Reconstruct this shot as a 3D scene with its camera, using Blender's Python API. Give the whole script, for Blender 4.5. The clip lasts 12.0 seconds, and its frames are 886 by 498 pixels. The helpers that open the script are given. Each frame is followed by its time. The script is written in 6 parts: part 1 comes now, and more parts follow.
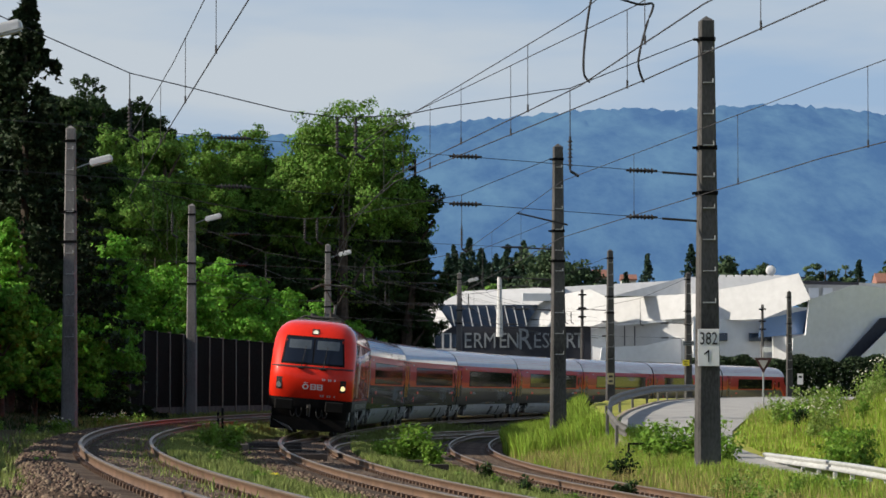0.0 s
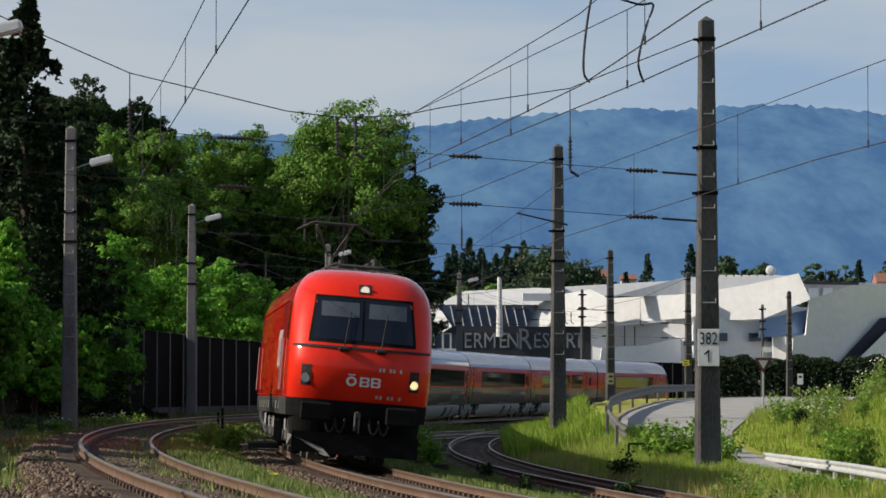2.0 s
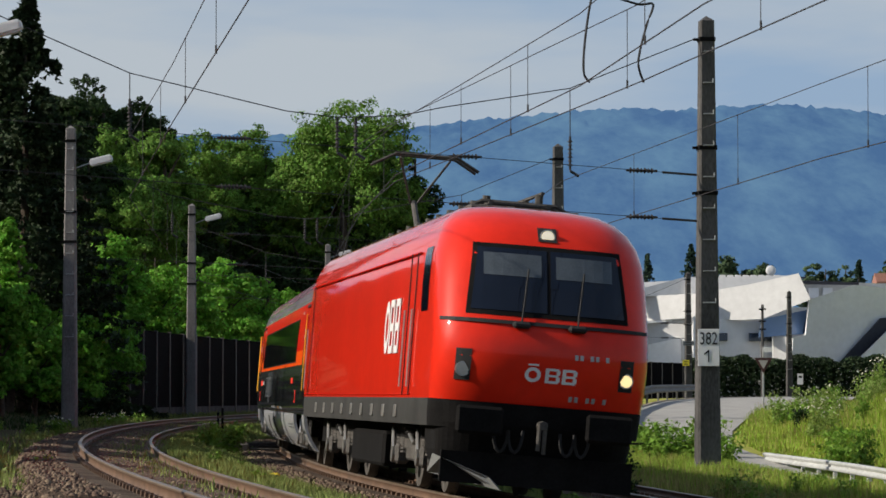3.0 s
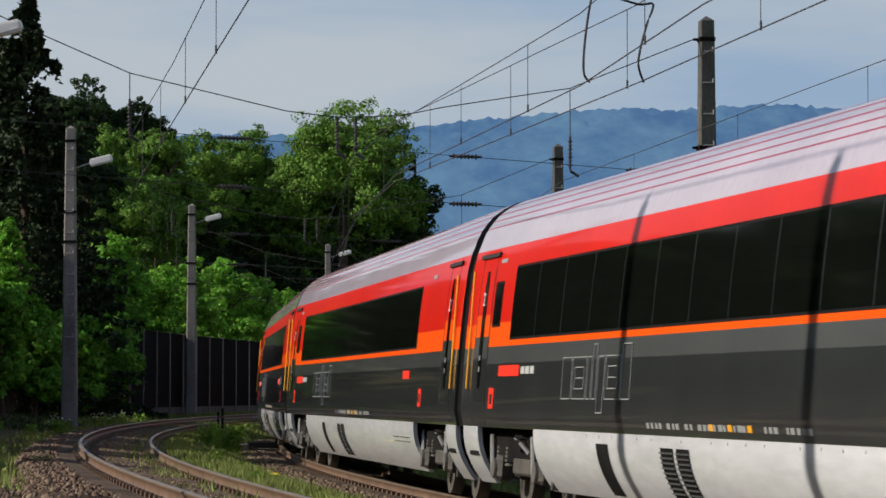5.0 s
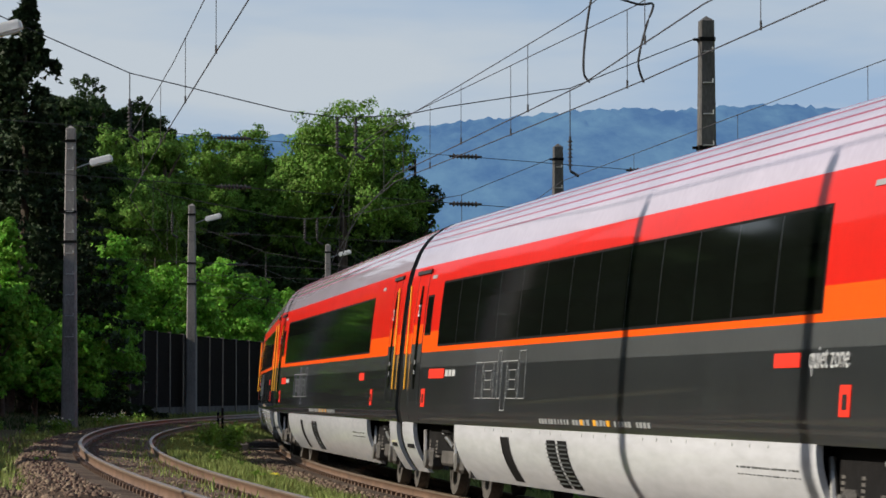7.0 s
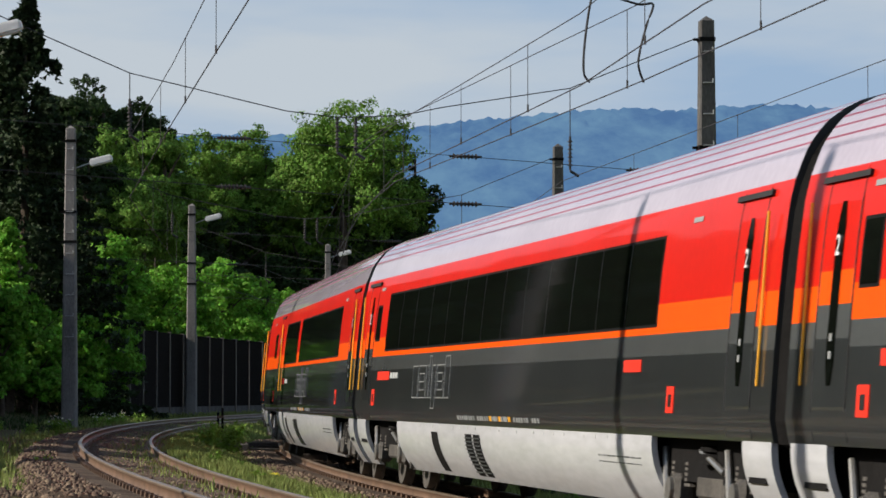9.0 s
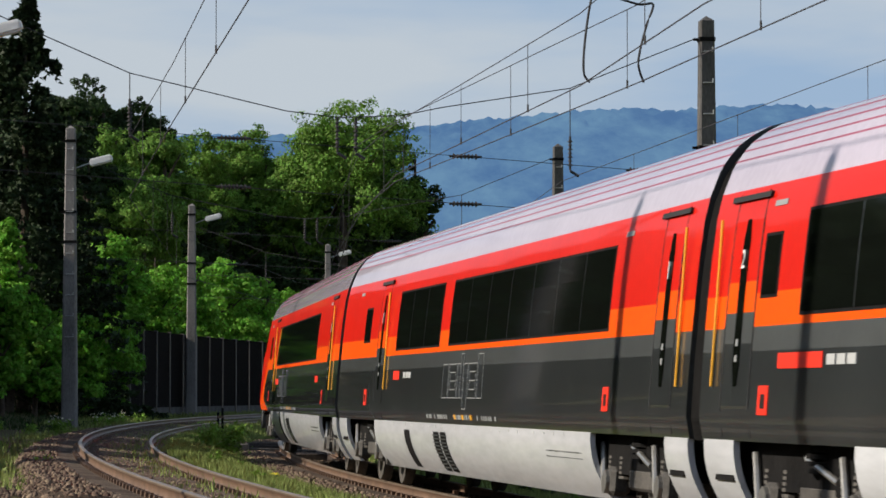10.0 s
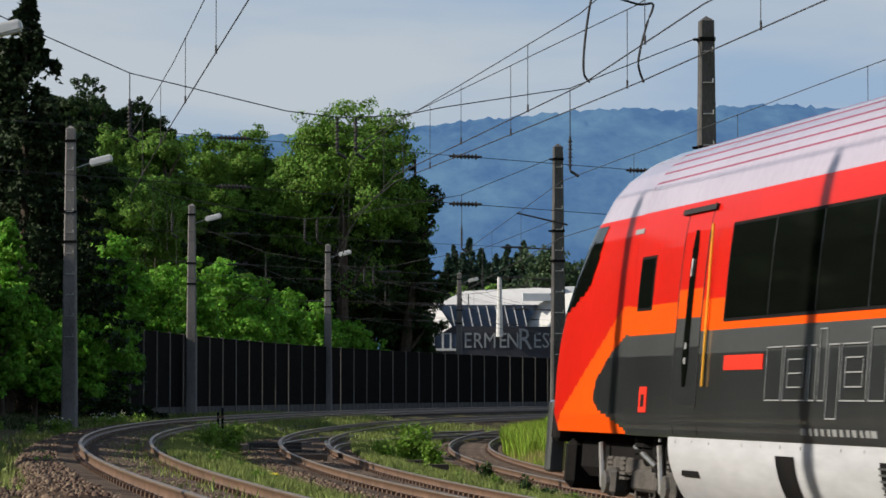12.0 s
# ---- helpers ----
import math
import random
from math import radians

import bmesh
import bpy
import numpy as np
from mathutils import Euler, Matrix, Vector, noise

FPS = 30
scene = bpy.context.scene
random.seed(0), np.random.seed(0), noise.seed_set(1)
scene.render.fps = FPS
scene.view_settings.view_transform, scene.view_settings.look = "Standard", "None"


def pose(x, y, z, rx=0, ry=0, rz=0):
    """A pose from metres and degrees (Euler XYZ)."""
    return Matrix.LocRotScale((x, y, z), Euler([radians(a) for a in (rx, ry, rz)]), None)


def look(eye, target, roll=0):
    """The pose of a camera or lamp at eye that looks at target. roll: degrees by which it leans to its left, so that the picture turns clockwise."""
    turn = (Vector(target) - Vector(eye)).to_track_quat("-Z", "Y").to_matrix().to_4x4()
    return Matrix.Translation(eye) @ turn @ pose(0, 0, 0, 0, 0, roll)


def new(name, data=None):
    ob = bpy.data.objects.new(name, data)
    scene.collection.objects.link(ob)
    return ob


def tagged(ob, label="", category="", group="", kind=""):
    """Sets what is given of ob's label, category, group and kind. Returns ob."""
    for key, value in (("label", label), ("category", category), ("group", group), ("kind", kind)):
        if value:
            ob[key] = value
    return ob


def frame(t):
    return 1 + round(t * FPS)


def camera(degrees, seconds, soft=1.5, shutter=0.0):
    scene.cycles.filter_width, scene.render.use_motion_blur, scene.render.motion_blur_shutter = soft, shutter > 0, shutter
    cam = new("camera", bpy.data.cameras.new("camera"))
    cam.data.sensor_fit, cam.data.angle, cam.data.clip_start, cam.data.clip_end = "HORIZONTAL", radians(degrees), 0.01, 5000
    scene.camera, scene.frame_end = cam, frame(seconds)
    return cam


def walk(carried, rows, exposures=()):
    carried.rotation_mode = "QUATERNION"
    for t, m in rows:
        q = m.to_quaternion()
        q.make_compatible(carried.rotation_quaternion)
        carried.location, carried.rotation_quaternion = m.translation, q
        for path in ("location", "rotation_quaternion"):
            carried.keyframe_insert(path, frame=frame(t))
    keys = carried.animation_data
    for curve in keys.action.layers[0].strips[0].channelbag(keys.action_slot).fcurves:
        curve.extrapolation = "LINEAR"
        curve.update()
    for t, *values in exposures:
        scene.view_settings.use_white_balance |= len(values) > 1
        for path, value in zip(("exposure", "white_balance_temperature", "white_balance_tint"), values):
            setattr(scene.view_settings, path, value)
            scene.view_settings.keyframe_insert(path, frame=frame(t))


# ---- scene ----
# The camera stands still on the outer side of the curve, 1.46 m above the rails.
cam = camera(15.23, 12.0, soft=1.6, shutter=0.08)
EYE = look((0, 0, 1.465), (0, 100, 1.465 + 100 * 0.04368))
walk(cam, [(0, EYE), (12, EYE)], [(0, 0.3), (1.5, 0.22), (2.5, 0.1), (5.0, 0.1), (6.5, 0.27), (9.5, 0.28), (12, 0.2)])

# ---- light ----
SUN = Vector((-0.97, -0.12, 0.57)).normalized()
world = bpy.data.worlds.new("sky")
scene.world = world
world.use_nodes = True
wn, wl = world.node_tree.nodes, world.node_tree.links
sky = wn.new("ShaderNodeTexSky")
sky.sky_type, sky.sun_disc = "NISHITA", False
sky.sun_elevation = math.asin(SUN.z)
sky.sun_rotation = math.atan2(SUN.x, SUN.y)
sky.air_density, sky.dust_density, sky.ozone_density = 1.0, 1.5, 1.6
coord = wn.new("ShaderNodeTexCoord")
stretch = wn.new("ShaderNodeMapping")
stretch.inputs["Scale"].default_value = (2.2, 2.2, 11.0)
stretch.inputs["Rotation"].default_value = (0.05, -0.12, 0.3)
cloud = wn.new("ShaderNodeTexNoise")
cloud.inputs["Scale"].default_value, cloud.inputs["Detail"].default_value = 2.1, 7
cloud.inputs["Roughness"].default_value = 0.5
ramp = wn.new("ShaderNodeValToRGB")
ramp.color_ramp.elements[0].position, ramp.color_ramp.elements[1].position = 0.4, 0.62
ramp.color_ramp.elements[0].color, ramp.color_ramp.elements[1].color = (3.35, 4.7, 6.6, 1), (5.5, 6.1, 6.75, 1)
veil = wn.new("ShaderNodeMix")
veil.data_type = "RGBA"
bg = wn["Background"]
bg.inputs["Strength"].default_value = 0.082
wl.new(coord.outputs["Generated"], stretch.inputs["Vector"])
wl.new(stretch.outputs[0], cloud.inputs["Vector"])
wl.new(cloud.outputs[0], ramp.inputs[0])
# the veil of cloud thins towards the zenith
split, thin = wn.new("ShaderNodeSeparateXYZ"), wn.new("ShaderNodeMapRange")
thin.inputs[1].default_value, thin.inputs[2].default_value = 0.1, 0.7
thin.inputs[3].default_value, thin.inputs[4].default_value = 0.92, 0.15
wl.new(coord.outputs["Generated"], split.inputs[0])
wl.new(split.outputs["Z"], thin.inputs[0])
wl.new(thin.outputs[0], veil.inputs["Factor"])
wl.new(sky.outputs[0], veil.inputs["A"])
wl.new(ramp.outputs[0], veil.inputs["B"])
wl.new(veil.outputs["Result"], bg.inputs["Color"])
sun_data = bpy.data.lights.new("sun", "SUN")
sun_data.energy, sun_data.angle, sun_data.color = 5.0, radians(0.8), (1.0, 0.91, 0.78)
sun = new("sun", sun_data)
sun.matrix_world = look(SUN * 60, (0, 0, 0))


# ---- materials ----
def mat(name, color, rough=0.6, metal=0.0, var=0.15, scale=3.0, fine=40.0, bump=0.0, tint=None, spec=None, coat=0.0, rand=0.0, island=0.0, coat_ior=1.5,
        trans=0.0, streak=None):
    """Colour with stains at one scale, grain at another and fine relief."""
    m = bpy.data.materials.new(name)
    m.use_nodes = True
    n, l = m.node_tree.nodes, m.node_tree.links
    b = n["Principled BSDF"]
    b.inputs["Roughness"].default_value, b.inputs["Metallic"].default_value = rough, metal
    if spec is not None:
        b.inputs["Specular IOR Level"].default_value = spec
    b.inputs["Coat Weight"].default_value = coat
    b.inputs["Coat Roughness"].default_value, b.inputs["Coat IOR"].default_value = 0.04, coat_ior
    tc = n.new("ShaderNodeTexCoord")
    src = tc.outputs["Object"]
    if streak:
        mp = n.new("ShaderNodeMapping")
        mp.inputs["Scale"].default_value = streak
        l.new(src, mp.inputs[0])
        src = mp.outputs[0]
    big, small = n.new("ShaderNodeTexNoise"), n.new("ShaderNodeTexNoise")
    big.inputs["Scale"].default_value, small.inputs["Scale"].default_value = scale, fine
    big.inputs["Detail"].default_value, small.inputs["Detail"].default_value = 4, 3
    l.new(src, big.inputs["Vector"])
    l.new(src, small.inputs["Vector"])
    add = n.new("ShaderNodeMath")
    add.operation = "MULTIPLY_ADD"
    add.inputs[1].default_value = 0.6
    l.new(big.outputs[0], add.inputs[0])
    half = n.new("ShaderNodeMath")
    half.operation = "MULTIPLY"
    half.inputs[1].default_value = 0.4
    l.new(small.outputs[0], half.inputs[0])
    l.new(half.outputs[0], add.inputs[2])
    rng = n.new("ShaderNodeMapRange")
    rng.inputs[1].default_value, rng.inputs[2].default_value = 0.32, 0.68
    l.new(add.outputs[0], rng.inputs[0])
    mix = n.new("ShaderNodeMix")
    mix.data_type = "RGBA"
    c = Vector(color[:3])
    t = Vector(tint) if tint else c * (1 - 2 * var)
    mix.inputs["A"].default_value = (*t, 1)
    mix.inputs["B"].default_value = (*(c * (1 + (0 if tint else var))), 1)
    l.new(rng.outputs[0], mix.inputs["Factor"])
    out = mix.outputs["Result"]
    if rand or island:
        hs = n.new("ShaderNodeHueSaturation")
        src_r = n.new("ShaderNodeObjectInfo").outputs["Random"] if rand else n.new("ShaderNodeNewGeometry").outputs["Random Per Island"]
        mr = n.new("ShaderNodeMapRange")
        k = rand or island
        mr.inputs[3].default_value, mr.inputs[4].default_value = 1 - k, 1 + k
        l.new(src_r, mr.inputs[0])
        l.new(mr.outputs[0], hs.inputs["Value"])
        mh = n.new("ShaderNodeMapRange")
        mh.inputs[3].default_value, mh.inputs[4].default_value = 0.5 - 0.04 * k, 0.5 + 0.03 * k
        l.new(src_r, mh.inputs[0])
        l.new(mh.outputs[0], hs.inputs["Hue"])
        l.new(out, hs.inputs["Color"])
        out = hs.outputs[0]
    l.new(out, b.inputs["Base Color"])
    if trans:
        tr = n.new("ShaderNodeBsdfTranslucent")
        l.new(out, tr.inputs["Color"])
        sh = n.new("ShaderNodeMixShader")
        sh.inputs[0].default_value = trans
        l.new(b.outputs[0], sh.inputs[1])
        l.new(tr.outputs[0], sh.inputs[2])
        l.new(sh.outputs[0], n["Material Output"].inputs["Surface"])
    if bump:
        bp = n.new("ShaderNodeBump")
        bp.inputs["Strength"].default_value, bp.inputs["Distance"].default_value = min(1, bump), 0.03
        l.new(add.outputs[0], bp.inputs["Height"])
        l.new(bp.outputs[0], b.inputs["Normal"])
    return m


def glow(name, color, strength):
    m = bpy.data.materials.new(name)
    m.use_nodes = True
    b = m.node_tree.nodes["Principled BSDF"]
    b.inputs["Base Color"].default_value = (*color, 1)
    b.inputs["Emission Color"].default_value = (*color, 1)
    b.inputs["Emission Strength"].default_value = strength
    return m


M_RED = mat("loco_red", (0.74, 0.026, 0.009), 0.42, var=0.07, scale=0.7, fine=6, coat=1.0, coat_ior=1.27, spec=0.1)
M_LRED = mat("coach_red", (0.54, 0.012, 0.004), 0.45, var=0.06, scale=0.6, fine=8, coat=0.45, coat_ior=1.12, spec=0.08)
M_ORANGE = mat("coach_orange", (0.80, 0.085, 0.003), 0.45, var=0.05, scale=0.6, fine=8, coat=0.45, coat_ior=1.12, spec=0.08)
M_DARKGREY = mat("coach_dark_grey", (0.030, 0.034, 0.035), 0.32, var=0.14, scale=0.8, fine=10, coat=1.0)
M_MIDGREY = mat("coach_mid_grey", (0.075, 0.082, 0.083), 0.38, var=0.1, scale=0.8, fine=10, coat=1.0)
M_SILVER = mat("coach_roof_silver", (0.42, 0.37, 0.44), 0.45, var=0.08, scale=0.5, fine=9, coat=1.0, coat_ior=1.15)
M_RIB = mat("coach_roof_rib", (0.26, 0.05, 0.09), 0.5, var=0.15, scale=0.5, fine=9)
M_SKIRT = mat("coach_skirt_white", (0.58, 0.595, 0.625), 0.5, var=0.12, scale=0.5, fine=5, streak=(1, 0.4, 2.2), coat=0.8)
M_LGREY = mat("loco_frame_grey", (0.034, 0.034, 0.032), 0.6, var=0.25, scale=1.5, fine=14)
M_BLACK = mat("underframe_black", (0.007, 0.0065, 0.0065), 0.85, var=0.35, scale=3, fine=24, bump=0.3, spec=0.15)
M_BOGIE = mat("bogie_dirty_steel", (0.075, 0.068, 0.06), 0.7, var=0.35, scale=4, fine=26, bump=0.3)
M_STEEL = mat("bright_worn_steel", (0.45, 0.44, 0.42), 0.35, metal=0.8, var=0.15)
M_RUBBER = mat("black_rubber", (0.012, 0.012, 0.013), 0.8, var=0.2)
M_GLASS = mat("tinted_window", (0.004, 0.005, 0.004), 0.05, var=0.1, spec=0.2)
M_WSCREEN = mat("windscreen_glass", (0.006, 0.009, 0.018), 0.04, var=0.1, spec=0.6)
M_WHITE = mat("white_paint", (0.74, 0.74, 0.74), 0.5, var=0.06)
M_PALE = mat("pale_grey_lettering", (0.42, 0.43, 0.43), 0.5, var=0.06)
M_REDMARK = mat("signal_red_marking", (0.75, 0.03, 0.012), 0.45, var=0.05)
M_YELLOW = mat("yellow_handrail", (0.75, 0.36, 0.02), 0.45, var=0.08)
M_BRIGHTYELLOW = mat("bright_yellow_paint", (0.78, 0.66, 0.03), 0.5, var=0.08)
M_LAMPOFF = mat("lamp_glass", (0.5, 0.48, 0.42), 0.12, var=0.1, coat=0.6)
M_LAMPON = glow("headlamp_lit", (1.0, 0.88, 0.66), 0.55)
M_LAMPWARM = glow("lower_lamp_lit", (1.0, 0.74, 0.34), 1.0)
M_RAIL = mat("rusty_rail", (0.15, 0.09, 0.058), 0.55, var=0.25, scale=2, fine=30, metal=0.1, bump=0.2)
M_RAILTOP = mat("polished_rail_head", (0.31, 0.235, 0.175), 0.42, metal=0.75, var=0.12, scale=1.5, fine=20)
M_SLEEPER = mat("weathered_concrete_sleeper", (0.13, 0.10, 0.08), 0.95, var=0.3, scale=3, fine=30, bump=0.5, rand=0.3, spec=0.1)
M_WOODSL = mat("dark_creosoted_wood", (0.045, 0.034, 0.028), 0.85, var=0.3, scale=3, fine=30, bump=0.5)
M_STONE = mat("ballast_stone", (0.16, 0.115, 0.086), 0.95, var=0.28, scale=6, fine=60, bump=0.5, island=0.55, spec=0.12)
M_BALLAST = mat("ballast_bed", (0.06, 0.043, 0.032), 0.95, var=0.4, scale=7, fine=30, bump=1.0, spec=0.1)
M_CONCRETE = mat("mast_concrete", (0.095, 0.092, 0.09), 0.9, var=0.3, scale=1.2, fine=22, bump=0.35, streak=(1, 1, 0.35), spec=0.15)
M_GALV = mat("galvanised_steel", (0.42, 0.43, 0.43), 0.45, metal=0.7, var=0.12)
M_GUARD = mat("galvanised_guardrail", (0.5, 0.51, 0.5), 0.5, metal=0.15, var=0.14, scale=2)
M_OLDGUARD = mat("weathered_guardrail", (0.16, 0.155, 0.15), 0.65, metal=0.4, var=0.25, scale=2)
M_INSUL = mat("brown_insulator", (0.018, 0.014, 0.014), 0.45, var=0.15)
M_WIRE = mat("dark_copper_wire", (0.028, 0.028, 0.032), 0.8, var=0.1)
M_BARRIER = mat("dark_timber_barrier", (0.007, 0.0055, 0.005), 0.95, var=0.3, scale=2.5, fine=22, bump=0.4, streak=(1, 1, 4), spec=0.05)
M_BARPOST = mat("barrier_steel_post", (0.22, 0.20, 0.18), 0.7, metal=0.2, var=0.2)
M_ROAD = mat("pale_worn_asphalt", (0.34, 0.33, 0.31), 0.95, var=0.12, scale=0.8, fine=40, bump=0.25)
M_ROADEDGE = mat("gravelly_kerb", (0.26, 0.215, 0.165), 0.9, var=0.15)
M_GROUND = mat("earth_and_short_grass", (0.075, 0.078, 0.022), 0.95, scale=0.55, fine=14, bump=0.8, tint=(0.085, 0.062, 0.038), spec=0.1)
M_MEADOW = mat("sunlit_meadow", (0.36, 0.34, 0.08), 0.95, scale=0.25, fine=6, bump=0.6, tint=(0.2, 0.23, 0.045), spec=0.1)
M_BARK = mat("tree_bark", (0.07, 0.052, 0.038), 0.95, var=0.35, scale=3, fine=20, bump=0.8)
def leaf(name, c, k=0.45, trans=0.3):
    return mat(name, c, 0.65, spec=0.2, var=0.22, scale=0.4, fine=2.5, island=k, trans=trans)
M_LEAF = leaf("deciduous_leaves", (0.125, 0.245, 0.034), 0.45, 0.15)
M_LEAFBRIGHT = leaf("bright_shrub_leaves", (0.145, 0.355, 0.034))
# Darkened copy of the deciduous leaves: shade put into colour; also for dark weeds.
M_LEAFDARK = leaf("dark_and_shaded_leaves", (0.026, 0.054, 0.014))
M_NEEDLE = leaf("spruce_needles", (0.023, 0.042, 0.015), 0.4, 0.12)
# Far foliage is paler and bluer: distance haze put into the leaf colours.
M_LEAFFAR = leaf("hazed_far_leaves", (0.075, 0.12, 0.055), 0.35, 0.2)
M_FARNEEDLE = leaf("hazed_far_needles", (0.04, 0.075, 0.045), 0.35, 0.1)
M_GRASS = leaf("grass_blades", (0.27, 0.39, 0.05), 0.45, 0.3)
M_DRYGRASS = leaf("dry_grass_stems", (0.38, 0.32, 0.12), 0.4, 0.25)
M_PALEWEED = leaf("pale_weed_leaves", (0.26, 0.36, 0.09), 0.45, 0.3)
M_WEED = leaf("weed_leaves", (0.18, 0.325, 0.042), 0.4, 0.3)
M_FLOWER = mat("pale_flower_heads", (0.62, 0.60, 0.46), 0.8, var=0.12, island=0.25)
M_BWHITE = mat("white_facade_panels", (0.6, 0.6, 0.595), 0.6, var=0.08, scale=0.12, fine=1.5)
# Brighter copy of the white panels: colour raised to lift facets in shade.
M_BLIFTED = mat("shade_lifted_facade_panels", (0.84, 0.85, 0.87), 0.6, var=0.06, scale=0.12, fine=1.5)
M_BDARK = mat("dark_facade_band", (0.05, 0.052, 0.065), 0.7, var=0.15, scale=0.2, fine=2, spec=0.15)
M_BGLASS = mat("facade_glass", (0.03, 0.045, 0.075), 0.08, var=0.15, scale=0.3, spec=0.6)
M_ROOFTILE = mat("red_roof_tile", (0.26, 0.12, 0.085), 0.85, var=0.2)
M_PLASTER = mat("pale_plaster", (0.6, 0.56, 0.5), 0.9, var=0.08)
# Yield sign's rim and face: backlight is put into these darkened colours.
M_SIGNRED = mat("backlit_dark_sign_rim", (0.05, 0.012, 0.012), 0.55, var=0.12)
M_SIGNBACK = mat("backlit_dark_sign_face", (0.36, 0.35, 0.34), 0.5, var=0.1)
M_DULLBOARD = mat("yellowed_board", (0.36, 0.32, 0.17), 0.7, var=0.15)
# Lighter copy of the mast concrete, raised to offset the shade on the left masts.
M_LIFTEDMAST = mat("shade_lifted_mast_concrete", (0.20, 0.19, 0.185), 0.9, var=0.24, scale=1.2, fine=22, bump=0.35, streak=(1, 1, 0.35), spec=0.2)
M_OUTLINE = mat("fine_outline_paint", (0.26, 0.27, 0.27), 0.5, var=0.06)
M_SIGNLETTER = mat("weathered_pale_letters", (0.27, 0.29, 0.31), 0.6, var=0.1)
M_DULLGRASS = leaf("dull_short_grass", (0.2, 0.25, 0.068), 0.4, 0.2)
M_HEDGE = leaf("hedge_leaves", (0.022, 0.042, 0.014), 0.4, 0.2)


# ---- building helpers ----
def mesh_of(name, bm, materials, smooth=None):
    me = bpy.data.meshes.new(name)
    bm.normal_update()
    bm.to_mesh(me)
    bm.free()
    for m in (materials if isinstance(materials, (list, tuple)) else [materials]):
        me.materials.append(m)
    if smooth is not None:
        for p in me.polygons:
            p.use_smooth = True
        me.set_sharp_from_angle(angle=radians(smooth))
    return me


def part(name, bm, material, parent=None, label="", m=None, smooth=None):
    me = bm if isinstance(bm, bpy.types.Mesh) else mesh_of(name, bm, material, smooth)
    ob = new(name, me)
    if parent:
        ob.parent = parent
    if m is not None:
        ob.matrix_basis = m
    return tagged(ob, label)


def box(bm, lo, hi, m=None, mi=0, bevel=0.0):
    c = [(a + b) / 2 for a, b in zip(lo, hi)]
    d = [abs(b - a) for a, b in zip(lo, hi)]
    t = Matrix.Translation(c) @ Matrix.Diagonal((*d, 1))
    r = bmesh.ops.create_cube(bm, size=1, matrix=(m @ t) if m else t)
    fs = {f for v in r["verts"] for f in v.link_faces}
    if bevel:
        es = {e for v in r["verts"] for e in v.link_edges}
        o = bmesh.ops.bevel(bm, geom=list(es), offset=bevel, segments=1, affect="EDGES", profile=0.5)
        fs = {f for f in fs if f.is_valid} | set(o["faces"])
    for f in fs:
        f.material_index = mi
    return bm


def rod(bm, a, b, r0, r1=None, n=8, mi=0, caps=True):
    a, b = Vector(a), Vector(b)
    d = b - a
    m = Matrix.Translation((a + b) / 2) @ d.to_track_quat("Z", "Y").to_matrix().to_4x4()
    r = bmesh.ops.create_cone(bm, cap_ends=caps, segments=n, radius1=r0, radius2=r0 if r1 is None else r1, depth=d.length, matrix=m)
    for f in {f for v in r["verts"] for f in v.link_faces}:
        f.material_index = mi
    return bm


def ball(bm, c, r, n=8, squash=1.0):
    bmesh.ops.create_uvsphere(bm, u_segments=n, v_segments=max(4, n // 2), radius=r,
                              matrix=Matrix.Translation(c) @ Matrix.Diagonal((1, 1, squash, 1)))
    return bm


def wire(bm, pts, r=0.012, sag=0.0, n=5):
    pts = [Vector(p) for p in pts]
    out = []
    for a, b in zip(pts, pts[1:]):
        k = 6 if sag else 1
        for i in range(k):
            u = i / k
            out.append(a.lerp(b, u) - Vector((0, 0, 4 * sag * u * (1 - u))))
    out.append(pts[-1])
    rings = []
    for i, p in enumerate(out):
        w = (out[min(i + 1, len(out) - 1)] - out[max(i - 1, 0)]).normalized()
        s = w.cross(Vector((0, 0, 1)) if abs(w.z) < 0.9 else Vector((1, 0, 0))).normalized()
        u = s.cross(w)
        rings.append([bm.verts.new(p + (s * math.cos(6.2832 * k / n) + u * math.sin(6.2832 * k / n)) * r) for k in range(n)])
    for a, b in zip(rings, rings[1:]):
        for k in range(n):
            bm.faces.new((a[k], a[(k + 1) % n], b[(k + 1) % n], b[k]))


def B():
    return bmesh.new()


def empty(name, m, label="", category="", group="", kind=""):
    ob = new(name)
    ob.matrix_basis = m
    return tagged(ob, label, category, group, kind)


def soup(name, verts, faces, material):
    """A mesh from arrays of corners; faces all have the same number of corners."""
    me = bpy.data.meshes.new(name)
    verts, faces = np.asarray(verts, dtype=np.float32), np.asarray(faces, dtype=np.int32)
    k = faces.shape[1]
    me.vertices.add(len(verts))
    me.vertices.foreach_set("co", verts.ravel())
    me.loops.add(faces.size)
    me.loops.foreach_set("vertex_index", faces.ravel())
    me.polygons.add(len(faces))
    me.polygons.foreach_set("loop_start", np.arange(0, faces.size, k, dtype=np.int32))
    me.polygons.foreach_set("loop_total", np.full(len(faces), k, dtype=np.int32))
    for m in (material if isinstance(material, list) else [material]):
        me.materials.append(m)
    me.update(calc_edges=True)
    return me


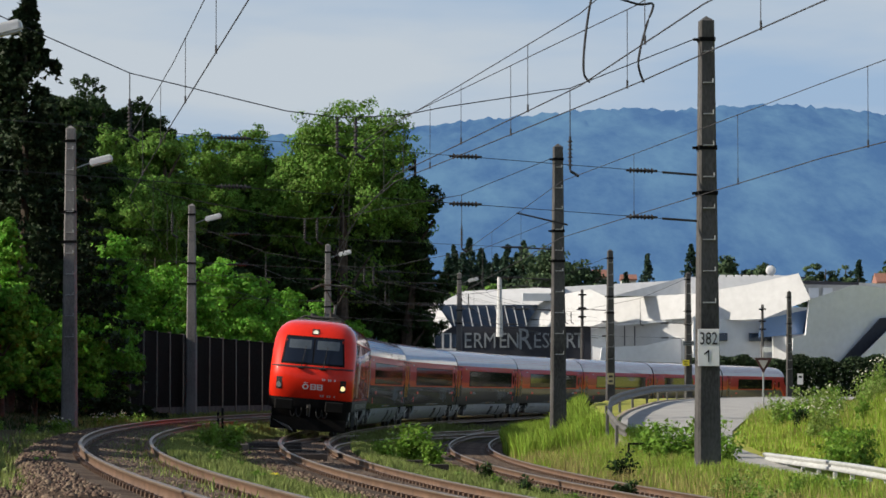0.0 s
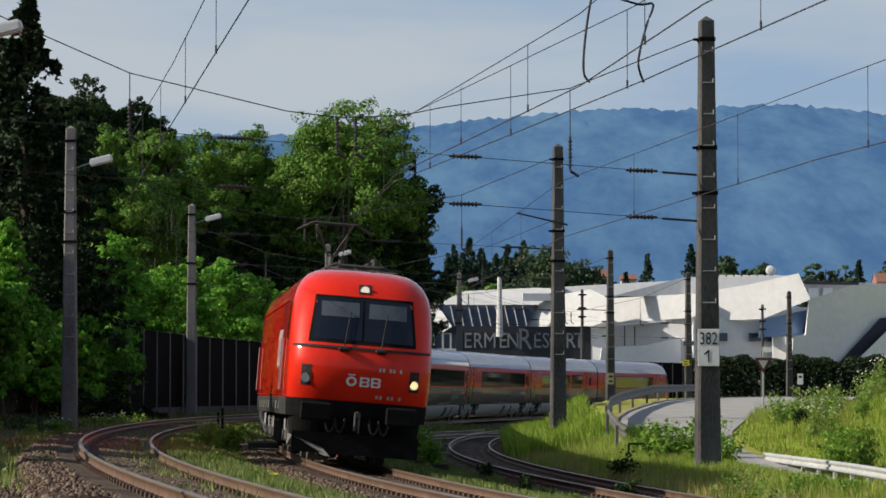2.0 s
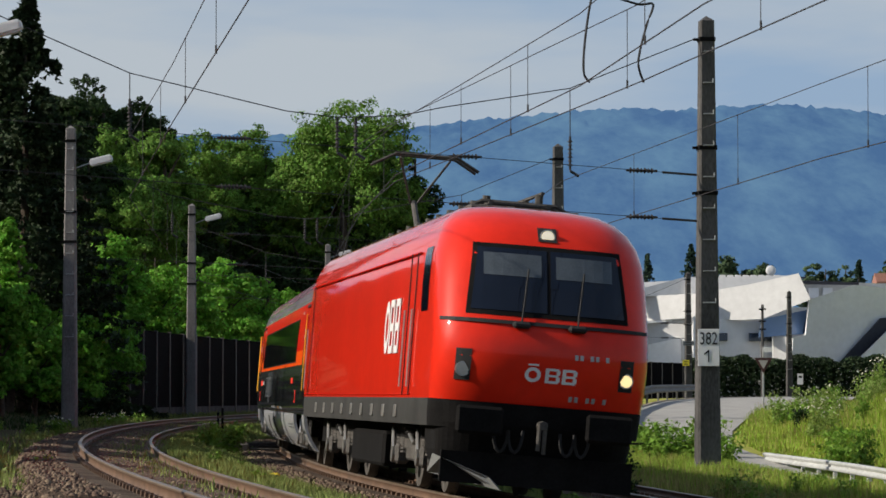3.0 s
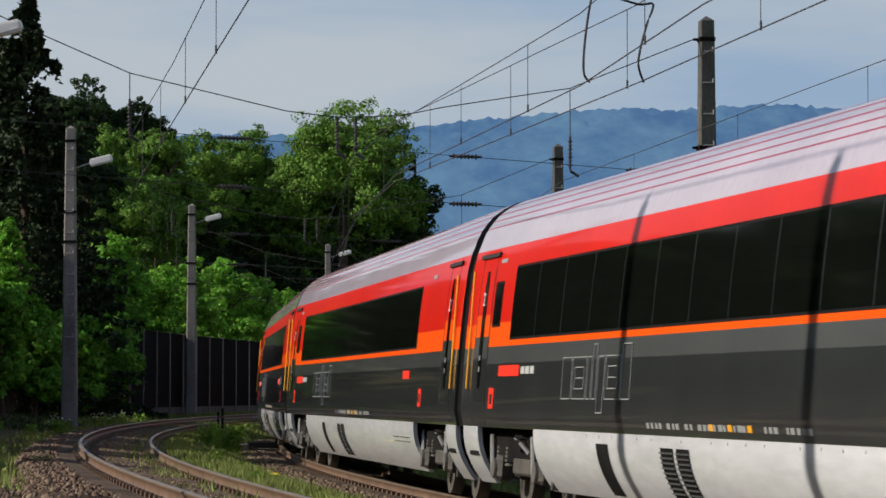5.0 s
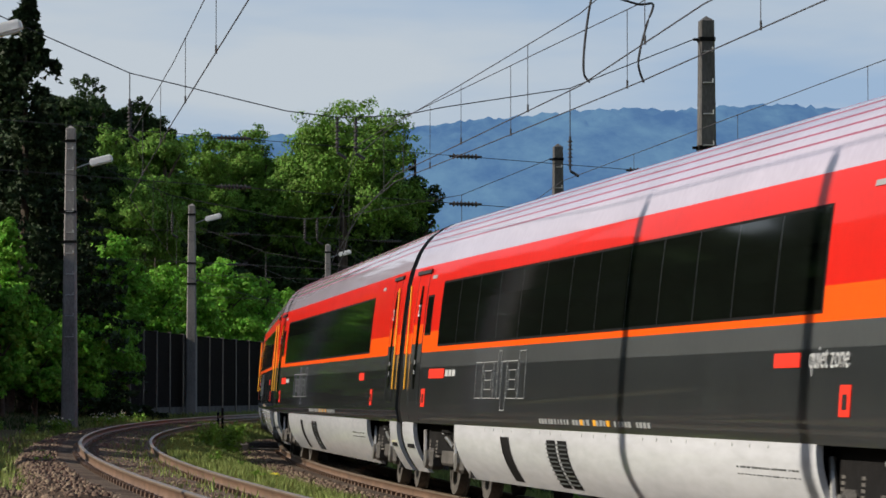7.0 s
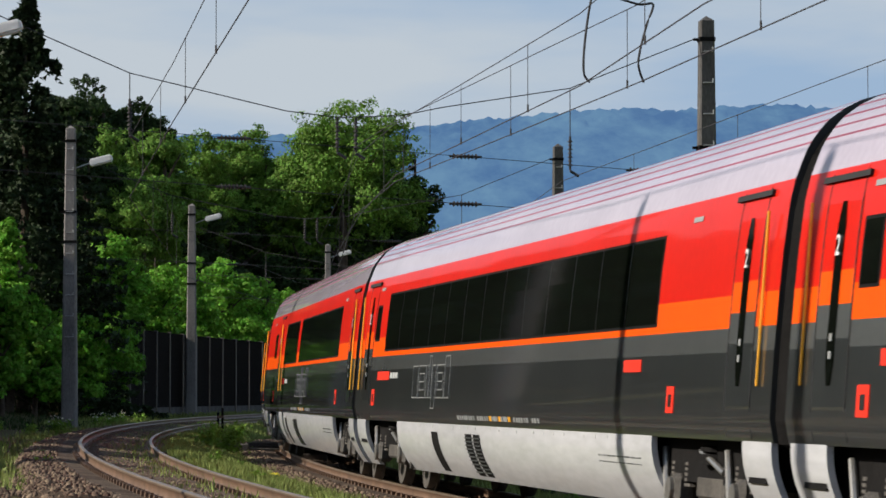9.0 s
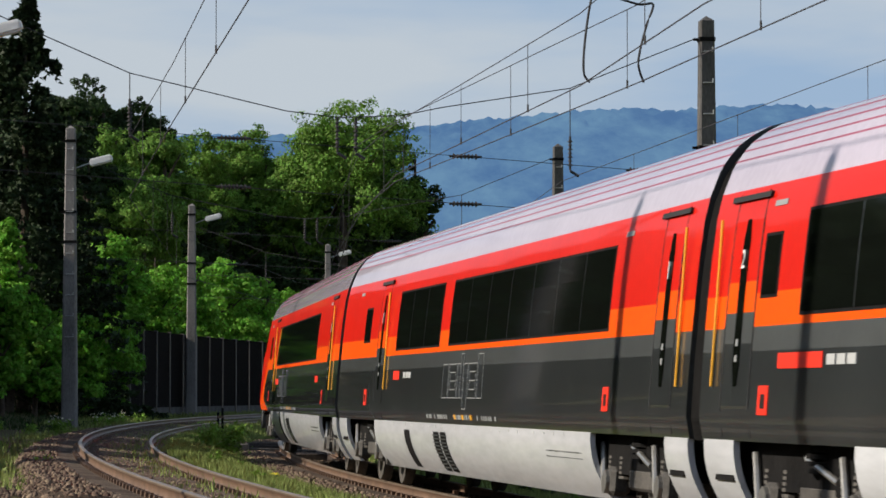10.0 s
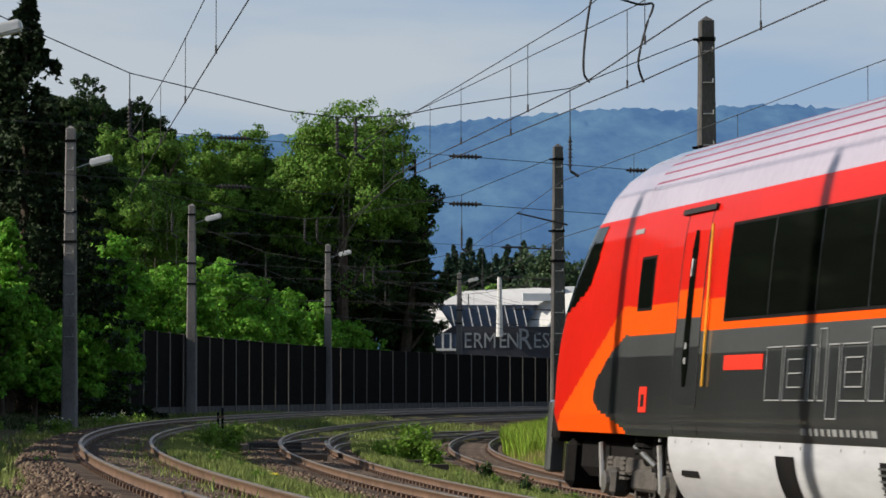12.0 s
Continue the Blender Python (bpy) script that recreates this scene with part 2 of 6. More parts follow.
# ---- the line of the train's track ----
NODES = [-230, -180, -130, -90, -60, -30, 0, 20, 40, 60, 80, 100, 130]
BENDS = [0.000444, 0.000621, 0.00209, 0.001868, 0.002009, 0.001795, 0.002128, 0.001832, 0.001907, 0.002039, 0.001445, 0.000508, 0.000532]
CANT, SPEED = 0.0803, 23.708
SS = np.arange(-420, 400, 0.5)
_k = np.interp(SS, NODES, BENDS)
_i0 = int(np.searchsorted(SS, 0))
_th = np.concatenate([[0], np.cumsum((_k[1:] + _k[:-1]) / 4)])
_th += 0.015412 - _th[_i0]
_dx, _dy = np.sin(_th), -np.cos(_th)
PX = np.concatenate([[0], np.cumsum((_dx[1:] + _dx[:-1]) / 4)])
PY = np.concatenate([[0], np.cumsum((_dy[1:] + _dy[:-1]) / 4)])
PX += -4.658437 - PX[_i0]
PY += 114.793008 - PY[_i0]


def line(s, d=0.0):
    """The point d metres beside the track's middle (towards the inside of the curve) at s, and the way the train goes there."""
    x, y = np.interp(s, SS, PX), np.interp(s, SS, PY)
    th = np.interp(s, SS, _th)
    return x + np.cos(th) * d, y + np.sin(th) * d, th


_cs = slice(0, len(SS), 4)
_cx, _cy, _cth, _css = PX[_cs], PY[_cs], _th[_cs], SS[_cs]


def beside(x, y):
    """Arc length and offset from the track's middle."""
    x, y = np.asarray(x, float).ravel(), np.asarray(y, float).ravel()
    s, d = np.empty(len(x)), np.empty(len(x))
    for i in range(0, len(x), 20000):
        xs, ys = x[i:i + 20000], y[i:i + 20000]
        j = np.argmin((xs[:, None] - _cx) ** 2 + (ys[:, None] - _cy) ** 2, axis=1)
        d[i:i + 20000] = (xs - _cx[j]) * np.cos(_cth[j]) + (ys - _cy[j]) * np.sin(_cth[j])
        s[i:i + 20000] = _css[j] + (xs - _cx[j]) * np.sin(_cth[j]) - (ys - _cy[j]) * np.cos(_cth[j])
    return s, d


# Ground levels across the line: offset, height
ACROSS = [-400, -60, -30, -16, -12.5, -9.5, -7.6, -6.6, -3.4, -2.6, -1.8, 1.8, 2.6, 3.4, 6.8, 7.6, 9.5, 14, 24, 60, 400]
LEVEL = [14.0, 12.0, 5.0, 1.1, 0.5, 0.3, 0.2, 0.12, 0.08, -0.02, -0.28, -0.34, -0.5, -0.68, -0.74, -0.7, -0.45, -0.3, 0.2, 0.3, 0.3]


def ground_z(x, y):
    s, d = beside(x, y)
    z = np.interp(d, ACROSS, LEVEL)
    x, y = np.asarray(x, float).ravel(), np.asarray(y, float).ravel()
    far = np.clip((np.hypot(x, y - 150) - 380) / 300, 0, 1)
    z = z * (1 - far) + far * 0.6
    # the wooded slope ends where the line straightens
    hill = np.clip((265 - y) / 70, 0, 1)
    z = np.where(d < -13, z * hill + 0.6 * (1 - hill), z)
    # the road climbs on a low embankment inside the curve, with a bank beside it
    road = np.interp(y, [50, 70, 88, 100, 120, 150, 180, 240, 300, 360], [-0.85, -0.8, -0.5, -0.14, 0.53, 1.06, 1.16, 1.2, 0.7, 0.5])
    w = np.clip((d - 8.6) / 2.2, 0, 1) * np.clip((y - 40) / 25, 0, 1) * np.clip((420 - y) / 80, 0, 1) * np.clip((70 - d) / 20, 0, 1)
    z = z * (1 - w) + road * w
    z = z + 2.1 * np.exp(-((x - 15.2) / 3.6) ** 2 - ((y - 93) / 15) ** 2) * np.clip((x - 8) / 3, 0, 1)
    # the spot where the camera stands is a low bank beside the line
    near = np.clip(1 - np.hypot(x + 2, y + 2) / 14, 0, 1)
    return np.where(near > 0, np.maximum(z * (1 - near), z), z)


# ---- ground ----
def ground():
    xs = np.concatenate([[-4500, -2000, -900, -400, -220, -140, -95, -70], np.arange(-56, -16, 2.0), np.arange(-16, 22, 0.45), np.arange(22, 62, 2.0),
                         [70, 95, 140, 220, 400, 900, 2000, 4500]])
    ys = np.concatenate([[-4500, -1500, -500, -150, -60, -30], np.arange(-16, 160, 1.0), np.arange(160, 360, 3.0), [380, 430, 520, 700, 1000, 1800, 4800]])
    gx, gy = np.meshgrid(xs, ys)
    z = ground_z(gx, gy) - 0.02
    rng = np.random.default_rng(3)
    z = z + rng.normal(0, 0.018, len(z)) * (np.abs(gx.ravel()) < 60)
    v = np.stack([gx.ravel(), gy.ravel(), z], 1)
    nx, ny = len(xs), len(ys)
    i = (np.arange(ny - 1)[:, None] * nx + np.arange(nx - 1)).ravel()
    me = soup("ground", v, np.stack([i, i + 1, i + nx + 1, i + nx], 1), [M_GROUND, M_MEADOW])
    _, d = beside(gx.ravel()[i], gy.ravel()[i])
    me.polygons.foreach_set("material_index", ((d > 10.5) & (gy.ravel()[i] > 20)).astype(np.int32))
    return tagged(new("ground", me), "uneven earth with short grass and weeds beside the railway", "ground", kind="structure")


ground()

# ---- railway tracks ----
RAIL_SHAPE = [(-0.075, -0.172), (0.075, -0.172), (0.075, -0.155), (0.012, -0.13), (0.012, -0.045), (0.036, -0.03), (0.036, -0.006),
              (0.024, 0.0), (-0.024, 0.0), (-0.036, -0.006), (-0.036, -0.03), (-0.012, -0.045), (-0.012, -0.13), (-0.075, -0.155)]


def swept(pts, ups, shape, mats, top=()):
    """A shape carried along points; ups gives the side vector at each."""
    n, k = len(pts), len(shape)
    sh = np.array(shape)
    v = pts[:, None, :] + ups[:, None, :] * sh[None, :, :1] + np.array([0, 0, 1.0]) * sh[None, :, 1:]
    a = (np.arange(n - 1)[:, None] * k + np.arange(k)).ravel()
    b = (np.arange(n - 1)[:, None] * k + (np.arange(k) + 1) % k).ravel()
    me = soup("swept", v.reshape(-1, 3), np.stack([a, b, b + k, a + k], 1), mats)
    if top:
        idx = np.tile(np.isin(np.arange(k), top).astype(np.int32), n - 1)
        me.polygons.foreach_set("material_index", idx)
    return me


def rail_line(s0, s1, offs, z, step=1.0):
    s = np.arange(s0, s1, step)
    d = offs(s) if callable(offs) else offs
    x, y, th = line(s, d)
    zz = z(s) if callable(z) else np.full(len(s), z)
    return np.stack([x, y, zz], 1), np.stack([np.cos(th), np.sin(th), 0 * th], 1)


def track(name, s0, s1, mid, z, cant, label, near0, near1):
    """Two rails on sleepers in a ballast bed."""
    tr = empty(name, pose(0, 0, 0), label, "railway track", "tracks", "structure")
    for side in (-1, 1):
        p, u = rail_line(s0, s1, mid + side * 0.7535, z - side * 0.7535 * math.sin(cant))
        part("rail", swept(p, u, RAIL_SHAPE, [M_RAIL, M_RAILTOP], (5, 6, 7, 8, 9)), None, tr)
    bm = B()
    w = 1.25
    box(bm, (-w, -0.125, -0.2), (w, 0.125, 0), bevel=0.02)
    for sx in (-0.7535, 0.7535):
        for k in (-1, 1):
            box(bm, (sx + k * 0.11 - 0.045, -0.08, -0.005), (sx + k * 0.11 + 0.045, 0.08, 0.055), mi=1)
    sl = mesh_of("sleeper", bm, [M_SLEEPER, M_RAIL])
    s = near0
    while s < near1:
        x, y, th = line(s, mid)
        part("sleeper", sl, None, tr, m=Matrix.Translation((x, y, z - 0.178)) @ Matrix.Rotation(th, 4, "Z") @ Matrix.Rotation(cant, 4, "Y"))
        s += 0.62
    # shoulder of the ballast
    s = np.arange(s0, s1, 2.0)
    x, y, th = line(s, mid)
    pts = np.stack([x, y, 0 * x + z], 1)
    ups = np.stack([np.cos(th), np.sin(th), 0 * th], 1)
    sn = math.sin(cant)
    half = [(1.75, -0.26), (1.2, -0.22), (1.04, -0.32), (0.56, -0.31), (0.42, -0.235)]
    bed = [(-2.3, -0.75), (2.3, -0.95)] + [(d, h - d * sn) for d, h in half] + [(-d, h + d * sn) for d, h in half[::-1]]
    part("ballast_bed", swept(pts, ups, bed, [M_BALLAST]), None, tr)
    return tr


T_MID = track("railway_track", -330, 130, 0.03, -0.02, CANT * 0.85, "canted main track with rusty rails on concrete sleepers", -60, 95)
T_LEFT = track("railway_track", -330, 130, -4.85, 0.43, CANT * 1.15, "weedy outer track with brown rails on sleepers", -20, 110)
T_RIGHT = track("railway_track", -330, 130, 5.7, -0.49, CANT * 0.6, "inner track with brown rails between tall grass", -30, 95)


# ---- noise barrier ----
def barrier():
    wall = empty("wall_barrier", pose(0, 0, 0), "dark timber noise barrier with thin pale steel posts", "noise barrier", kind="structure")
    a, off, n = -37.0, -10.6, 0
    while a > -215:
        b = a - 4.0
        (x0, y0, _), (x1, y1, _) = line(a, off), line(b, off)
        th = math.atan2(y1 - y0, x1 - x0)
        L = math.hypot(x1 - x0, y1 - y0)
        m = Matrix.Translation((x0, y0, 0.35)) @ Matrix.Rotation(th, 4, "Z")
        bm = B()
        box(bm, (0.06, -0.06, 0.0), (L - 0.06, 0.06, 0.45), mi=1)
        box(bm, (0.06, -0.05, 0.45), (L - 0.06, 0.05, 4.05))
        box(bm, (0.04, -0.08, 4.05), (L - 0.04, 0.08, 4.12))
        for k in range(8):
            box(bm, (0.08, -0.075, 0.55 + k * 0.43), (L - 0.08, -0.05, 0.60 + k * 0.43))
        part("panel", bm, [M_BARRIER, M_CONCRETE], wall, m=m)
        bm = B()
        box(bm, (-0.05, -0.1, -0.4), (0.05, -0.085, 4.16))
        box(bm, (-0.012, -0.085, -0.4), (0.012, 0.085, 4.16))
        box(bm, (-0.05, 0.085, -0.4), (0.05, 0.1, 4.16))
        part("post", bm, M_BARPOST, wall, m=m)
        a, n = b, n + 1


barrier()


# ---- masts ----
def mast(name, x, y, z, top, label, steps=True, w0=0.29, w1=0.17, turn=0.0, stuff=None):
    mst = empty(name, Matrix.Translation((x, y, z)) @ Matrix.Rotation(turn, 4, "Z"), label, "catenary mast", "masts")
    h = top - z
    bm = B()
    rs = []
    for zz in np.linspace(-0.6, h, 8):
        w = w0 + (w1 - w0) * max(0, zz) / h
        c = w * 0.22
        rs.append([bm.verts.new((sx, sy, zz)) for sx, sy in ((w - c, -w), (w, -w + c), (w, w - c), (w - c, w), (-w + c, w), (-w, w - c), (-w, -w + c), (-w + c, -w))])
    for r0, r1 in zip(rs, rs[1:]):
        for i in range(8):
            bm.faces.new((r0[i], r0[(i + 1) % 8], r1[(i + 1) % 8], r1[i]))
    tip = bm.verts.new((0, 0, h + 0.12))
    for i in range(8):
        bm.faces.new((rs[-1][i], rs[-1][(i + 1) % 8], tip))
    part("shaft", bm, stuff or M_CONCRETE, mst)
    if steps:
        zz = 3.0 + (h % 0.75)
        while zz < h - 0.6:
            w = w0 + (w1 - w0) * zz / h
            bm = B()
            rod(bm, (-w * 0.55, -w - 0.07, zz), (w * 0.6, -w - 0.07, zz), 0.016, n=6)
            rod(bm, (w * 0.6, -w - 0.07, zz), (w * 0.6, -w + 0.02, zz), 0.016, n=6)
            rod(bm, (-w * 0.55, -w - 0.07, zz), (-w * 0.55, -w + 0.02, zz), 0.016, n=6)
            rod(bm, (w * 0.6, -w - 0.07, zz), (w * 0.6, -w - 0.07, zz + 0.1), 0.016, n=6)
            part("step_iron", bm, M_GALV, mst)
            zz += 0.75
    for k, zz in enumerate((h - 0.45, h * 0.72, h * 0.62)):
        w = w0 + (w1 - w0) * zz / h + 0.015
        bm = B()
        box(bm, (-w, -w, zz - 0.05), (w, w, zz + 0.05))
        box(bm, (-w - 0.12, -0.05, zz - 0.03), (-w, 0.05, zz + 0.03))
        part("clamp", bm, M_BLACK, mst)
    return mst


def mast_lamp(mst, h, reach=0.95):
    bm = B()
    rod(bm, (0.1, 0, h), (reach - 0.1, -0.05, h + 0.22), 0.025, n=6)
    part("lamp_arm", bm, M_GALV, mst)
    bm = B()
    bmesh.ops.create_cube(bm, size=1, matrix=Matrix.Translation((reach + 0.25, -0.05, h + 0.3)) @ Matrix.Rotation(-0.25, 4, "Y") @ Matrix.Diagonal((0.82, 0.38, 0.27, 1)))
    bmesh.ops.bevel(bm, geom=bm.edges[:], offset=0.05, segments=2, affect="EDGES")
    part("lamp_head", bm, M_WHITE, mst, "pale street lamp head", smooth=40)


LEFT_MASTS = [(-10.45, 72.0, 0.3), (-13.4, 119.0, 0.25), (-12.75, 168.0, 0.55), (-7.4, 213.0, 0.6), (1.3, 263.0, 0.6)]
for k, (x, y, z) in enumerate(LEFT_MASTS):
    mst = mast("catenary_mast", x, y, z, 11.0 if k else 10.6, "grey concrete catenary mast with a white lamp on an arm", steps=k == 1 or k == 0, stuff=M_LIFTEDMAST)
    mast_lamp(mst, (8.8, 9.3, 9.55, 9.6, 9.6)[k], (0.62, 0.85, 0.85, 0.85, 0.85)[k])
RIGHT_MASTS = [(6.3, 79.0, -0.5), (4.15, 119.5, -0.5), (5.6, 163.0, -0.2), (10.45, 207.0, 0.2), (18.2, 246.0, 0.4), (30.4, 291.0, 0.5)]
R_MAST = [mast("catenary_mast", x, y, z, 10.38, "grey concrete catenary mast with step irons", turn=0.11) for k, (x, y, z) in enumerate(RIGHT_MASTS)]
# masts beside the camera, whose shadows fall on the passing train
mast("catenary_mast", -7.27, 25.55, 0.3, 9.5, "grey concrete catenary mast with step irons", steps=False, w0=0.17, w1=0.12)
mast("catenary_mast", -8.57, 32.2, 0.3, 9.6, "slim concrete mast beside the line", steps=False, w0=0.16, w1=0.12)

# ---- far mountain ----
def mountain():
    xs = np.linspace(-1800, 1800, 620)
    ys = np.linspace(2300, 4300, 60)
    gx, gy = np.meshgrid(xs, ys)
    px = 784 + 5866 * xs / 4000
    ridge = np.interp(px, [-1800, 0, 560, 720, 850, 950, 1050, 1200, 1300, 1390, 1480, 1568, 1900, 3300],
                      [230, 238, 236, 228, 212, 203, 194, 197, 189, 183, 190, 200, 215, 300])
    top = 1.465 + (697 - ridge) * 4000 / 5866
    u = (gy - 2300) / 2000
    rise = np.clip(u / 0.85, 0, 1) ** 0.8 * (1 - 0.25 * np.clip((u - 0.85) / 0.15, 0, 1))
    z = rise * top[None, :]
    for i in range(gx.shape[0]):
        for j in range(gx.shape[1]):
            q = noise.fractal(Vector((gx[i, j] / 330, gy[i, j] / 1500, 0.3)), 1.0, 2.0, 5)
            z[i, j] += q * 7 * min(1, 4 * u[i, j] * (1.05 - u[i, j]) + 0.1)
    z += np.random.default_rng(5).normal(0, 1, z.shape) * np.where(u > 0.74, 1.5, 0.3)
    nx, ny = len(xs), len(ys)
    i = (np.arange(ny - 1)[:, None] * nx + np.arange(nx - 1)).ravel()
    m = bpy.data.materials.new("forest_slope_painted_haze")
    m.use_nodes = True
    n, l = m.node_tree.nodes, m.node_tree.links
    b = n["Principled BSDF"]
    b.inputs["Roughness"].default_value = 1
    b.inputs["Specular IOR Level"].default_value = 0
    tc, nz, rp = n.new("ShaderNodeTexCoord"), n.new("ShaderNodeTexNoise"), n.new("ShaderNodeValToRGB")
    nz.inputs["Scale"].default_value, nz.inputs["Detail"].default_value = 0.016, 12
    nz.inputs["Roughness"].default_value = 0.7
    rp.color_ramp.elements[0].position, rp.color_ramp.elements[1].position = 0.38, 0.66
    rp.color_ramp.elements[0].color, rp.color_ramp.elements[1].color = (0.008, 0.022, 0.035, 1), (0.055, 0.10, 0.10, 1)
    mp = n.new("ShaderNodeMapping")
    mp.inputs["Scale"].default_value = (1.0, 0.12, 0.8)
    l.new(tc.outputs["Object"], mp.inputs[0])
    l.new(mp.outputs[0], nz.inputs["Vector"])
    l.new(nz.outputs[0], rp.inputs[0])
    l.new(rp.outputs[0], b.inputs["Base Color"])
    # Distance haze is painted in: blue emission over the blue-dark slope colours.
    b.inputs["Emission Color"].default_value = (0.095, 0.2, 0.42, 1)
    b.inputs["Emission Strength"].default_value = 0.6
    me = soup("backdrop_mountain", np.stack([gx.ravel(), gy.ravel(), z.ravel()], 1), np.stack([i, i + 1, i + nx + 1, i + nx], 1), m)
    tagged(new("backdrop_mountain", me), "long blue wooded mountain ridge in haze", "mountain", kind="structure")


mountain()


# ---- the train ----
def vehicle_pose(index, t):
    """Index 0 is the engine; a vehicle's space: x to the inside of the curve, y towards the train's tail, z up, from its front end at rail level."""
    s = SPEED * t
    if index == 0:
        a, b, lead = s - 4.84, s - 14.74, 4.84
    else:
        s0 = s - 19.58 - 26.5 * (index - 1)
        a, b, lead = s0 - 3.75, s0 - 22.75, 3.75
    (ax, ay, _), (bx, by, _) = line(a), line(b)
    f = Vector((ax - bx, ay - by, 0)).normalized()
    r = Vector((-f.y, f.x, 0))
    c, sn = math.cos(CANT), math.sin(CANT)
    lat, up = r * c - Vector((0, 0, sn)), r * sn + Vector((0, 0, c))
    o = Vector((ax, ay, 0)) + f * lead
    m = Matrix((lat, -f, up)).transposed().to_4x4()
    m.translation = o
    return m


def prism(bm, prof, y0, y1, mats, close=True):
    """A profile (x, z, material) drawn along y."""
    n = len(prof)
    a = [bm.verts.new((p[0], y0, p[1])) for p in prof]
    b = [bm.verts.new((p[0], y1, p[1])) for p in prof]
    for i in range(n if close else n - 1):
        f = bm.faces.new((a[i], a[(i + 1) % n], b[(i + 1) % n], b[i]))
        f.material_index = mats[prof[i][2]] if isinstance(prof[i][2], str) else prof[i][2]
    if close:
        bm.faces.new(a[::-1]).material_index = prof[0][2]
        bm.faces.new(b).material_index = prof[0][2]
    return bm


# half profile of a coach, from the bottom of the skirt to the roof's middle: x, z, and the paint above that point
COACH_MATS = [M_SKIRT, M_DARKGREY, M_MIDGREY, M_ORANGE, M_LRED, M_SILVER, M_RIB, M_BLACK]
HALF = [(1.36, 0.95, 1), (1.41, 1.15, 1), (1.413, 1.72, 2), (1.41, 1.93, 3), (1.405, 2.22, 4), (1.395, 2.55, 4), (1.37, 2.95, 4), (1.335, 3.16, 5),
        (1.26, 3.40, 5), (1.232, 3.46, 6), (1.222, 3.48, 5), (1.17, 3.565, 6), (1.157, 3.585, 5), (1.10, 3.66, 6), (1.077, 3.683, 5), (0.98, 3.765, 6), (0.953, 3.787, 5), (0.83, 3.86, 6),
        (0.80, 3.875, 5), (0.62, 3.94, 6), (0.58, 3.95, 5), (0.3, 3.995, 5), (0.0, 4.005, 5)]


def side_x(z):
    zs, xs = [h[1] for h in HALF], [h[0] for h in HALF]
    return float(np.interp(z, zs, xs))


def panel(bm, side, y0, y1, z0, z1, out=0.006, nz=3, mi=0, r=0.0):
    """A thin plate on a coach's side."""
    rows = []
    for k in range(nz + 1):
        z = z0 + (z1 - z0) * k / nz
        x = side * (side_x(z) + out)
        i = r if (r and k in (0, nz)) else 0
        rows.append((bm.verts.new((x, y0 + i, z)), bm.verts.new((x, y1 - i, z))))
    for a, b in zip(rows, rows[1:]):
        q = (a[0], a[1], b[1], b[0])
        f = bm.faces.new(q if side < 0 else q[::-1])
        f.normal_update()
        if f.normal.x * side < 0:
            f.normal_flip()
        f.material_index = mi
    # rim back to the side
    ring = [v for v in [a[0] for a in rows] + [rows[-1][1]] + [a[1] for a in rows[::-1]][1:]]
    back = [bm.verts.new((v.co.x - side * (out + 0.004), v.co.y, v.co.z)) for v in ring]
    for i in range(len(ring)):
        bm.faces.new((ring[i], ring[(i + 1) % len(ring)], back[(i + 1) % len(ring)], back[i])).material_index = mi
    return bm


def coach_shell(y0, y1):
    bm = B()
    # up the inner side, down the other
    prof = [(x, z, m) for x, z, m in HALF]
    left = [(-HALF[i][0], HALF[i][1], HALF[i - 1][2]) for i in range(len(HALF) - 2, 0, -1)]
    prof = prof + left + [(-HALF[0][0], HALF[0][1], 7)]
    prism(bm, prof, y0, y1, None)
    return bm


def bogie(parent, yc, half=1.25, radius=0.46, powered=False):
    """A bogie with frame, axle boxes, springs and four wheels."""
    bg_ = part("bogie", _bogie_frame(half, powered), [M_BOGIE, M_STEEL, M_BLACK], parent, m=pose(0, yc, 0))
    for dy in (-half, half):
        for sx in (-1, 1):
            bm = B()
            m = Matrix.Translation((0, 0, 0)) @ Matrix.Rotation(radians(90), 4, "Y")
            bmesh.ops.create_cone(bm, cap_ends=True, segments=28, radius1=radius, radius2=radius, depth=0.13, matrix=m)
            bmesh.ops.create_cone(bm, cap_ends=True, segments=28, radius1=radius + 0.028, radius2=radius + 0.028, depth=0.03, matrix=Matrix.Translation((-sx * 0.07, 0, 0)) @ m)
            bmesh.ops.create_cone(bm, cap_ends=True, segments=16, radius1=0.12, radius2=0.1, depth=0.24, matrix=Matrix.Translation((sx * 0.02, 0, 0)) @ m)
            part("wheel", bm, M_BOGIE, bg_, m=pose(sx * 0.75, dy, radius))
    return bg_


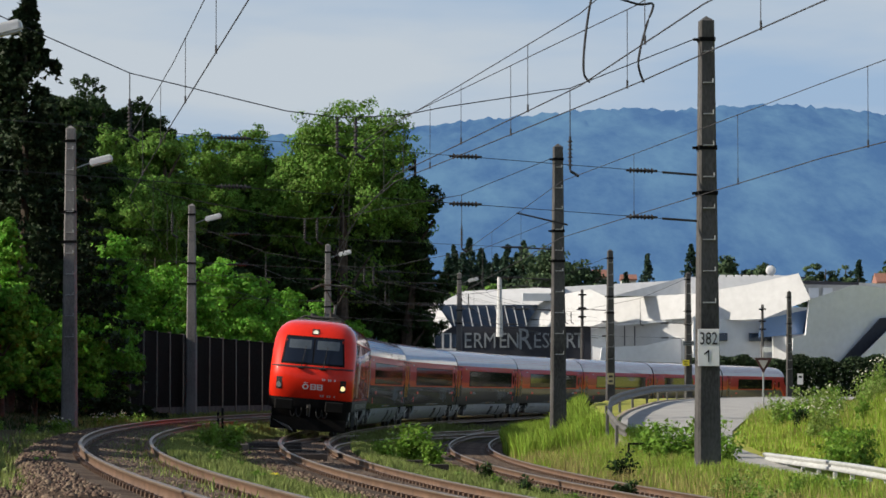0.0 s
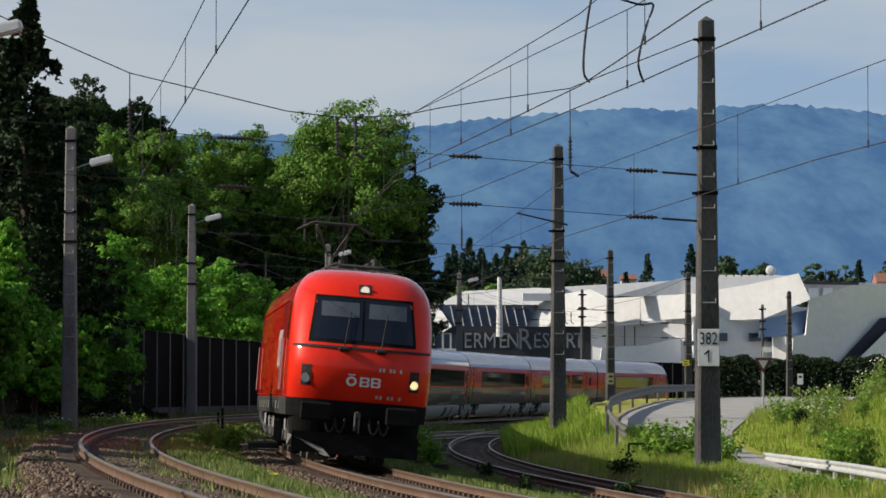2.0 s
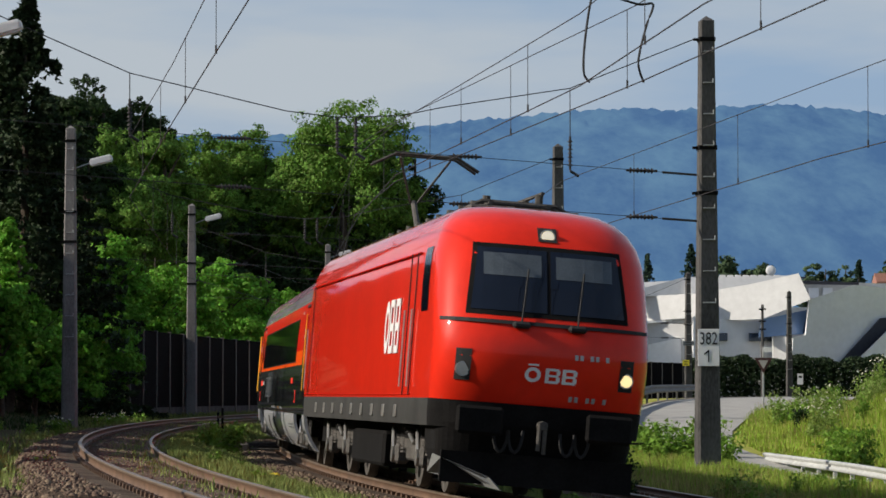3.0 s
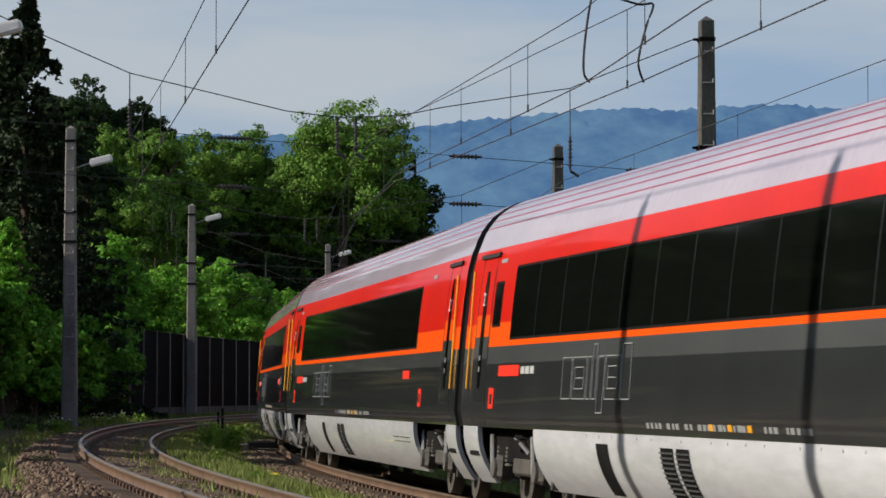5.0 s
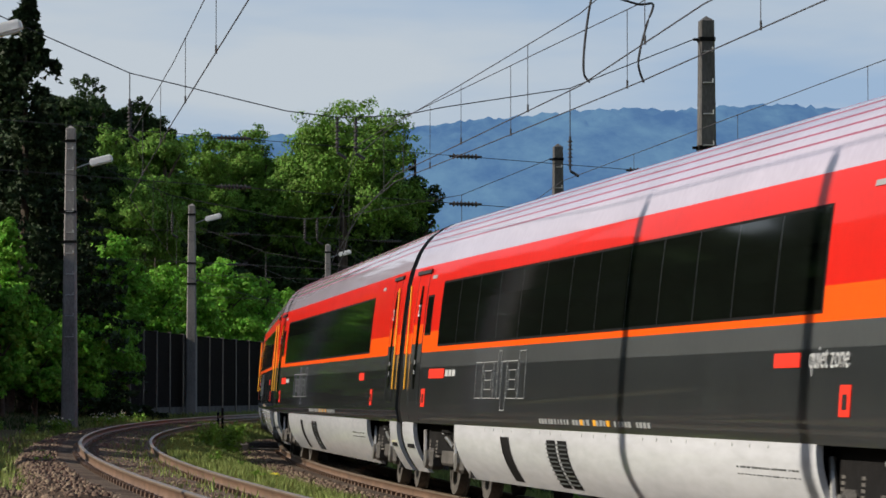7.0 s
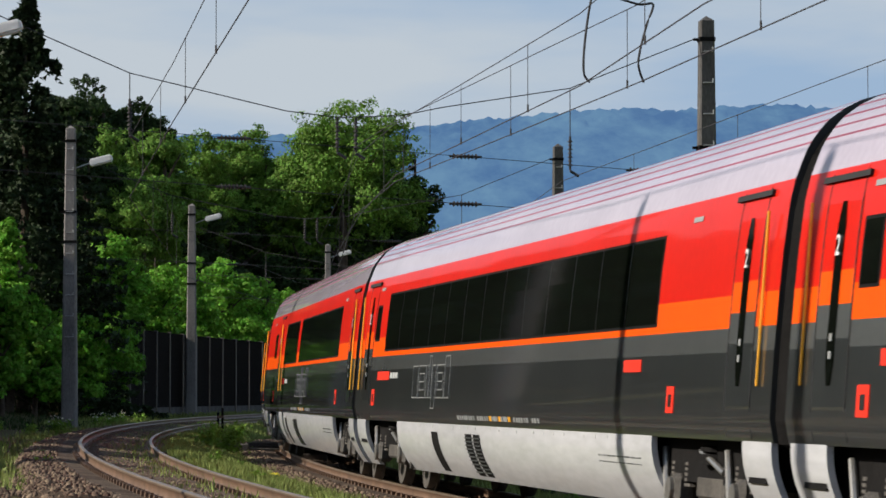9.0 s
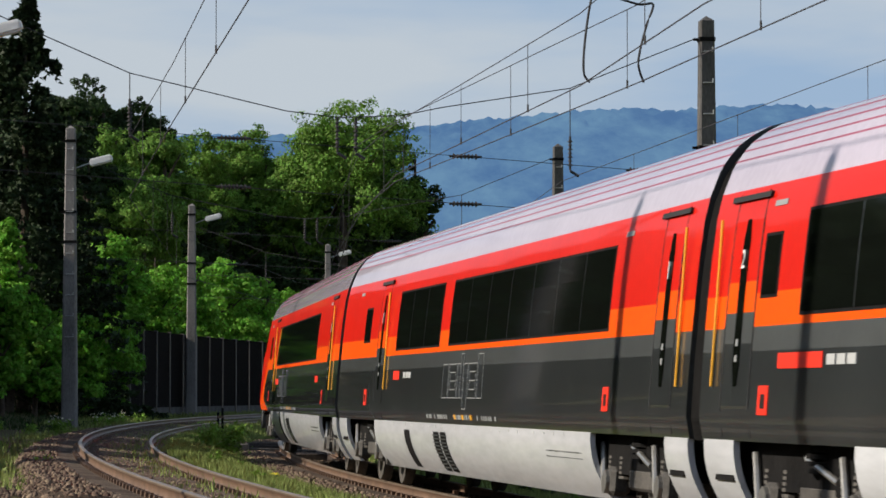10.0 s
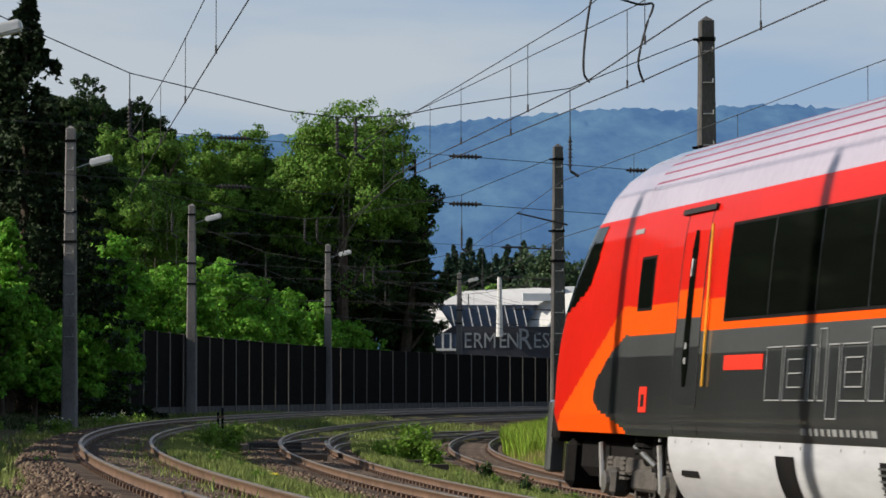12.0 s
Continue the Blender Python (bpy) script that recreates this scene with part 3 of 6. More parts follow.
def _bogie_frame(half, powered):
    bm = B()
    for sx in (-1, 1):
        box(bm, (sx * 0.98, -half - 0.55, 0.55), (sx * 1.12, half + 0.55, 0.74), bevel=0.03)
        box(bm, (sx * 0.98, -0.5, 0.4), (sx * 1.16, 0.5, 0.62), bevel=0.03)
        for dy in (-half, half):
            box(bm, (sx * 1.0, dy - 0.17, 0.32), (sx * 1.22, dy + 0.17, 0.62), bevel=0.05)
            rod(bm, (sx * 1.2, dy, 0.46), (sx * 1.26, dy, 0.46), 0.12, n=12, mi=1)
            for k in (-0.28, 0.28):
                for c in range(5):
                    rod(bm, (sx * 1.08, dy + k, 0.5 + c * 0.05), (sx * 1.08, dy + k, 0.53 + c * 0.05), 0.085, n=10)
            rod(bm, (sx * 1.19, dy + 0.3, 0.4), (sx * 1.19, dy + 0.5, 0.86), 0.035, n=8, mi=1)
        for c in range(4):
            rod(bm, (sx * 1.02, 0, 0.72 + c * 0.06), (sx * 1.02, 0, 0.76 + c * 0.06), 0.24, n=14, mi=2)
        rod(bm, (sx * 1.2, -0.7, 0.66), (sx * 1.2, 0.2, 0.84), 0.03, n=8, mi=1)
        box(bm, (sx * 1.0, -half - 0.6, 0.28), (sx * 1.15, -half - 0.5, 0.6), mi=0)
    box(bm, (-1.0, -0.45, 0.45), (1.0, 0.45, 0.68), mi=2)
    for dy in (-half, half):
        rod(bm, (-0.9, dy, 0.46), (0.9, dy, 0.46), 0.085, n=10, mi=2)
    return bm


def gangway(parent, y0, y1):
    """Folded rubber bellows with the coach's outline, a little smaller."""
    bm = B()
    k = 6
    rings = []
    half = [(0.9, 0.75)] + [(x, z) for x, z, _ in HALF]
    for i in range(k + 1):
        f = 0.975 if i % 2 else 0.945
        out = [(x * f, 0.75 + (z - 0.75) * f) for x, z in half]
        ring = [(x, z) for x, z in out] + [(-x, z) for x, z in out[-2::-1]]
        rings.append([bm.verts.new((x, y0 + (y1 - y0) * i / k, z)) for x, z in ring])
    n = len(rings[0])
    for p, q in zip(rings, rings[1:]):
        for i in range(n):
            bm.faces.new((p[i], p[(i + 1) % n], q[(i + 1) % n], q[i]))
    bmesh.ops.recalc_face_normals(bm, faces=bm.faces[:])
    part("gangway_bellows", bm, M_BLACK, parent)


def skirt_x(z):
    return 1.362 - 0.30 * (max(0.0, 0.955 - z) / 0.685) ** 2.1


def skirt(parent, y0, y1):
    for side in (-1, 1):
        bm = B()
        zs = np.linspace(0.955, 0.27, 11)
        prof = [(skirt_x(z), float(z)) for z in zs]
        prof = prof + [(x - 0.06, z) for x, z in prof[::-1]]
        pts = [(side * x, z, 0) for x, z in (prof if side > 0 else prof[::-1])]
        prism(bm, pts, y0, y1, None)
        bmesh.ops.recalc_face_normals(bm, faces=bm.faces[:])
        part("skirt_panel", bm, M_SKIRT, parent, "dusty white lower skirt", smooth=40)
        for k in range(int((y1 - y0) / 2.9)):
            yy = y0 + 2.9 * (k + 0.5)
            if yy > y1 - 0.3:
                break
            bm = B()
            for z in (0.9,):
                for q in range(4):
                    box(bm, (side * (skirt_x(z) - 0.01), yy + q * 0.6, z), (side * (skirt_x(z) + 0.006), yy + q * 0.6 + 0.03, z + 0.03))
            tagged(part("fastener", bm, M_PALE, parent), kind="stuff")


def vent(parent, side, y0, y1, name="vent_grille", slats=True):
    """A grille let into the skirt, leaning with its curve."""
    bm = B()
    zs = np.linspace(0.32, 0.84, 12)
    rows = [(bm.verts.new((side * (skirt_x(z) + 0.006), y0, z)), bm.verts.new((side * (skirt_x(z) + 0.006), y1, z))) for z in zs]
    for a, b in zip(rows, rows[1:]):
        bm.faces.new((a[0], a[1], b[1], b[0]))
    if slats:
        for z in zs[1:-1]:
            box(bm, (side * (skirt_x(z) - 0.01), y0, z - 0.010), (side * (skirt_x(z) + 0.02), y1, z + 0.008), mi=1)
    part(name, bm, [M_BLACK, M_MIDGREY], parent)


def text_mesh(body, size, depth=0.004):
    cu = bpy.data.curves.new("text", "FONT")
    cu.body, cu.size, cu.extrude, cu.align_x, cu.align_y = body, size, depth, "CENTER", "CENTER"
    cu.resolution_u = 2
    ob = bpy.data.objects.new("text", cu)
    scene.collection.objects.link(ob)
    me = bpy.data.meshes.new_from_object(ob.evaluated_get(bpy.context.evaluated_depsgraph_get()))
    bpy.data.objects.remove(ob)
    bpy.data.curves.remove(cu)
    return me


def side_frame(side, y, z, out=0.01):
    """Places flat lettering on a coach's side: its x runs to the reader's right, its y up."""
    tilt = math.atan2(side_x(z - 0.1) - side_x(z + 0.1), 0.2)
    # seen from the side, right is +y when side is +1 and -y when side is -1
    right = Vector((0, side, 0))
    up = Vector((-side * math.sin(tilt), 0, math.cos(tilt)))
    nrm = right.cross(up)
    m = Matrix((right, up, nrm)).transposed().to_4x4()
    m.translation = (side * (side_x(z) + out), y, z)
    return m


def mark(parent, side, y, z, w, h, material, name="marking", out=0.008):
    bm = B()
    panel(bm, side, y - w / 2, y + w / 2, z - h / 2, z + h / 2, out=out, nz=1)
    return part(name, bm, material, parent)


def digit(parent, side, y, z, ch, size, material=M_WHITE, out=0.022):
    me = text_mesh(ch, size)
    me.materials.append(material)
    part("class_digit", me, None, parent, m=side_frame(side, y, z, out))


def door(parent, side, y, cls, width=0.85, rail=-0.72):
    """A plug door with its upright window slit, class digit, door gap and yellow rail."""
    bm = B()
    panel(bm, side, y - width / 2 - 0.02, y + width / 2 + 0.02, 0.98, 3.14, out=0.004, nz=8)
    # painted like the side behind it
    for f in bm.faces:
        z = f.calc_center_median().z
        f.material_index = 0 if z < 1.72 else 1 if z < 1.93 else 2 if z < 2.22 else 3
    d = part("door", bm, [M_DARKGREY, M_MIDGREY, M_ORANGE, M_LRED], parent)
    for e in (-1, 1):
        bm = B()
        panel(bm, side, y + e * (width / 2 + 0.02) - 0.012, y + e * (width / 2 + 0.02) + 0.012, 0.98, 3.12, out=0.007, nz=8)
        part("door_gap", bm, M_RUBBER, d)
    bm = B()
    panel(bm, side, y - width / 2 - 0.15, y + width / 2 + 0.2, 3.05, 3.10, out=0.03, nz=1)
    part("drip_rail", bm, M_RUBBER, d)
    bm = B()
    panel(bm, side, y - 0.10, y + 0.10, 1.42, 2.88, out=0.012, nz=8, r=0.05)
    slit = part("door_window", bm, M_GLASS, d)
    digit(slit, side, y, 2.52, cls, 0.24)
    for k in (1.66, 1.8):
        mark(slit, side, y, k, 0.07, 0.06, M_OUTLINE, out=0.016)
    bm = B()
    x = side * (side_x(2.2) + 0.028)
    rod(bm, (x, y + rail, 1.42), (x, y + rail, 2.9), 0.014, n=8)
    part("handrail", bm, M_YELLOW, d)


def windows(parent, side, y0, y1, z0=2.03, z1=2.86, pitch=1.42):
    """A flush band of dark panes."""
    n = max(1, round((y1 - y0) / pitch))
    bm = B()
    panel(bm, side, y0 - 0.03, y1 + 0.03, z0 - 0.03, z1 + 0.03, out=0.004, nz=3)
    band = part("window_band", bm, M_BLACK, parent)
    for k in range(n):
        a, b = y0 + (y1 - y0) * k / n, y0 + (y1 - y0) * (k + 1) / n
        bm = B()
        panel(bm, side, a + 0.018, b - 0.018, z0, z1, out=0.01, nz=3)
        part("pane", bm, M_GLASS, band)
        if k:
            bm = B()
            panel(bm, side, a - 0.012, a + 0.012, z0, z1, out=0.009, nz=3)
            part("pillar", bm, M_DARKGREY, band)


def outline_word(parent, side, y, z, h):
    """The big outlined name on the side, drawn as plain outlined shapes."""
    bm = B()
    fr = side_frame(side, y, z, 0.012)
    w = h * 0.5
    t = 0.011

    def seg(x0, y0, x1, y1):
        lo, hi = (min(x0, x1) - t / 2, min(y0, y1) - t / 2, -0.003), (max(x0, x1) + t / 2, max(y0, y1) + t / 2, 0.004)
        box(bm, lo, hi, m=fr)

    hx, h = 1.11, h
    x = -hx * 1.51
    for wd, hi, lo in ((0.42, 0.62, 0), (0.6, 0.62, 0), (0.17, 0.62, 0), (0.17, 0.8, 0), (0.26, 0.62, -0.2), (0.6, 0.62, 0), (0.36, 0.78, 0)):
        a, b = x, x + wd * hx
        seg(a, lo * h, b, lo * h), seg(a, hi * h, b, hi * h), seg(a, lo * h, a, hi * h), seg(b, lo * h, b, hi * h)
        if wd > 0.5:
            i = 0.15 * h
            seg(a + i, i, b - i, i), seg(a + i, hi * h - i, b - i, hi * h - i), seg(a + i, i, a + i, hi * h - i), seg(b - i, i, b - i, hi * h - i)
            seg(a + i, hi * h / 2, b - i, hi * h / 2)
        x = b + 0.06 * hx
    tagged(part("outline_emblem", bm, M_OUTLINE, parent, "thin pale outlined lettering shapes"), kind="stuff")


def data_row(parent, side, y, z, count, seed):
    rng = random.Random(seed)
    bm = B()
    for k in range(count):
        if rng.random() < 0.8:
            panel(bm, side, y + k * 0.17, y + k * 0.17 + rng.uniform(0.07, 0.14), z, z + 0.055, out=0.006, nz=1)
    tagged(part("data_lettering", bm, M_OUTLINE, parent), kind="stuff")
    for k in range(5):
        mark(parent, side, y + 1.9 + k * 0.33, z + 0.03, 0.14, 0.06, (M_YELLOW, M_OUTLINE)[k % 2], "pictogram", out=0.009)
    bm = B()
    for k in range(16):
        for zz in (0.66, 0.72):
            xx = side * (skirt_x(zz) + 0.004)
            box(bm, (xx - side * 0.01, 5.3 + k * 0.13, zz), (xx, 5.3 + k * 0.13 + rng.uniform(0.05, 0.11), zz + 0.022))
    tagged(part("skirt_lettering", bm, M_MIDGREY, parent), kind="stuff")


def coach(index, group, cls="2", control=False, bistro=False):
    label = "red and dark grey railway passenger coach with white skirt" if not control else "red and grey control car with sloping cab at the train's tail"
    c = empty("control_car" if control else "railway_coach", pose(0, 0, 0), label, "railway coach", group)
    y1 = 26.34 if not control else 23.9
    bm = coach_shell(0.16, y1)
    part("body", bm, COACH_MATS, c, smooth=28)
    bm = B()
    box(bm, (-1.15, 0.6, 0.55), (1.15, y1 - 0.3, 0.95))
    box(bm, (-0.9, 6.8, 0.3), (0.9, 19.6, 0.6))
    part("underframe", bm, M_BLACK, c)
    gangway(c, -0.16, 0.16)
    bogie(c, 3.1)
    bogie(c, 23.4 if not control else 23.9)
    for a, b in ((0.22, 1.2), (4.75, 21.85), (25.3, 26.28)) if not control else ((0.22, 1.2), (4.75, 22.2)):
        skirt(c, a, b)
    for side in (-1, 1):
        for yv, wv, sl in ((14.6, 0.5, True), (15.22, 0.5, True), (18.0, 0.55, False)):
            vent(c, side, yv, yv + wv, slats=sl)
        for yb in (0.8, 25.7) if not control else (0.8, 21.5):
            bm = B()
            xx = side * (skirt_x(0.62) + 0.012)
            box(bm, (xx, yb - 0.3, 0.60), (xx - side * 0.05, yb + 0.3, 0.68))
            part("footstep", bm, M_BLACK, c)
        front, rear = (2.5 if control else 1.3), (21.55 if control else 21.35 if bistro else 25.2)
        door(c, side, front, cls)
        door(c, side, rear, cls, rail=-0.72 if control or bistro else 0.72)
        if control:
            windows(c, side, 6.27, 20.3)
            windows(c, side, 23.06, 23.6, 2.2, 2.68)
            strip_y, box_y, word_y = 19.55, 23.1, 17.1
        elif bistro:
            windows(c, side, 4.0, 14.6)
            windows(c, side, 15.45, 19.7)
            windows(c, side, 22.8, 23.5, 2.2, 2.7)
            strip_y, box_y, word_y = 19.4, 22.8, 13.1
        else:
            windows(c, side, 4.7, 23.4)
            windows(c, side, 24.15, 24.6, 2.2, 2.7)
            strip_y, box_y, word_y = 23.3, 24.3, 18.5
        mark(c, side, strip_y, 1.63, 1.25 if not bistro else 0.6, 0.13, M_REDMARK, "class_strip")
        for yy in (box_y, 3.85):
            sign = mark(c, side, yy, 1.3, 0.3, 0.25, M_REDMARK, "warning_sign")
            mark(sign, side, yy, 1.29, 0.12, 0.12, M_DARKGREY, "sign_panel", out=0.012)
        for k in range(0 if control else 3):
            mark(c, side, strip_y - 0.85 - 0.27 * k, 1.63, 0.22, 0.085, M_PALE, "strip_lettering")
        if index == 3:
            me = text_mesh("quiet zone", 0.27)
            me.materials.append(M_PALE)
            part("zone_lettering", me, None, c, m=side_frame(side, 5.6 + side * 1.25, 1.64, 0.01))
        if not bistro:
            mark(c, side, 5.6, 1.63, 0.8, 0.12, M_REDMARK, "class_strip")
        mark(c, side, 3.4, 2.98, 0.36, 0.05, M_OUTLINE, "small_lettering")
        mark(c, side, 24.3 if not control else 23.9, 2.98, 0.36, 0.05, M_OUTLINE, "small_lettering")
        outline_word(c, side, word_y, 1.3, 0.72)
        data_row(c, side, 10.5 if index != 7 else 12.0, 1.02, 34, index * 2 + side)
    return c


# --- nosed bodies: rows of height, half width, nose position, corner depth
def nose_y(rows, z, x):
    zs = [r[0] for r in rows]
    w, y0, d = (float(np.interp(z, zs, [r[k] for r in rows])) for k in (1, 2, 3))
    u = min(1.0, abs(x) / w)
    return y0 + d * (1 - (1 - u ** 3.2) ** (1 / 2.2))


def finer(rows, k):
    zs = np.linspace(rows[0][0], rows[-1][0], k)
    return [(float(z), *(float(np.interp(z, [r[0] for r in rows], [r[q] for r in rows])) for q in (1, 2, 3))) for z in zs]


def nosed(rows, rear, mats_for, n=24, back=False, cuts=1):
    """A body with one rounded end; mats_for(z, x, y) picks the paint."""
    bm = B()
    loops = []
    for z, w, y0, d in rows:
        e = nose_y(rows, z, w)
        ring = [bm.verts.new((w, rear + (e - rear) * q / cuts, z)) for q in range(cuts)]
        for k in range(n + 1):
            u = math.cos(math.pi * k / n)
            u = math.copysign(abs(u) ** 0.75, u)
            ring.append(bm.verts.new((w * u, nose_y(rows, z, w * u), z)))
        ring += [bm.verts.new((-w, rear + (e - rear) * q / cuts, z)) for q in range(cuts - 1, -1, -1)]
        loops.append(ring)
    for a, b in zip(loops, loops[1:]):
        for i in range(len(a) - 1):
            f = bm.faces.new((a[i], b[i], b[i + 1], a[i + 1]))
            c = f.calc_center_median()
            f.material_index = mats_for(c.z, c.x, c.y)
    bm.faces.new(loops[-1][::-1]).material_index = mats_for(rows[-1][0] + 0.1, 0, rear)
    bm.faces.new([r[0] for r in loops] + [r[-1] for r in loops[::-1]])
    bm.faces.new(loops[0])
    bmesh.ops.recalc_face_normals(bm, faces=bm.faces[:])
    return bm


def on_nose(rows, x0, x1, z0, z1, out=0.012, nx=8, nz=4, edge=None):
    """A plate that follows the nose."""
    bm = B()
    g = []
    for j in range(nz + 1):
        z = z0 + (z1 - z0) * j / nz
        e0, e1 = edge(z) if edge else (x0, x1)
        g.append([bm.verts.new((e0 + (e1 - e0) * i / nx, nose_y(rows, z, e0 + (e1 - e0) * i / nx) - out, z)) for i in range(nx + 1)])
    for a, b in zip(g, g[1:]):
        for i in range(nx):
            bm.faces.new((a[i], a[i + 1], b[i + 1], b[i]))
    o = bmesh.ops.extrude_face_region(bm, geom=bm.faces[:])
    bmesh.ops.translate(bm, vec=(0, out + 0.01, 0), verts=[v for v in o["geom"] if isinstance(v, bmesh.types.BMVert)])
    bmesh.ops.recalc_face_normals(bm, faces=bm.faces[:])
    return bm


LOCO_ROWS = [(1.30, 1.46, 0.42, 0.62), (1.55, 1.475, 0.30, 0.66), (1.9, 1.48, 0.22, 0.70), (2.2, 1.48, 0.24, 0.74), (2.45, 1.48, 0.36, 0.76), (2.9, 1.47, 0.58, 0.78),
             (3.3, 1.44, 0.80, 0.82), (3.55, 1.385, 0.98, 0.88), (3.75, 1.29, 1.2, 0.95), (3.9, 1.16, 1.48, 1.0), (4.0, 1.0, 1.85, 1.0), (4.06, 0.78, 2.4, 1.0)]


def loco():
    e = empty("electric_locomotive", pose(0, 0, 0), "bright red electric locomotive with rounded cab and lit headlamps", "locomotive")
    bm = nosed(LOCO_ROWS, 19.1, lambda z, x, y: 1 if z > 4.03 else 0)
    part("body", bm, [M_RED, M_RIB], e, smooth=35)
    # frame below the red body
    low = [(0.93, 1.44, 0.5, 0.6), (1.1, 1.455, 0.46, 0.62), (1.31, 1.46, 0.425, 0.62)]
    part("frame", nosed(low, 19.1, lambda z, x, y: 1 if y < 1.3 and abs(x) < 1.454 else 0), [M_LGREY, M_BLACK], e, smooth=35)
    low2 = [(0.3, 1.2, 0.75, 0.4), (0.62, 1.32, 0.6, 0.5), (1.0, 1.35, 0.42, 0.55), (1.28, 1.36, 0.36, 0.55)]
    part("front_apron", nosed(low2, 2.0, lambda z, x, y: 0), [M_BLACK], e)
    # windscreen
    def edge(z):
        k = np.interp(z, [2.52, 3.42], [1.05, 0.95])
        return -k, k
    part("windscreen_frame", on_nose(LOCO_ROWS, 0, 0, 2.47, 3.46, 0.008, 12, 5, lambda z: (edge(z)[0] - 0.06, edge(z)[1] + 0.06)), M_BLACK, e)
    ws = []
    for sx in (-1, 1):
        ed = (lambda z, sx=sx: (edge(z)[0], -0.025) if sx < 0 else (0.025, edge(z)[1]))
        ws.append(part("windscreen_pane", on_nose(LOCO_ROWS, 0, 0, 2.54, 3.40, 0.016, 8, 5, ed), M_WSCREEN, e))
        # the pale upper reflection is painted on the glass as a band
        part("reflection_band", on_nose(LOCO_ROWS, 0, 0, 3.02, 3.33, 0.021, 6, 2, lambda z, sx=sx: (sx * 0.1, sx * 0.88)), M_GLASSREFLECT, ws[-1], "pale bluish reflection painted on the windscreen")
    part("bumper_line", on_nose(LOCO_ROWS, -1.42, 1.42, 2.36, 2.41, 0.03, 16, 1), M_RUBBER, e)
    for sx in (-1, 1):
        bm = B()
        x0 = sx * 0.38
        rod(bm, (x0, nose_y(LOCO_ROWS, 2.36, x0) - 0.06, 2.36), (x0 + 0.1, nose_y(LOCO_ROWS, 3.1, 0.3) - 0.05, 3.12), 0.014, n=6)
        rod(bm, (x0 + 0.1, nose_y(LOCO_ROWS, 3.1, 0.3) - 0.05, 3.12), (x0 + 0.04, nose_y(LOCO_ROWS, 2.6, 0.3) - 0.05, 2.6), 0.012, n=6)
        box(bm, (x0 - 0.12, nose_y(LOCO_ROWS, 2.36, x0) - 0.14, 2.31), (x0 + 0.12, nose_y(LOCO_ROWS, 2.36, x0), 2.4), bevel=0.03)
        part("wiper", bm, M_RUBBER, e)
    # lamps
    def lamp(x, z, w, h, r, m, name, label):
        y = nose_y(LOCO_ROWS, z, x)
        hs = part(name, on_nose(LOCO_ROWS, x - w / 2, x + w / 2, z - h * 0.35, z + h * 0.65, 0.015, 3, 2), M_RUBBER, e, label)
        bm = B()
        rod(bm, (x, y - 0.035, z), (x, y + 0.03, z), r * 1.25, n=20)
        part("lamp_ring", bm, M_STEEL, hs)
        bm = B()
        rod(bm, (x, y - 0.045, z), (x, y, z), r, n=20)
        part("lamp_lens", bm, m, hs)
    lamp(0.0, 3.60, 0.26, 0.2, 0.085, M_LAMPON, "top_headlamp", "lit round headlamp")
    lamp(-1.11, 1.72, 0.2, 0.42, 0.08, M_LAMPOFF, "headlamp", "round headlamp in black housing")
    lamp(1.11, 1.72, 0.2, 0.42, 0.08, M_LAMPWARM, "headlamp", "lit warm round headlamp in black housing")
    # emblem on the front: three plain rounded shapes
    for k, (cx, w) in enumerate(((-0.18, 0.24), (0.09, 0.2), (0.32, 0.2))):
        bm = B()
        yy = nose_y(LOCO_ROWS, 1.7, cx) - 0.012
        if k == 0:
            for i in range(16):
                a0, a1 = 2 * math.pi * i / 16, 2 * math.pi * (i + 1) / 16
                q = [bm.verts.new((cx + r * math.cos(a) * 1.1, yy, 1.71 + r * math.sin(a))) for a, r in ((a0, 0.10), (a1, 0.10), (a1, 0.055), (a0, 0.055))]
                bm.faces.new(q)
            box(bm, (cx - 0.07, yy, 1.83), (cx + 0.07, yy + 0.01, 1.855))
        else:
            for z0, z1 in ((1.61, 1.645), (1.695, 1.725), (1.775, 1.81)):
                box(bm, (cx - w / 2, yy, z0), (cx + w / 2 - 0.02, yy + 0.01, z1))
            box(bm, (cx - w / 2, yy, 1.61), (cx - w / 2 + 0.05, yy + 0.01, 1.81))
            box(bm, (cx + w / 2 - 0.05, yy, 1.63), (cx + w / 2, yy + 0.01, 1.695))
            box(bm, (cx + w / 2 - 0.05, yy, 1.725), (cx + w / 2, yy + 0.01, 1.79))
        for v in bm.verts:
            v.co.y += nose_y(LOCO_ROWS, v.co.z, v.co.x) - nose_y(LOCO_ROWS, 1.7, cx)
        bmesh.ops.recalc_face_normals(bm, faces=bm.faces[:])
        part("emblem", bm, M_WHITE, e)
    for x, z, w in ((0.62, 1.98, 0.5), (0.62, 1.42, 0.55)):
        for k in range(7):
            if k in (2, 5):
                continue
            cx = x - w / 2 + w * k / 7
            part("number_bar", on_nose(LOCO_ROWS, cx, cx + 0.045, z - 0.035, z + 0.035, 0.012, 1, 1), M_PALE, e)
    # sides
    for sx in (-1, 1):
        x = sx * 1.476
        # cab side window
        bm = B()
        rows = []
        for z in np.linspace(2.5, 3.4, 9):
            w = float(np.interp(z, [q[0] for q in LOCO_ROWS], [q[1] for q in LOCO_ROWS])) + 0.012
            rows.append([bm.verts.new((sx * w, yy + 0.3 * (z - 2.5), z)) for yy in (1.62, 2.3)])
        for p, q in zip(rows, rows[1:]):
            bm.faces.new((p[0], p[1], q[1], q[0]) if sx < 0 else (p[1], p[0], q[0], q[1]))
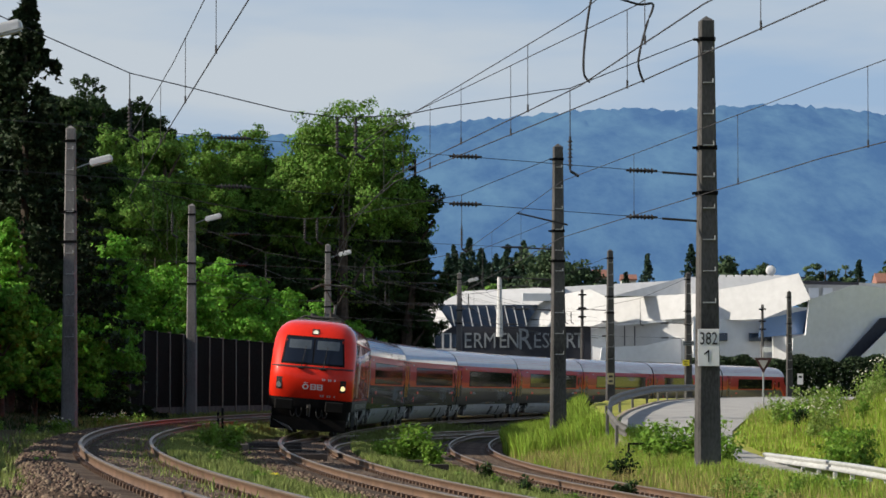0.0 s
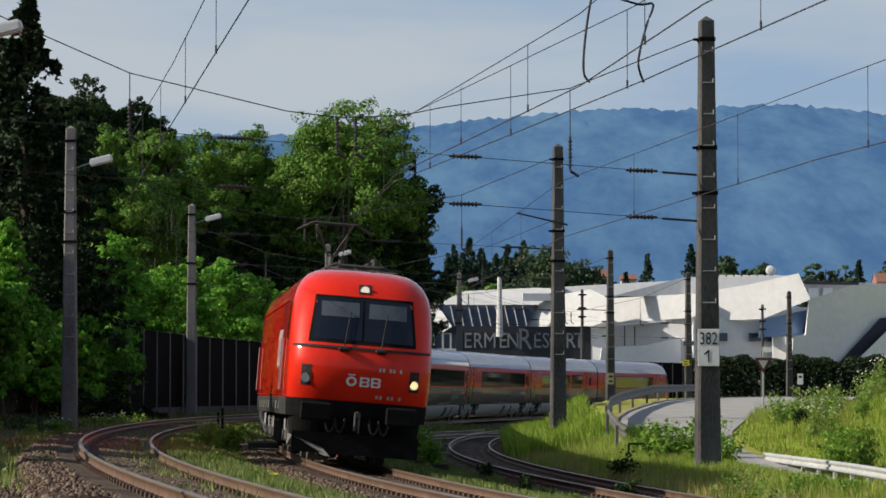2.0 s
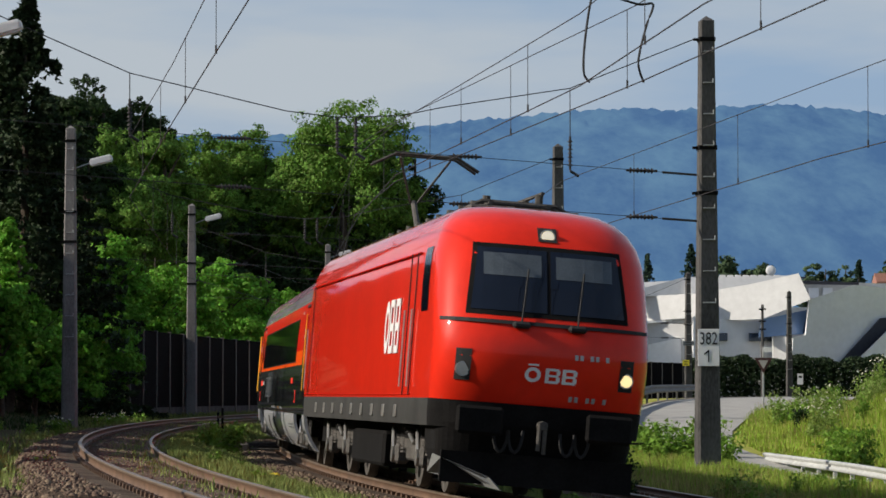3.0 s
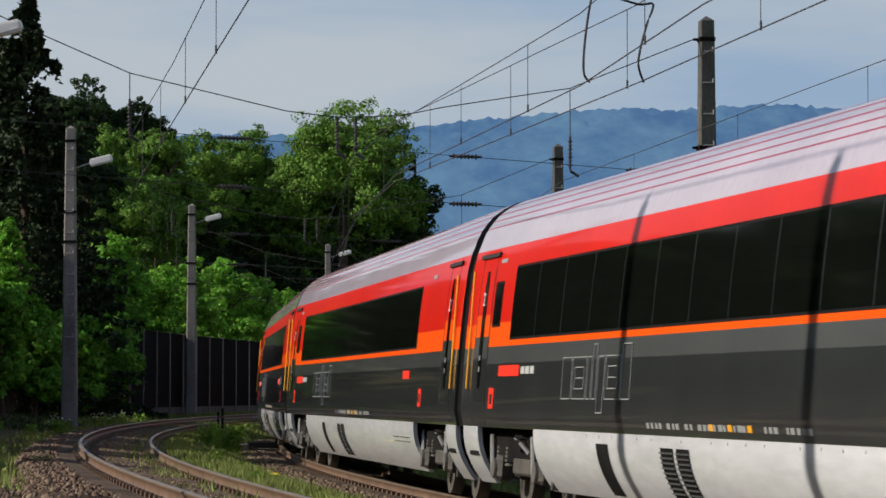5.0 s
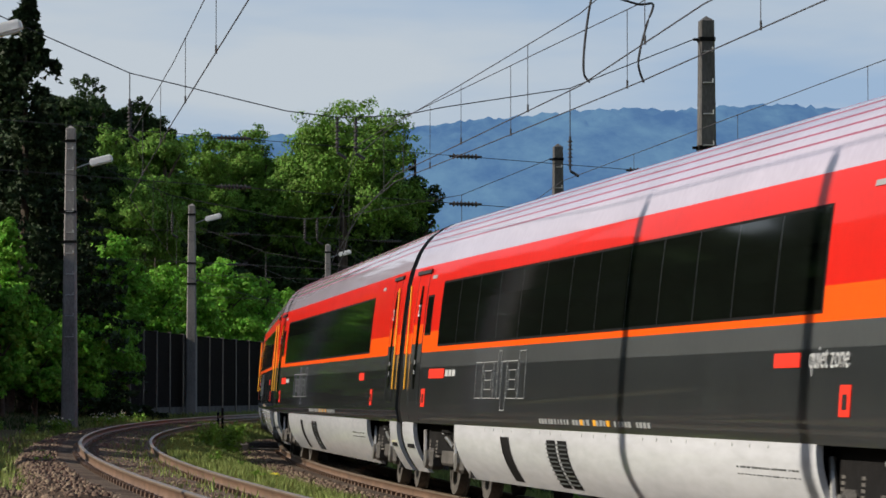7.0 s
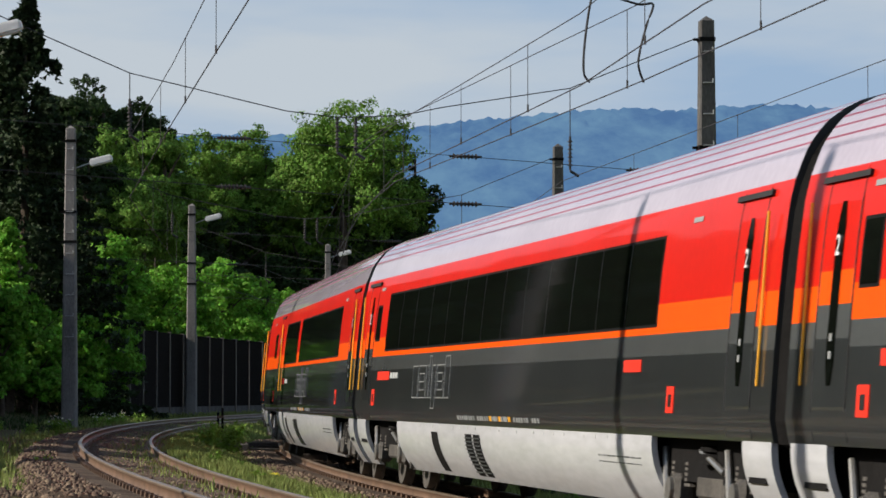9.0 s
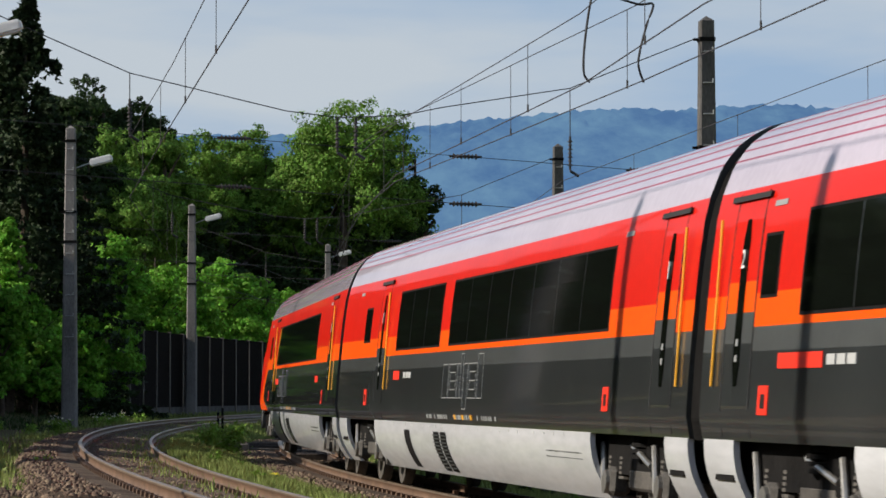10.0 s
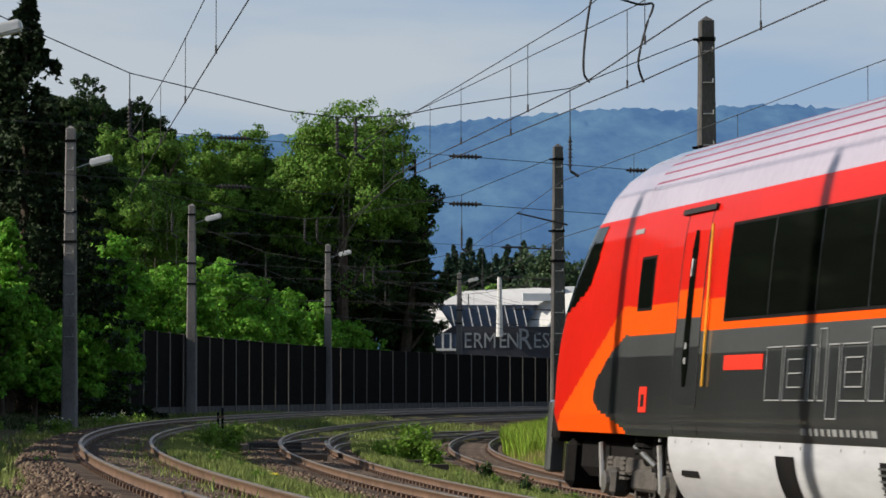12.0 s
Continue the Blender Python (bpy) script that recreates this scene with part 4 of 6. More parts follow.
        bmesh.ops.solidify(bm, geom=bm.faces[:], thickness=0.01)
        part("cab_window", bm, M_WSCREEN, e)
        for yy in (3.05, 3.75, 18.2):
            bm = B()
            box(bm, (x - 0.02, yy - 0.01, 1.34), (x + sx * 0.002, yy + 0.01, 3.35))
            part("panel_seam", bm, M_BOGIE, e)
        for yy in (2.98, 3.82, 18.6):
            bm = B()
            rod(bm, (x + sx * 0.05, yy, 1.45), (x + sx * 0.05, yy, 2.55), 0.018, n=6)
            part("handrail", bm, M_STEEL, e)
        bm = B()
        for zz in (1.34, 3.34):
            box(bm, (x - sx * 0.05, 3.0, zz), (x + sx * 0.001, 19.0, zz + 0.02))
        part("body_rail", bm, M_LRED, e)
        # emblem on the side
        for k in range(3):
            bm = B()
            cy = 4.9 + k * 0.66
            xx = x + sx * 0.012
            if k == 0 and sx > 0 or k == 2 and sx < 0:
                for i in range(16):
                    a0, a1 = 2 * math.pi * i / 16, 2 * math.pi * (i + 1) / 16
                    bm.faces.new([bm.verts.new((xx, cy + r * math.cos(a), 2.35 + 1.5 * r * math.sin(a))) for a, r in ((a0, 0.27), (a1, 0.27), (a1, 0.15), (a0, 0.15))])
            else:
                for z0, z1 in ((1.95, 2.06), (2.28, 2.4), (2.64, 2.75)):
                    box(bm, (xx - 0.01, cy - 0.25, z0), (xx, cy + 0.22, z1))
                for yy in (-0.25, 0.13):
                    box(bm, (xx - 0.01, cy + yy, 1.95), (xx, cy + yy + 0.12, 2.75))
            part("side_emblem", bm, M_WHITE, e)
        for yy in np.arange(4.5, 18, 1.5):
            mark_y = float(yy)
            bm = B()
            box(bm, (sx * 1.455, mark_y, 1.02), (sx * 1.47, mark_y + 0.28, 1.2), bevel=0.01)
            part("hatch", bm, M_STEEL if int(yy * 2) % 3 == 0 else M_BOGIE, e)
    # buffers, hook, plough
    for sx in (-1, 1):
        bm = B()
        rod(bm, (sx * 0.875, 0.5, 1.05), (sx * 0.875, 0.1, 1.05), 0.12, n=14)
        box(bm, (sx * 0.875 - 0.32, 0.02, 0.86), (sx * 0.875 + 0.32, 0.1, 1.24), bevel=0.04)
        part("buffer", bm, M_BLACK, e)
    bm = B()
    rod(bm, (0, 0.5, 1.04), (0, 0.12, 1.04), 0.06, n=8)
    rod(bm, (0.03, 0.16, 1.08), (0.03, 0.18, 0.66), 0.03, n=6)
    rod(bm, (-0.05, 0.16, 1.08), (-0.05, 0.18, 0.7), 0.03, n=6)
    part("coupling_hook", bm, M_BOGIE, e)
    for xx in (-0.55, -0.35, 0.35, 0.55):
        bm = B()
        for i in range(6):
            a0, a1 = math.pi * i / 6, math.pi * (i + 1) / 6
            rod(bm, (xx + 0.1 * math.cos(a0), 0.26, 0.95 - 0.3 * math.sin(a0)), (xx + 0.1 * math.cos(a1), 0.26, 0.95 - 0.3 * math.sin(a1)), 0.022, n=6)
        part("brake_hose", bm, M_RUBBER, e)
    bm = B()
    prism(bm, [(-1.3, 0.62, 0), (1.3, 0.62, 0), (1.3, 0.2, 0), (-1.3, 0.2, 0)][::-1], 0.45, 0.55, None)
    bmesh.ops.recalc_face_normals(bm, faces=bm.faces[:])
    part("rail_guard", bm, M_BLACK, e)
    bm = B()
    vs = [bm.verts.new(p) for p in ((-1.38, 0.75, 0.56), (-1.36, 1.3, 0.3), (-0.5, 0.22, 0.14), (-0.66, 0.26, 0.30), (-1.3, 0.45, 0.52))]
    bm.faces.new(vs)
    o = bmesh.ops.extrude_face_region(bm, geom=bm.faces[:])
    bmesh.ops.translate(bm, vec=(0.02, 0.05, 0.0), verts=[v for v in o["geom"] if isinstance(v, bmesh.types.BMVert)])
    bmesh.ops.recalc_face_normals(bm, faces=bm.faces[:])
    part("snow_plough", bm, M_OUTLINE, e, "pale angled plough blade")
    bm = B()
    box(bm, (-1.1, 1.2, 0.5), (1.1, 18.6, 0.95))
    box(bm, (-1.25, 7.6, 0.25), (1.25, 12.0, 0.8), bevel=0.05)
    part("underframe", bm, M_BLACK, e)
    bogie(e, 4.84, 1.45, 0.575, True)
    bogie(e, 14.74, 1.45, 0.575, True)
    # roof gear and pantographs
    bm = B()
    box(bm, (-0.8, 3.2, 4.03), (0.8, 17.5, 4.12), bevel=0.03)
    for yy in np.arange(4.2, 17, 1.3):
        rod(bm, (0.35, yy, 4.1), (0.35, yy, 4.4), 0.06, n=8)
        rod(bm, (-0.35, yy + 0.5, 4.1), (-0.35, yy + 0.5, 4.36), 0.06, n=8)
    rod(bm, (0.35, 3.9, 4.4), (0.35, 16.5, 4.4), 0.03, n=6)
    part("roof_gear", bm, M_BOGIE, e)
    for yy, up in ((4.2, False), (15.4, True)):
        bm = B()
        hgt = 5.72 if up else 4.22
        for sx in (-1, 1):
            rod(bm, (sx * 0.42, yy - 0.5, 4.2), (sx * 0.42, yy + 0.5, 4.2), 0.04, n=6)
        for k in (-0.45, 0.45):
            rod(bm, (-0.42, yy + k, 4.2), (0.42, yy + k, 4.2), 0.03, n=6)
        pan = part("pantograph", bm, M_BOGIE, e, "raised grey pantograph" if up else "folded grey pantograph")
        knee = (yy + 1.0, 4.95) if up else (yy + 1.5, 4.2)
        bm = B()
        rod(bm, (0, yy - 0.3, 4.2), (0, knee[0], knee[1]), 0.055, n=8)
        part("lower_arm", bm, M_BOGIE, pan)
        for sx in (-1, 1):
            bm = B()
            rod(bm, (sx * 0.06, knee[0], knee[1]), (sx * 0.45, yy - 0.2, hgt - 0.05), 0.022, n=6)
            part("upper_arm", bm, M_BOGIE, pan)
        for k in (-0.2, 0.2):
            bm = B()
            wire(bm, [(-0.95, yy - 0.2 + k, hgt - 0.22), (-0.55, yy - 0.2 + k, hgt), (0.55, yy - 0.2 + k, hgt), (0.95, yy - 0.2 + k, hgt - 0.22)], 0.03, n=6)
            part("collector_strip", bm, M_BOGIE, pan)
    gangway(e, 19.1, 19.58)
    return e


M_GLASSREFLECT = mat("painted_glass_reflection", (0.075, 0.09, 0.105), 0.12, var=0.15, spec=0.6)


# tail of the train: the cab end of the control car, in its space mirrored lengthwise
TAIL_ROWS = [(0.96, 1.36, 0.0, 0.8), (1.15, 1.41, -0.1, 0.85), (1.6, 1.413, -0.14, 0.9), (1.93, 1.41, -0.1, 0.95), (2.22, 1.405, 0.04, 1.0), (2.6, 1.395, 0.36, 1.1),
             (2.95, 1.37, 0.7, 1.2), (3.16, 1.335, 0.95, 1.2), (3.42, 1.255, 1.15, 1.2), (3.6, 1.15, 1.38, 1.15), (3.78, 0.97, 1.7, 1.1), (3.9, 0.75, 2.1, 0.9), (3.98, 0.4, 2.55, 0.8)]


def cab_end(c):
    def paint(z, x, y):
        if z > 3.15:
            return 2
        edge = float(np.interp(z, [1.0, 1.1, 1.18, 1.3, 1.5, 1.75, 1.93], [3.8, 3.3, 2.75, 2.45, 2.55, 3.1, 3.7]))
        if z < 1.93 and y > edge:
            return 3 if z < 1.72 else 4
        return 1 if z < 2.22 and z < 1.0 + 0.42 * (y - 0.6) else 0
    rows = finer(TAIL_ROWS, 96)
    bm = nosed(rows, 3.86, paint, n=44, cuts=56)
    ob = part("cab_end", bm, [M_LRED, M_ORANGE, M_SILVER, M_DARKGREY, M_MIDGREY], c, m=pose(0, 27.75, 0, 0, 0, 180), smooth=35)
    for sx in (-1, 1):
        part("tail_lamp", on_nose(rows, sx * 0.85 - 0.12, sx * 0.85 + 0.12, 1.75, 1.95, 0.02, 3, 2), M_REDMARK, ob)
        part("side_sign", on_nose(rows, sx * 1.30 - 0.04, sx * 1.30 + 0.04, 2.1, 2.25, 0.02, 1, 1), M_WHITE, ob)
    # the windscreen wraps far round the corners
    skin = [(z, w + 0.008, y0 - 0.008, dd) for z, w, y0, dd in finer(TAIL_ROWS, 60)]
    bm = nosed(skin, 3.86, lambda z, x, y: 0, n=44, cuts=30)
    gone = []
    for f in bm.faces:
        q = f.calc_center_median()
        far = float(np.interp(q.z, [2.15, 2.3, 2.5, 2.75, 3.12], [0.5, 1.3, 1.9, 2.15, 2.35]))
        if len(f.verts) > 4 or not 2.18 < q.z < 3.12 or q.y > far:
            gone.append(f)
    bmesh.ops.delete(bm, geom=gone, context="FACES")
    part("windscreen", bm, M_GLASS, ob, "black wrap-round cab windscreen", smooth=35)
    bm = B()
    box(bm, (-1.1, 0.7, 0.5), (1.1, 3.6, 0.96), bevel=0.1)
    box(bm, (-1.2, 0.35, 0.35), (1.2, 0.6, 0.9), bevel=0.08)
    part("cab_underside", bm, M_BLACK, ob)
    for sx in (-1, 1):
        bm = B()
        box(bm, (sx * 1.0 - 0.28, -0.1, 0.85), (sx * 1.0 + 0.28, 0.25, 1.25), bevel=0.04)
        part("buffer", bm, M_BLACK, ob)
        bm = B()
        box(bm, (sx * 1.2 - 0.1, -0.2, 0.5), (sx * 1.2 + 0.1, 0.0, 1.3), bevel=0.03)
        part("guard_plate", bm, M_MIDGREY, ob)


LOCO = loco()
COACHES = []
for k in range(1, 8):
    COACHES.append(coach(k, "coaches of the train", cls="1" if k >= 6 else "2", control=k == 7, bistro=k == 6))
cab_end(COACHES[-1])


# ---- road, guardrails and signs inside the curve ----
ROAD_Y = [62, 75, 88, 100, 110, 120, 130, 140, 150, 165, 180, 200, 225, 260]
ROAD_L = [7.4, 6.5, 5.9, 5.6, 5.8, 6.4, 7.3, 8.5, 9.9, 11.7, 13.7, 17.0, 21.5, 29.0]
ROAD_R = [11.0, 9.8, 9.2, 8.7, 9.6, 11.0, 12.6, 14.5, 16.6, 20.0, 24.5, 31.0, 40.0, 54.0]


def road():
    ys = np.arange(62, 260, 1.5)
    v, f = [], []
    n = 9
    for y in ys:
        a, b = np.interp(y, ROAD_Y, ROAD_L), np.interp(y, ROAD_Y, ROAD_R)
        xs = np.linspace(a, b, n)
        z = ground_z(xs, np.full(n, y)).mean() * 0 + np.interp(y, [50, 70, 88, 100, 120, 150, 180, 240, 300, 360], [-0.85, -0.8, -0.5, -0.14, 0.53, 1.06, 1.16, 1.2, 0.7, 0.5])
        for k, x in enumerate(xs):
            v.append((x, y, z + 0.07 - 0.03 * abs(k - 4) / 4))
    for i in range(len(ys) - 1):
        for k in range(n - 1):
            j = i * n + k
            f.append((j, j + 1, j + n + 1, j + n))
    tagged(new("road", soup("road", v, f, M_ROAD)), "pale worn asphalt lane curving up beside the railway", "road", kind="structure")
    # raised edge on the outer side
    pts, ups = [], []
    for y in ys:
        a = np.interp(y, ROAD_Y, ROAD_L) - 0.1
        z = np.interp(y, [50, 70, 88, 100, 120, 150, 180, 240, 300, 360], [-0.85, -0.8, -0.5, -0.14, 0.53, 1.06, 1.16, 1.2, 0.7, 0.5])
        pts.append((a, y, z)), ups.append((1, 0, 0))
    me = swept(np.array(pts), np.array(ups, float), [(-0.1, -0.2), (0.1, -0.2), (0.1, 0.07), (0.07, 0.09), (-0.1, 0.09)], [M_ROADEDGE])
    tagged(new("road_kerb", me), "weathered concrete kerb along the lane", "kerb", kind="structure")


road()
W_BEAM = [(0.0, -0.16), (0.05, -0.13), (0.05, -0.06), (0.0, -0.03), (0.0, 0.03), (0.05, 0.06), (0.05, 0.13), (0.0, 0.16),
          (-0.012, 0.16), (0.036, 0.13), (0.036, 0.06), (-0.012, 0.03), (-0.012, -0.03), (0.036, -0.06), (0.036, -0.13), (-0.012, -0.16)]


def guardrail(pts, beam_mat, label, face=1, post_every=2, deep=1.0):
    g = empty("guardrail", Matrix.Translation(pts[0]), label, "guardrail")
    p = np.array(pts, float)
    q = p - p[0]
    d = np.gradient(q, axis=0)
    side = np.stack([d[:, 1], -d[:, 0], 0 * d[:, 0]], 1)
    side /= np.linalg.norm(side, axis=1)[:, None]
    part("beam", swept(q, side * face, [(u, w * deep) for u, w in W_BEAM], [beam_mat]), None, g)
    for i in range(1, len(q), post_every):
        bm = B()
        c = q[i] - side[i] * face * 0.09
        box(bm, (c[0] - 0.05, c[1] - 0.06, c[2] - 1.0), (c[0] + 0.05, c[1] + 0.06, c[2] + 0.08), bevel=0.012)
        part("post", bm, beam_mat, g)


def lane_edge(y):
    z = np.interp(y, [50, 70, 88, 100, 120, 150, 180, 240, 300, 360], [-0.85, -0.8, -0.5, -0.14, 0.53, 1.06, 1.16, 1.2, 0.7, 0.5])
    return (np.interp(y, ROAD_Y, ROAD_L) - 0.35, y, z + 0.62)


guardrail([lane_edge(y) for y in np.arange(97, 196, 2.0)], M_OLDGUARD, "dull weathered steel guardrail curving along the lane", 1, 4, 1.15)
wg = [(8.9 + 0.75 * math.sin((y - 60) / 14) * ((96 - y) / 36), y, -0.19 - 0.11 * (y - 60) / 36) for y in np.arange(52, 93, 1.5)]
guardrail(wg[::-1], M_GUARD, "bright galvanised steel guardrail half sunk in tall weeds", 1, 2, 0.78)


def pipe_railing(x0, x1, y, z):
    r = empty("pipe_railing", Matrix.Translation((x0, y, z)), "thin black pipe railing among weeds", "railing")
    w = x1 - x0
    for k in range(4):
        bm = B()
        rod(bm, (w * k / 3, 0, -0.3), (w * k / 3, 0, 0.95), 0.03, n=8)
        part("post", bm, M_BLACK, r)
    for zz in (0.93, 0.5):
        bm = B()
        rod(bm, (0, 0, zz), (w, 0, zz), 0.025, n=8)
        part("rail", bm, M_BLACK, r)


pipe_railing(5.15, 7.1, 92, -0.85)


def km_board():
    m = pose(6.3, 79.0 - 0.36, 2.56)
    s = empty("distance_board", m, "white kilometre board with black figures on a mast", "sign")
    bm = B()
    box(bm, (-0.255, -0.02, -0.44), (0.255, 0.0, 0.44), bevel=0.006)
    part("board", bm, M_WHITE, s)
    for body, z, size in (("382", 0.2, 0.34), ("1", -0.22, 0.34)):
        me = text_mesh(body, size)
        me.materials.append(M_RUBBER)
        part("figures", me, None, s, m=pose(0, -0.024, z, 90, 0, 0) @ Matrix.Diagonal((0.86, 1.25, 1, 1)))
    bm = B()
    box(bm, (-0.07, -0.004, -0.018), (0.07, 0.004, 0.018), m=pose(-0.045, -0.024, -0.115, 0, -40, 0))
    part("figure_flag", bm, M_RUBBER, s)
    bm = B()
    for zz in (-0.3, 0.3):
        box(bm, (-0.2, 0.0, zz - 0.02), (0.2, 0.12, zz + 0.02))
    part("bracket", bm, M_GALV, s)


km_board()


def yield_sign(x, y, z):
    s = empty("yield_sign", pose(x, y, z), "triangular yield sign with dark red rim on a thin post, colours darkened as backlit", "road sign")
    bm = B()
    rod(bm, (0, 0, -0.4), (0, 0, 2.7), 0.035, n=10)
    part("post", bm, M_GALV, s)
    for w, yy, mm, nm in ((0.36, -0.05, M_SIGNRED, "rim"), (0.20, -0.074, M_SIGNBACK, "face")):
        bm = B()
        h = w * 1.75
        vs = [bm.verts.new((sx, yy, zz)) for sx, zz in ((-w, 2.05 + h * 0.36), (0, 2.05 - h * 0.64), (w, 2.05 + h * 0.36))]
        bm.faces.new(vs)
        o = bmesh.ops.extrude_face_region(bm, geom=bm.faces[:])
        bmesh.ops.translate(bm, vec=(0, 0.02, 0), verts=[v for v in o["geom"] if isinstance(v, bmesh.types.BMVert)])
        bmesh.ops.recalc_face_normals(bm, faces=bm.faces[:])
        part(nm, bm, mm, s)
    bm = B()
    box(bm, (0.02, -0.05, 2.5), (0.36, -0.03, 2.7))
    part("plate", bm, M_WHITE, s)


yield_sign(12.75, 132.0, 0.62)


def small_board(x, y, z, w, h, m, label, bars=M_RUBBER, n=2):
    s = empty("mast_board", pose(x, y, z), label, "sign")
    bm = B()
    box(bm, (-w / 2, -0.02, -h / 2), (w / 2, 0.0, h / 2), bevel=0.004)
    part("board", bm, m, s)
    for k in range(n):
        bm = B()
        zz = h * (0.2 - 0.42 * k)
        box(bm, (-w * 0.3, -0.026, zz - h * 0.09), (w * 0.3, -0.02, zz + h * 0.09))
        part("bar", bm, bars, s)


small_board(10.45, 206.6, 2.4, 0.4, 0.7, M_DULLBOARD, "small yellowed board with dark figures on a mast")
small_board(18.0, 245.6, 3.75, 0.5, 0.42, M_BRIGHTYELLOW, "bright yellow board with dark marks on a mast")
small_board(18.2, 245.6, 5.2, 0.8, 0.35, M_MIDGREY, "grey plate fixed to a mast")
small_board(31.3, 290.5, 2.75, 0.5, 0.95, M_WHITE, "white plate with dark marks beside the line", n=1)


def slim_pole(x, y, z, top, label):
    p = empty("steel_pole", pose(x, y, z), label, "pole")
    bm = B()
    rod(bm, (0, 0, -0.4), (0, 0, top - z), 0.2, 0.13, n=10)
    part("shaft", bm, M_CONCRETE, p)
    for k in (0.4, 1.6, 2.4):
        bm = B()
        box(bm, (-0.35, -0.25, top - z - k - 0.15), (0.35, 0.2, top - z - k), bevel=0.03)
        part("fitting", bm, M_BLACK, p)


slim_pole(12.6, 300.0, 0.5, 10.9, "dark slender pole before the white building")
slim_pole(32.0, 332.0, 0.5, 10.4, "grey slender pole with dark fittings")

# ---- overhead line ----
def insulator(parent, c, way, length=0.56, r=0.07):
    bm = B()
    w = Vector(way).normalized()
    c = Vector(c)
    for k in range(7):
        p = c + w * (length * (k / 6 - 0.5))
        rod(bm, p - w * 0.02, p + w * 0.02, r if k % 2 == 0 else r * 0.85, r * 0.55, n=10)
    rod(bm, c - w * length * 0.72, c + w * length * 0.72, 0.03, n=6)
    part("insulator", bm, M_INSUL, parent, "dark ribbed insulator")


def contact_line(name, low, high_z, label, droppers):
    """Contact wire through points; the carrying wire over it, hung with droppers."""
    o = empty(name, Matrix.Translation(low[0]), label, "overhead wire", "overhead line")
    inv = Vector(low[0])
    bm = B()
    wire(bm, [Vector(p) - inv for p in low], 0.009)
    part("contact_wire", bm, M_WIRE, o)
    hi = [Vector((p[0], p[1], hz)) - inv for p, hz in zip(low, high_z)]
    bm = B()
    wire(bm, hi, 0.0075)
    part("carrying_wire", bm, M_WIRE, o)
    ys = [p[1] for p in low]
    for y in droppers:
        q = [float(np.interp(y, ys if ys[0] < ys[-1] else ys[::-1], [p[k] for p in (low if ys[0] < ys[-1] else low[::-1])])) for k in (0, 2)]
        hz = float(np.interp(y, ys if ys[0] < ys[-1] else ys[::-1], high_z if ys[0] < ys[-1] else high_z[::-1]))
        bm = B()
        wire(bm, [Vector((q[0], y, q[1])) - inv, Vector((q[0], y, hz)) - inv], 0.005, n=4)
        rod(bm, Vector((q[0], y, q[1] - 0.02)) - inv, Vector((q[0], y, q[1] + 0.09)) - inv, 0.014, n=5)
        part("dropper", bm, M_WIRE, o)


contact_line("overhead_line", [(6.2, 21.5, 5.5), (3.9, 34, 5.5), (2.53, 42.9, 5.5), (-0.9, 62.9, 5.5), (-2.0, 75, 5.5), (-3.9, 119.3, 5.55), (-2.0, 165, 5.6), (3.6, 210, 5.6), (11.5, 246, 5.6)],
             [7.1, 6.7, 6.52, 6.65, 7.05, 7.1, 7.1, 7.1, 7.1], "thin dark contact wire hung below a carrying wire", [30, 36.5, 43.5, 51.5, 59, 66, 84, 95, 106, 130, 142, 153])
contact_line("overhead_line", [(4.6, 21.5, 5.5), (2.7, 34.2, 5.5), (1.8, 43.3, 5.5), (-0.87, 61, 5.5), (-1.9, 75, 5.5), (-4.4, 119.3, 5.55), (-2.5, 165, 5.6), (3.2, 210, 5.6)],
             [6.9, 6.5, 6.45, 6.45, 6.9, 7.1, 7.1, 7.1], "thin dark contact wire hung below a carrying wire", [31, 38, 47.2, 53.3, 60])
_l = [line(s, o) for s, o in ((105, -4.9), (92, -4.85), (79.5, -4.75), (63, -4.4), (43, -4.6), (-5, -4.6), (-52, -4.6), (-98, -4.6))]
contact_line("overhead_line", [(x, y, 5.7) for x, y, _ in _l], [7.0, 6.8, 6.68, 6.62, 7.0, 7.1, 7.1, 7.1], "thin dark contact wire over the weedy outer track", [33, 41, 48, 56, 64, 86, 98, 108])
_l = [line(s, 5.2) for s in (105, 92, 66, 40, -5, -52, -98)]
contact_line("overhead_line", [(x, y, 5.02) for x, y, _ in _l], [6.5, 6.4, 6.15, 6.3, 6.4, 6.4, 6.4], "thin dark contact wire over the inner track", [40, 47.5, 56, 66, 88, 100, 140])


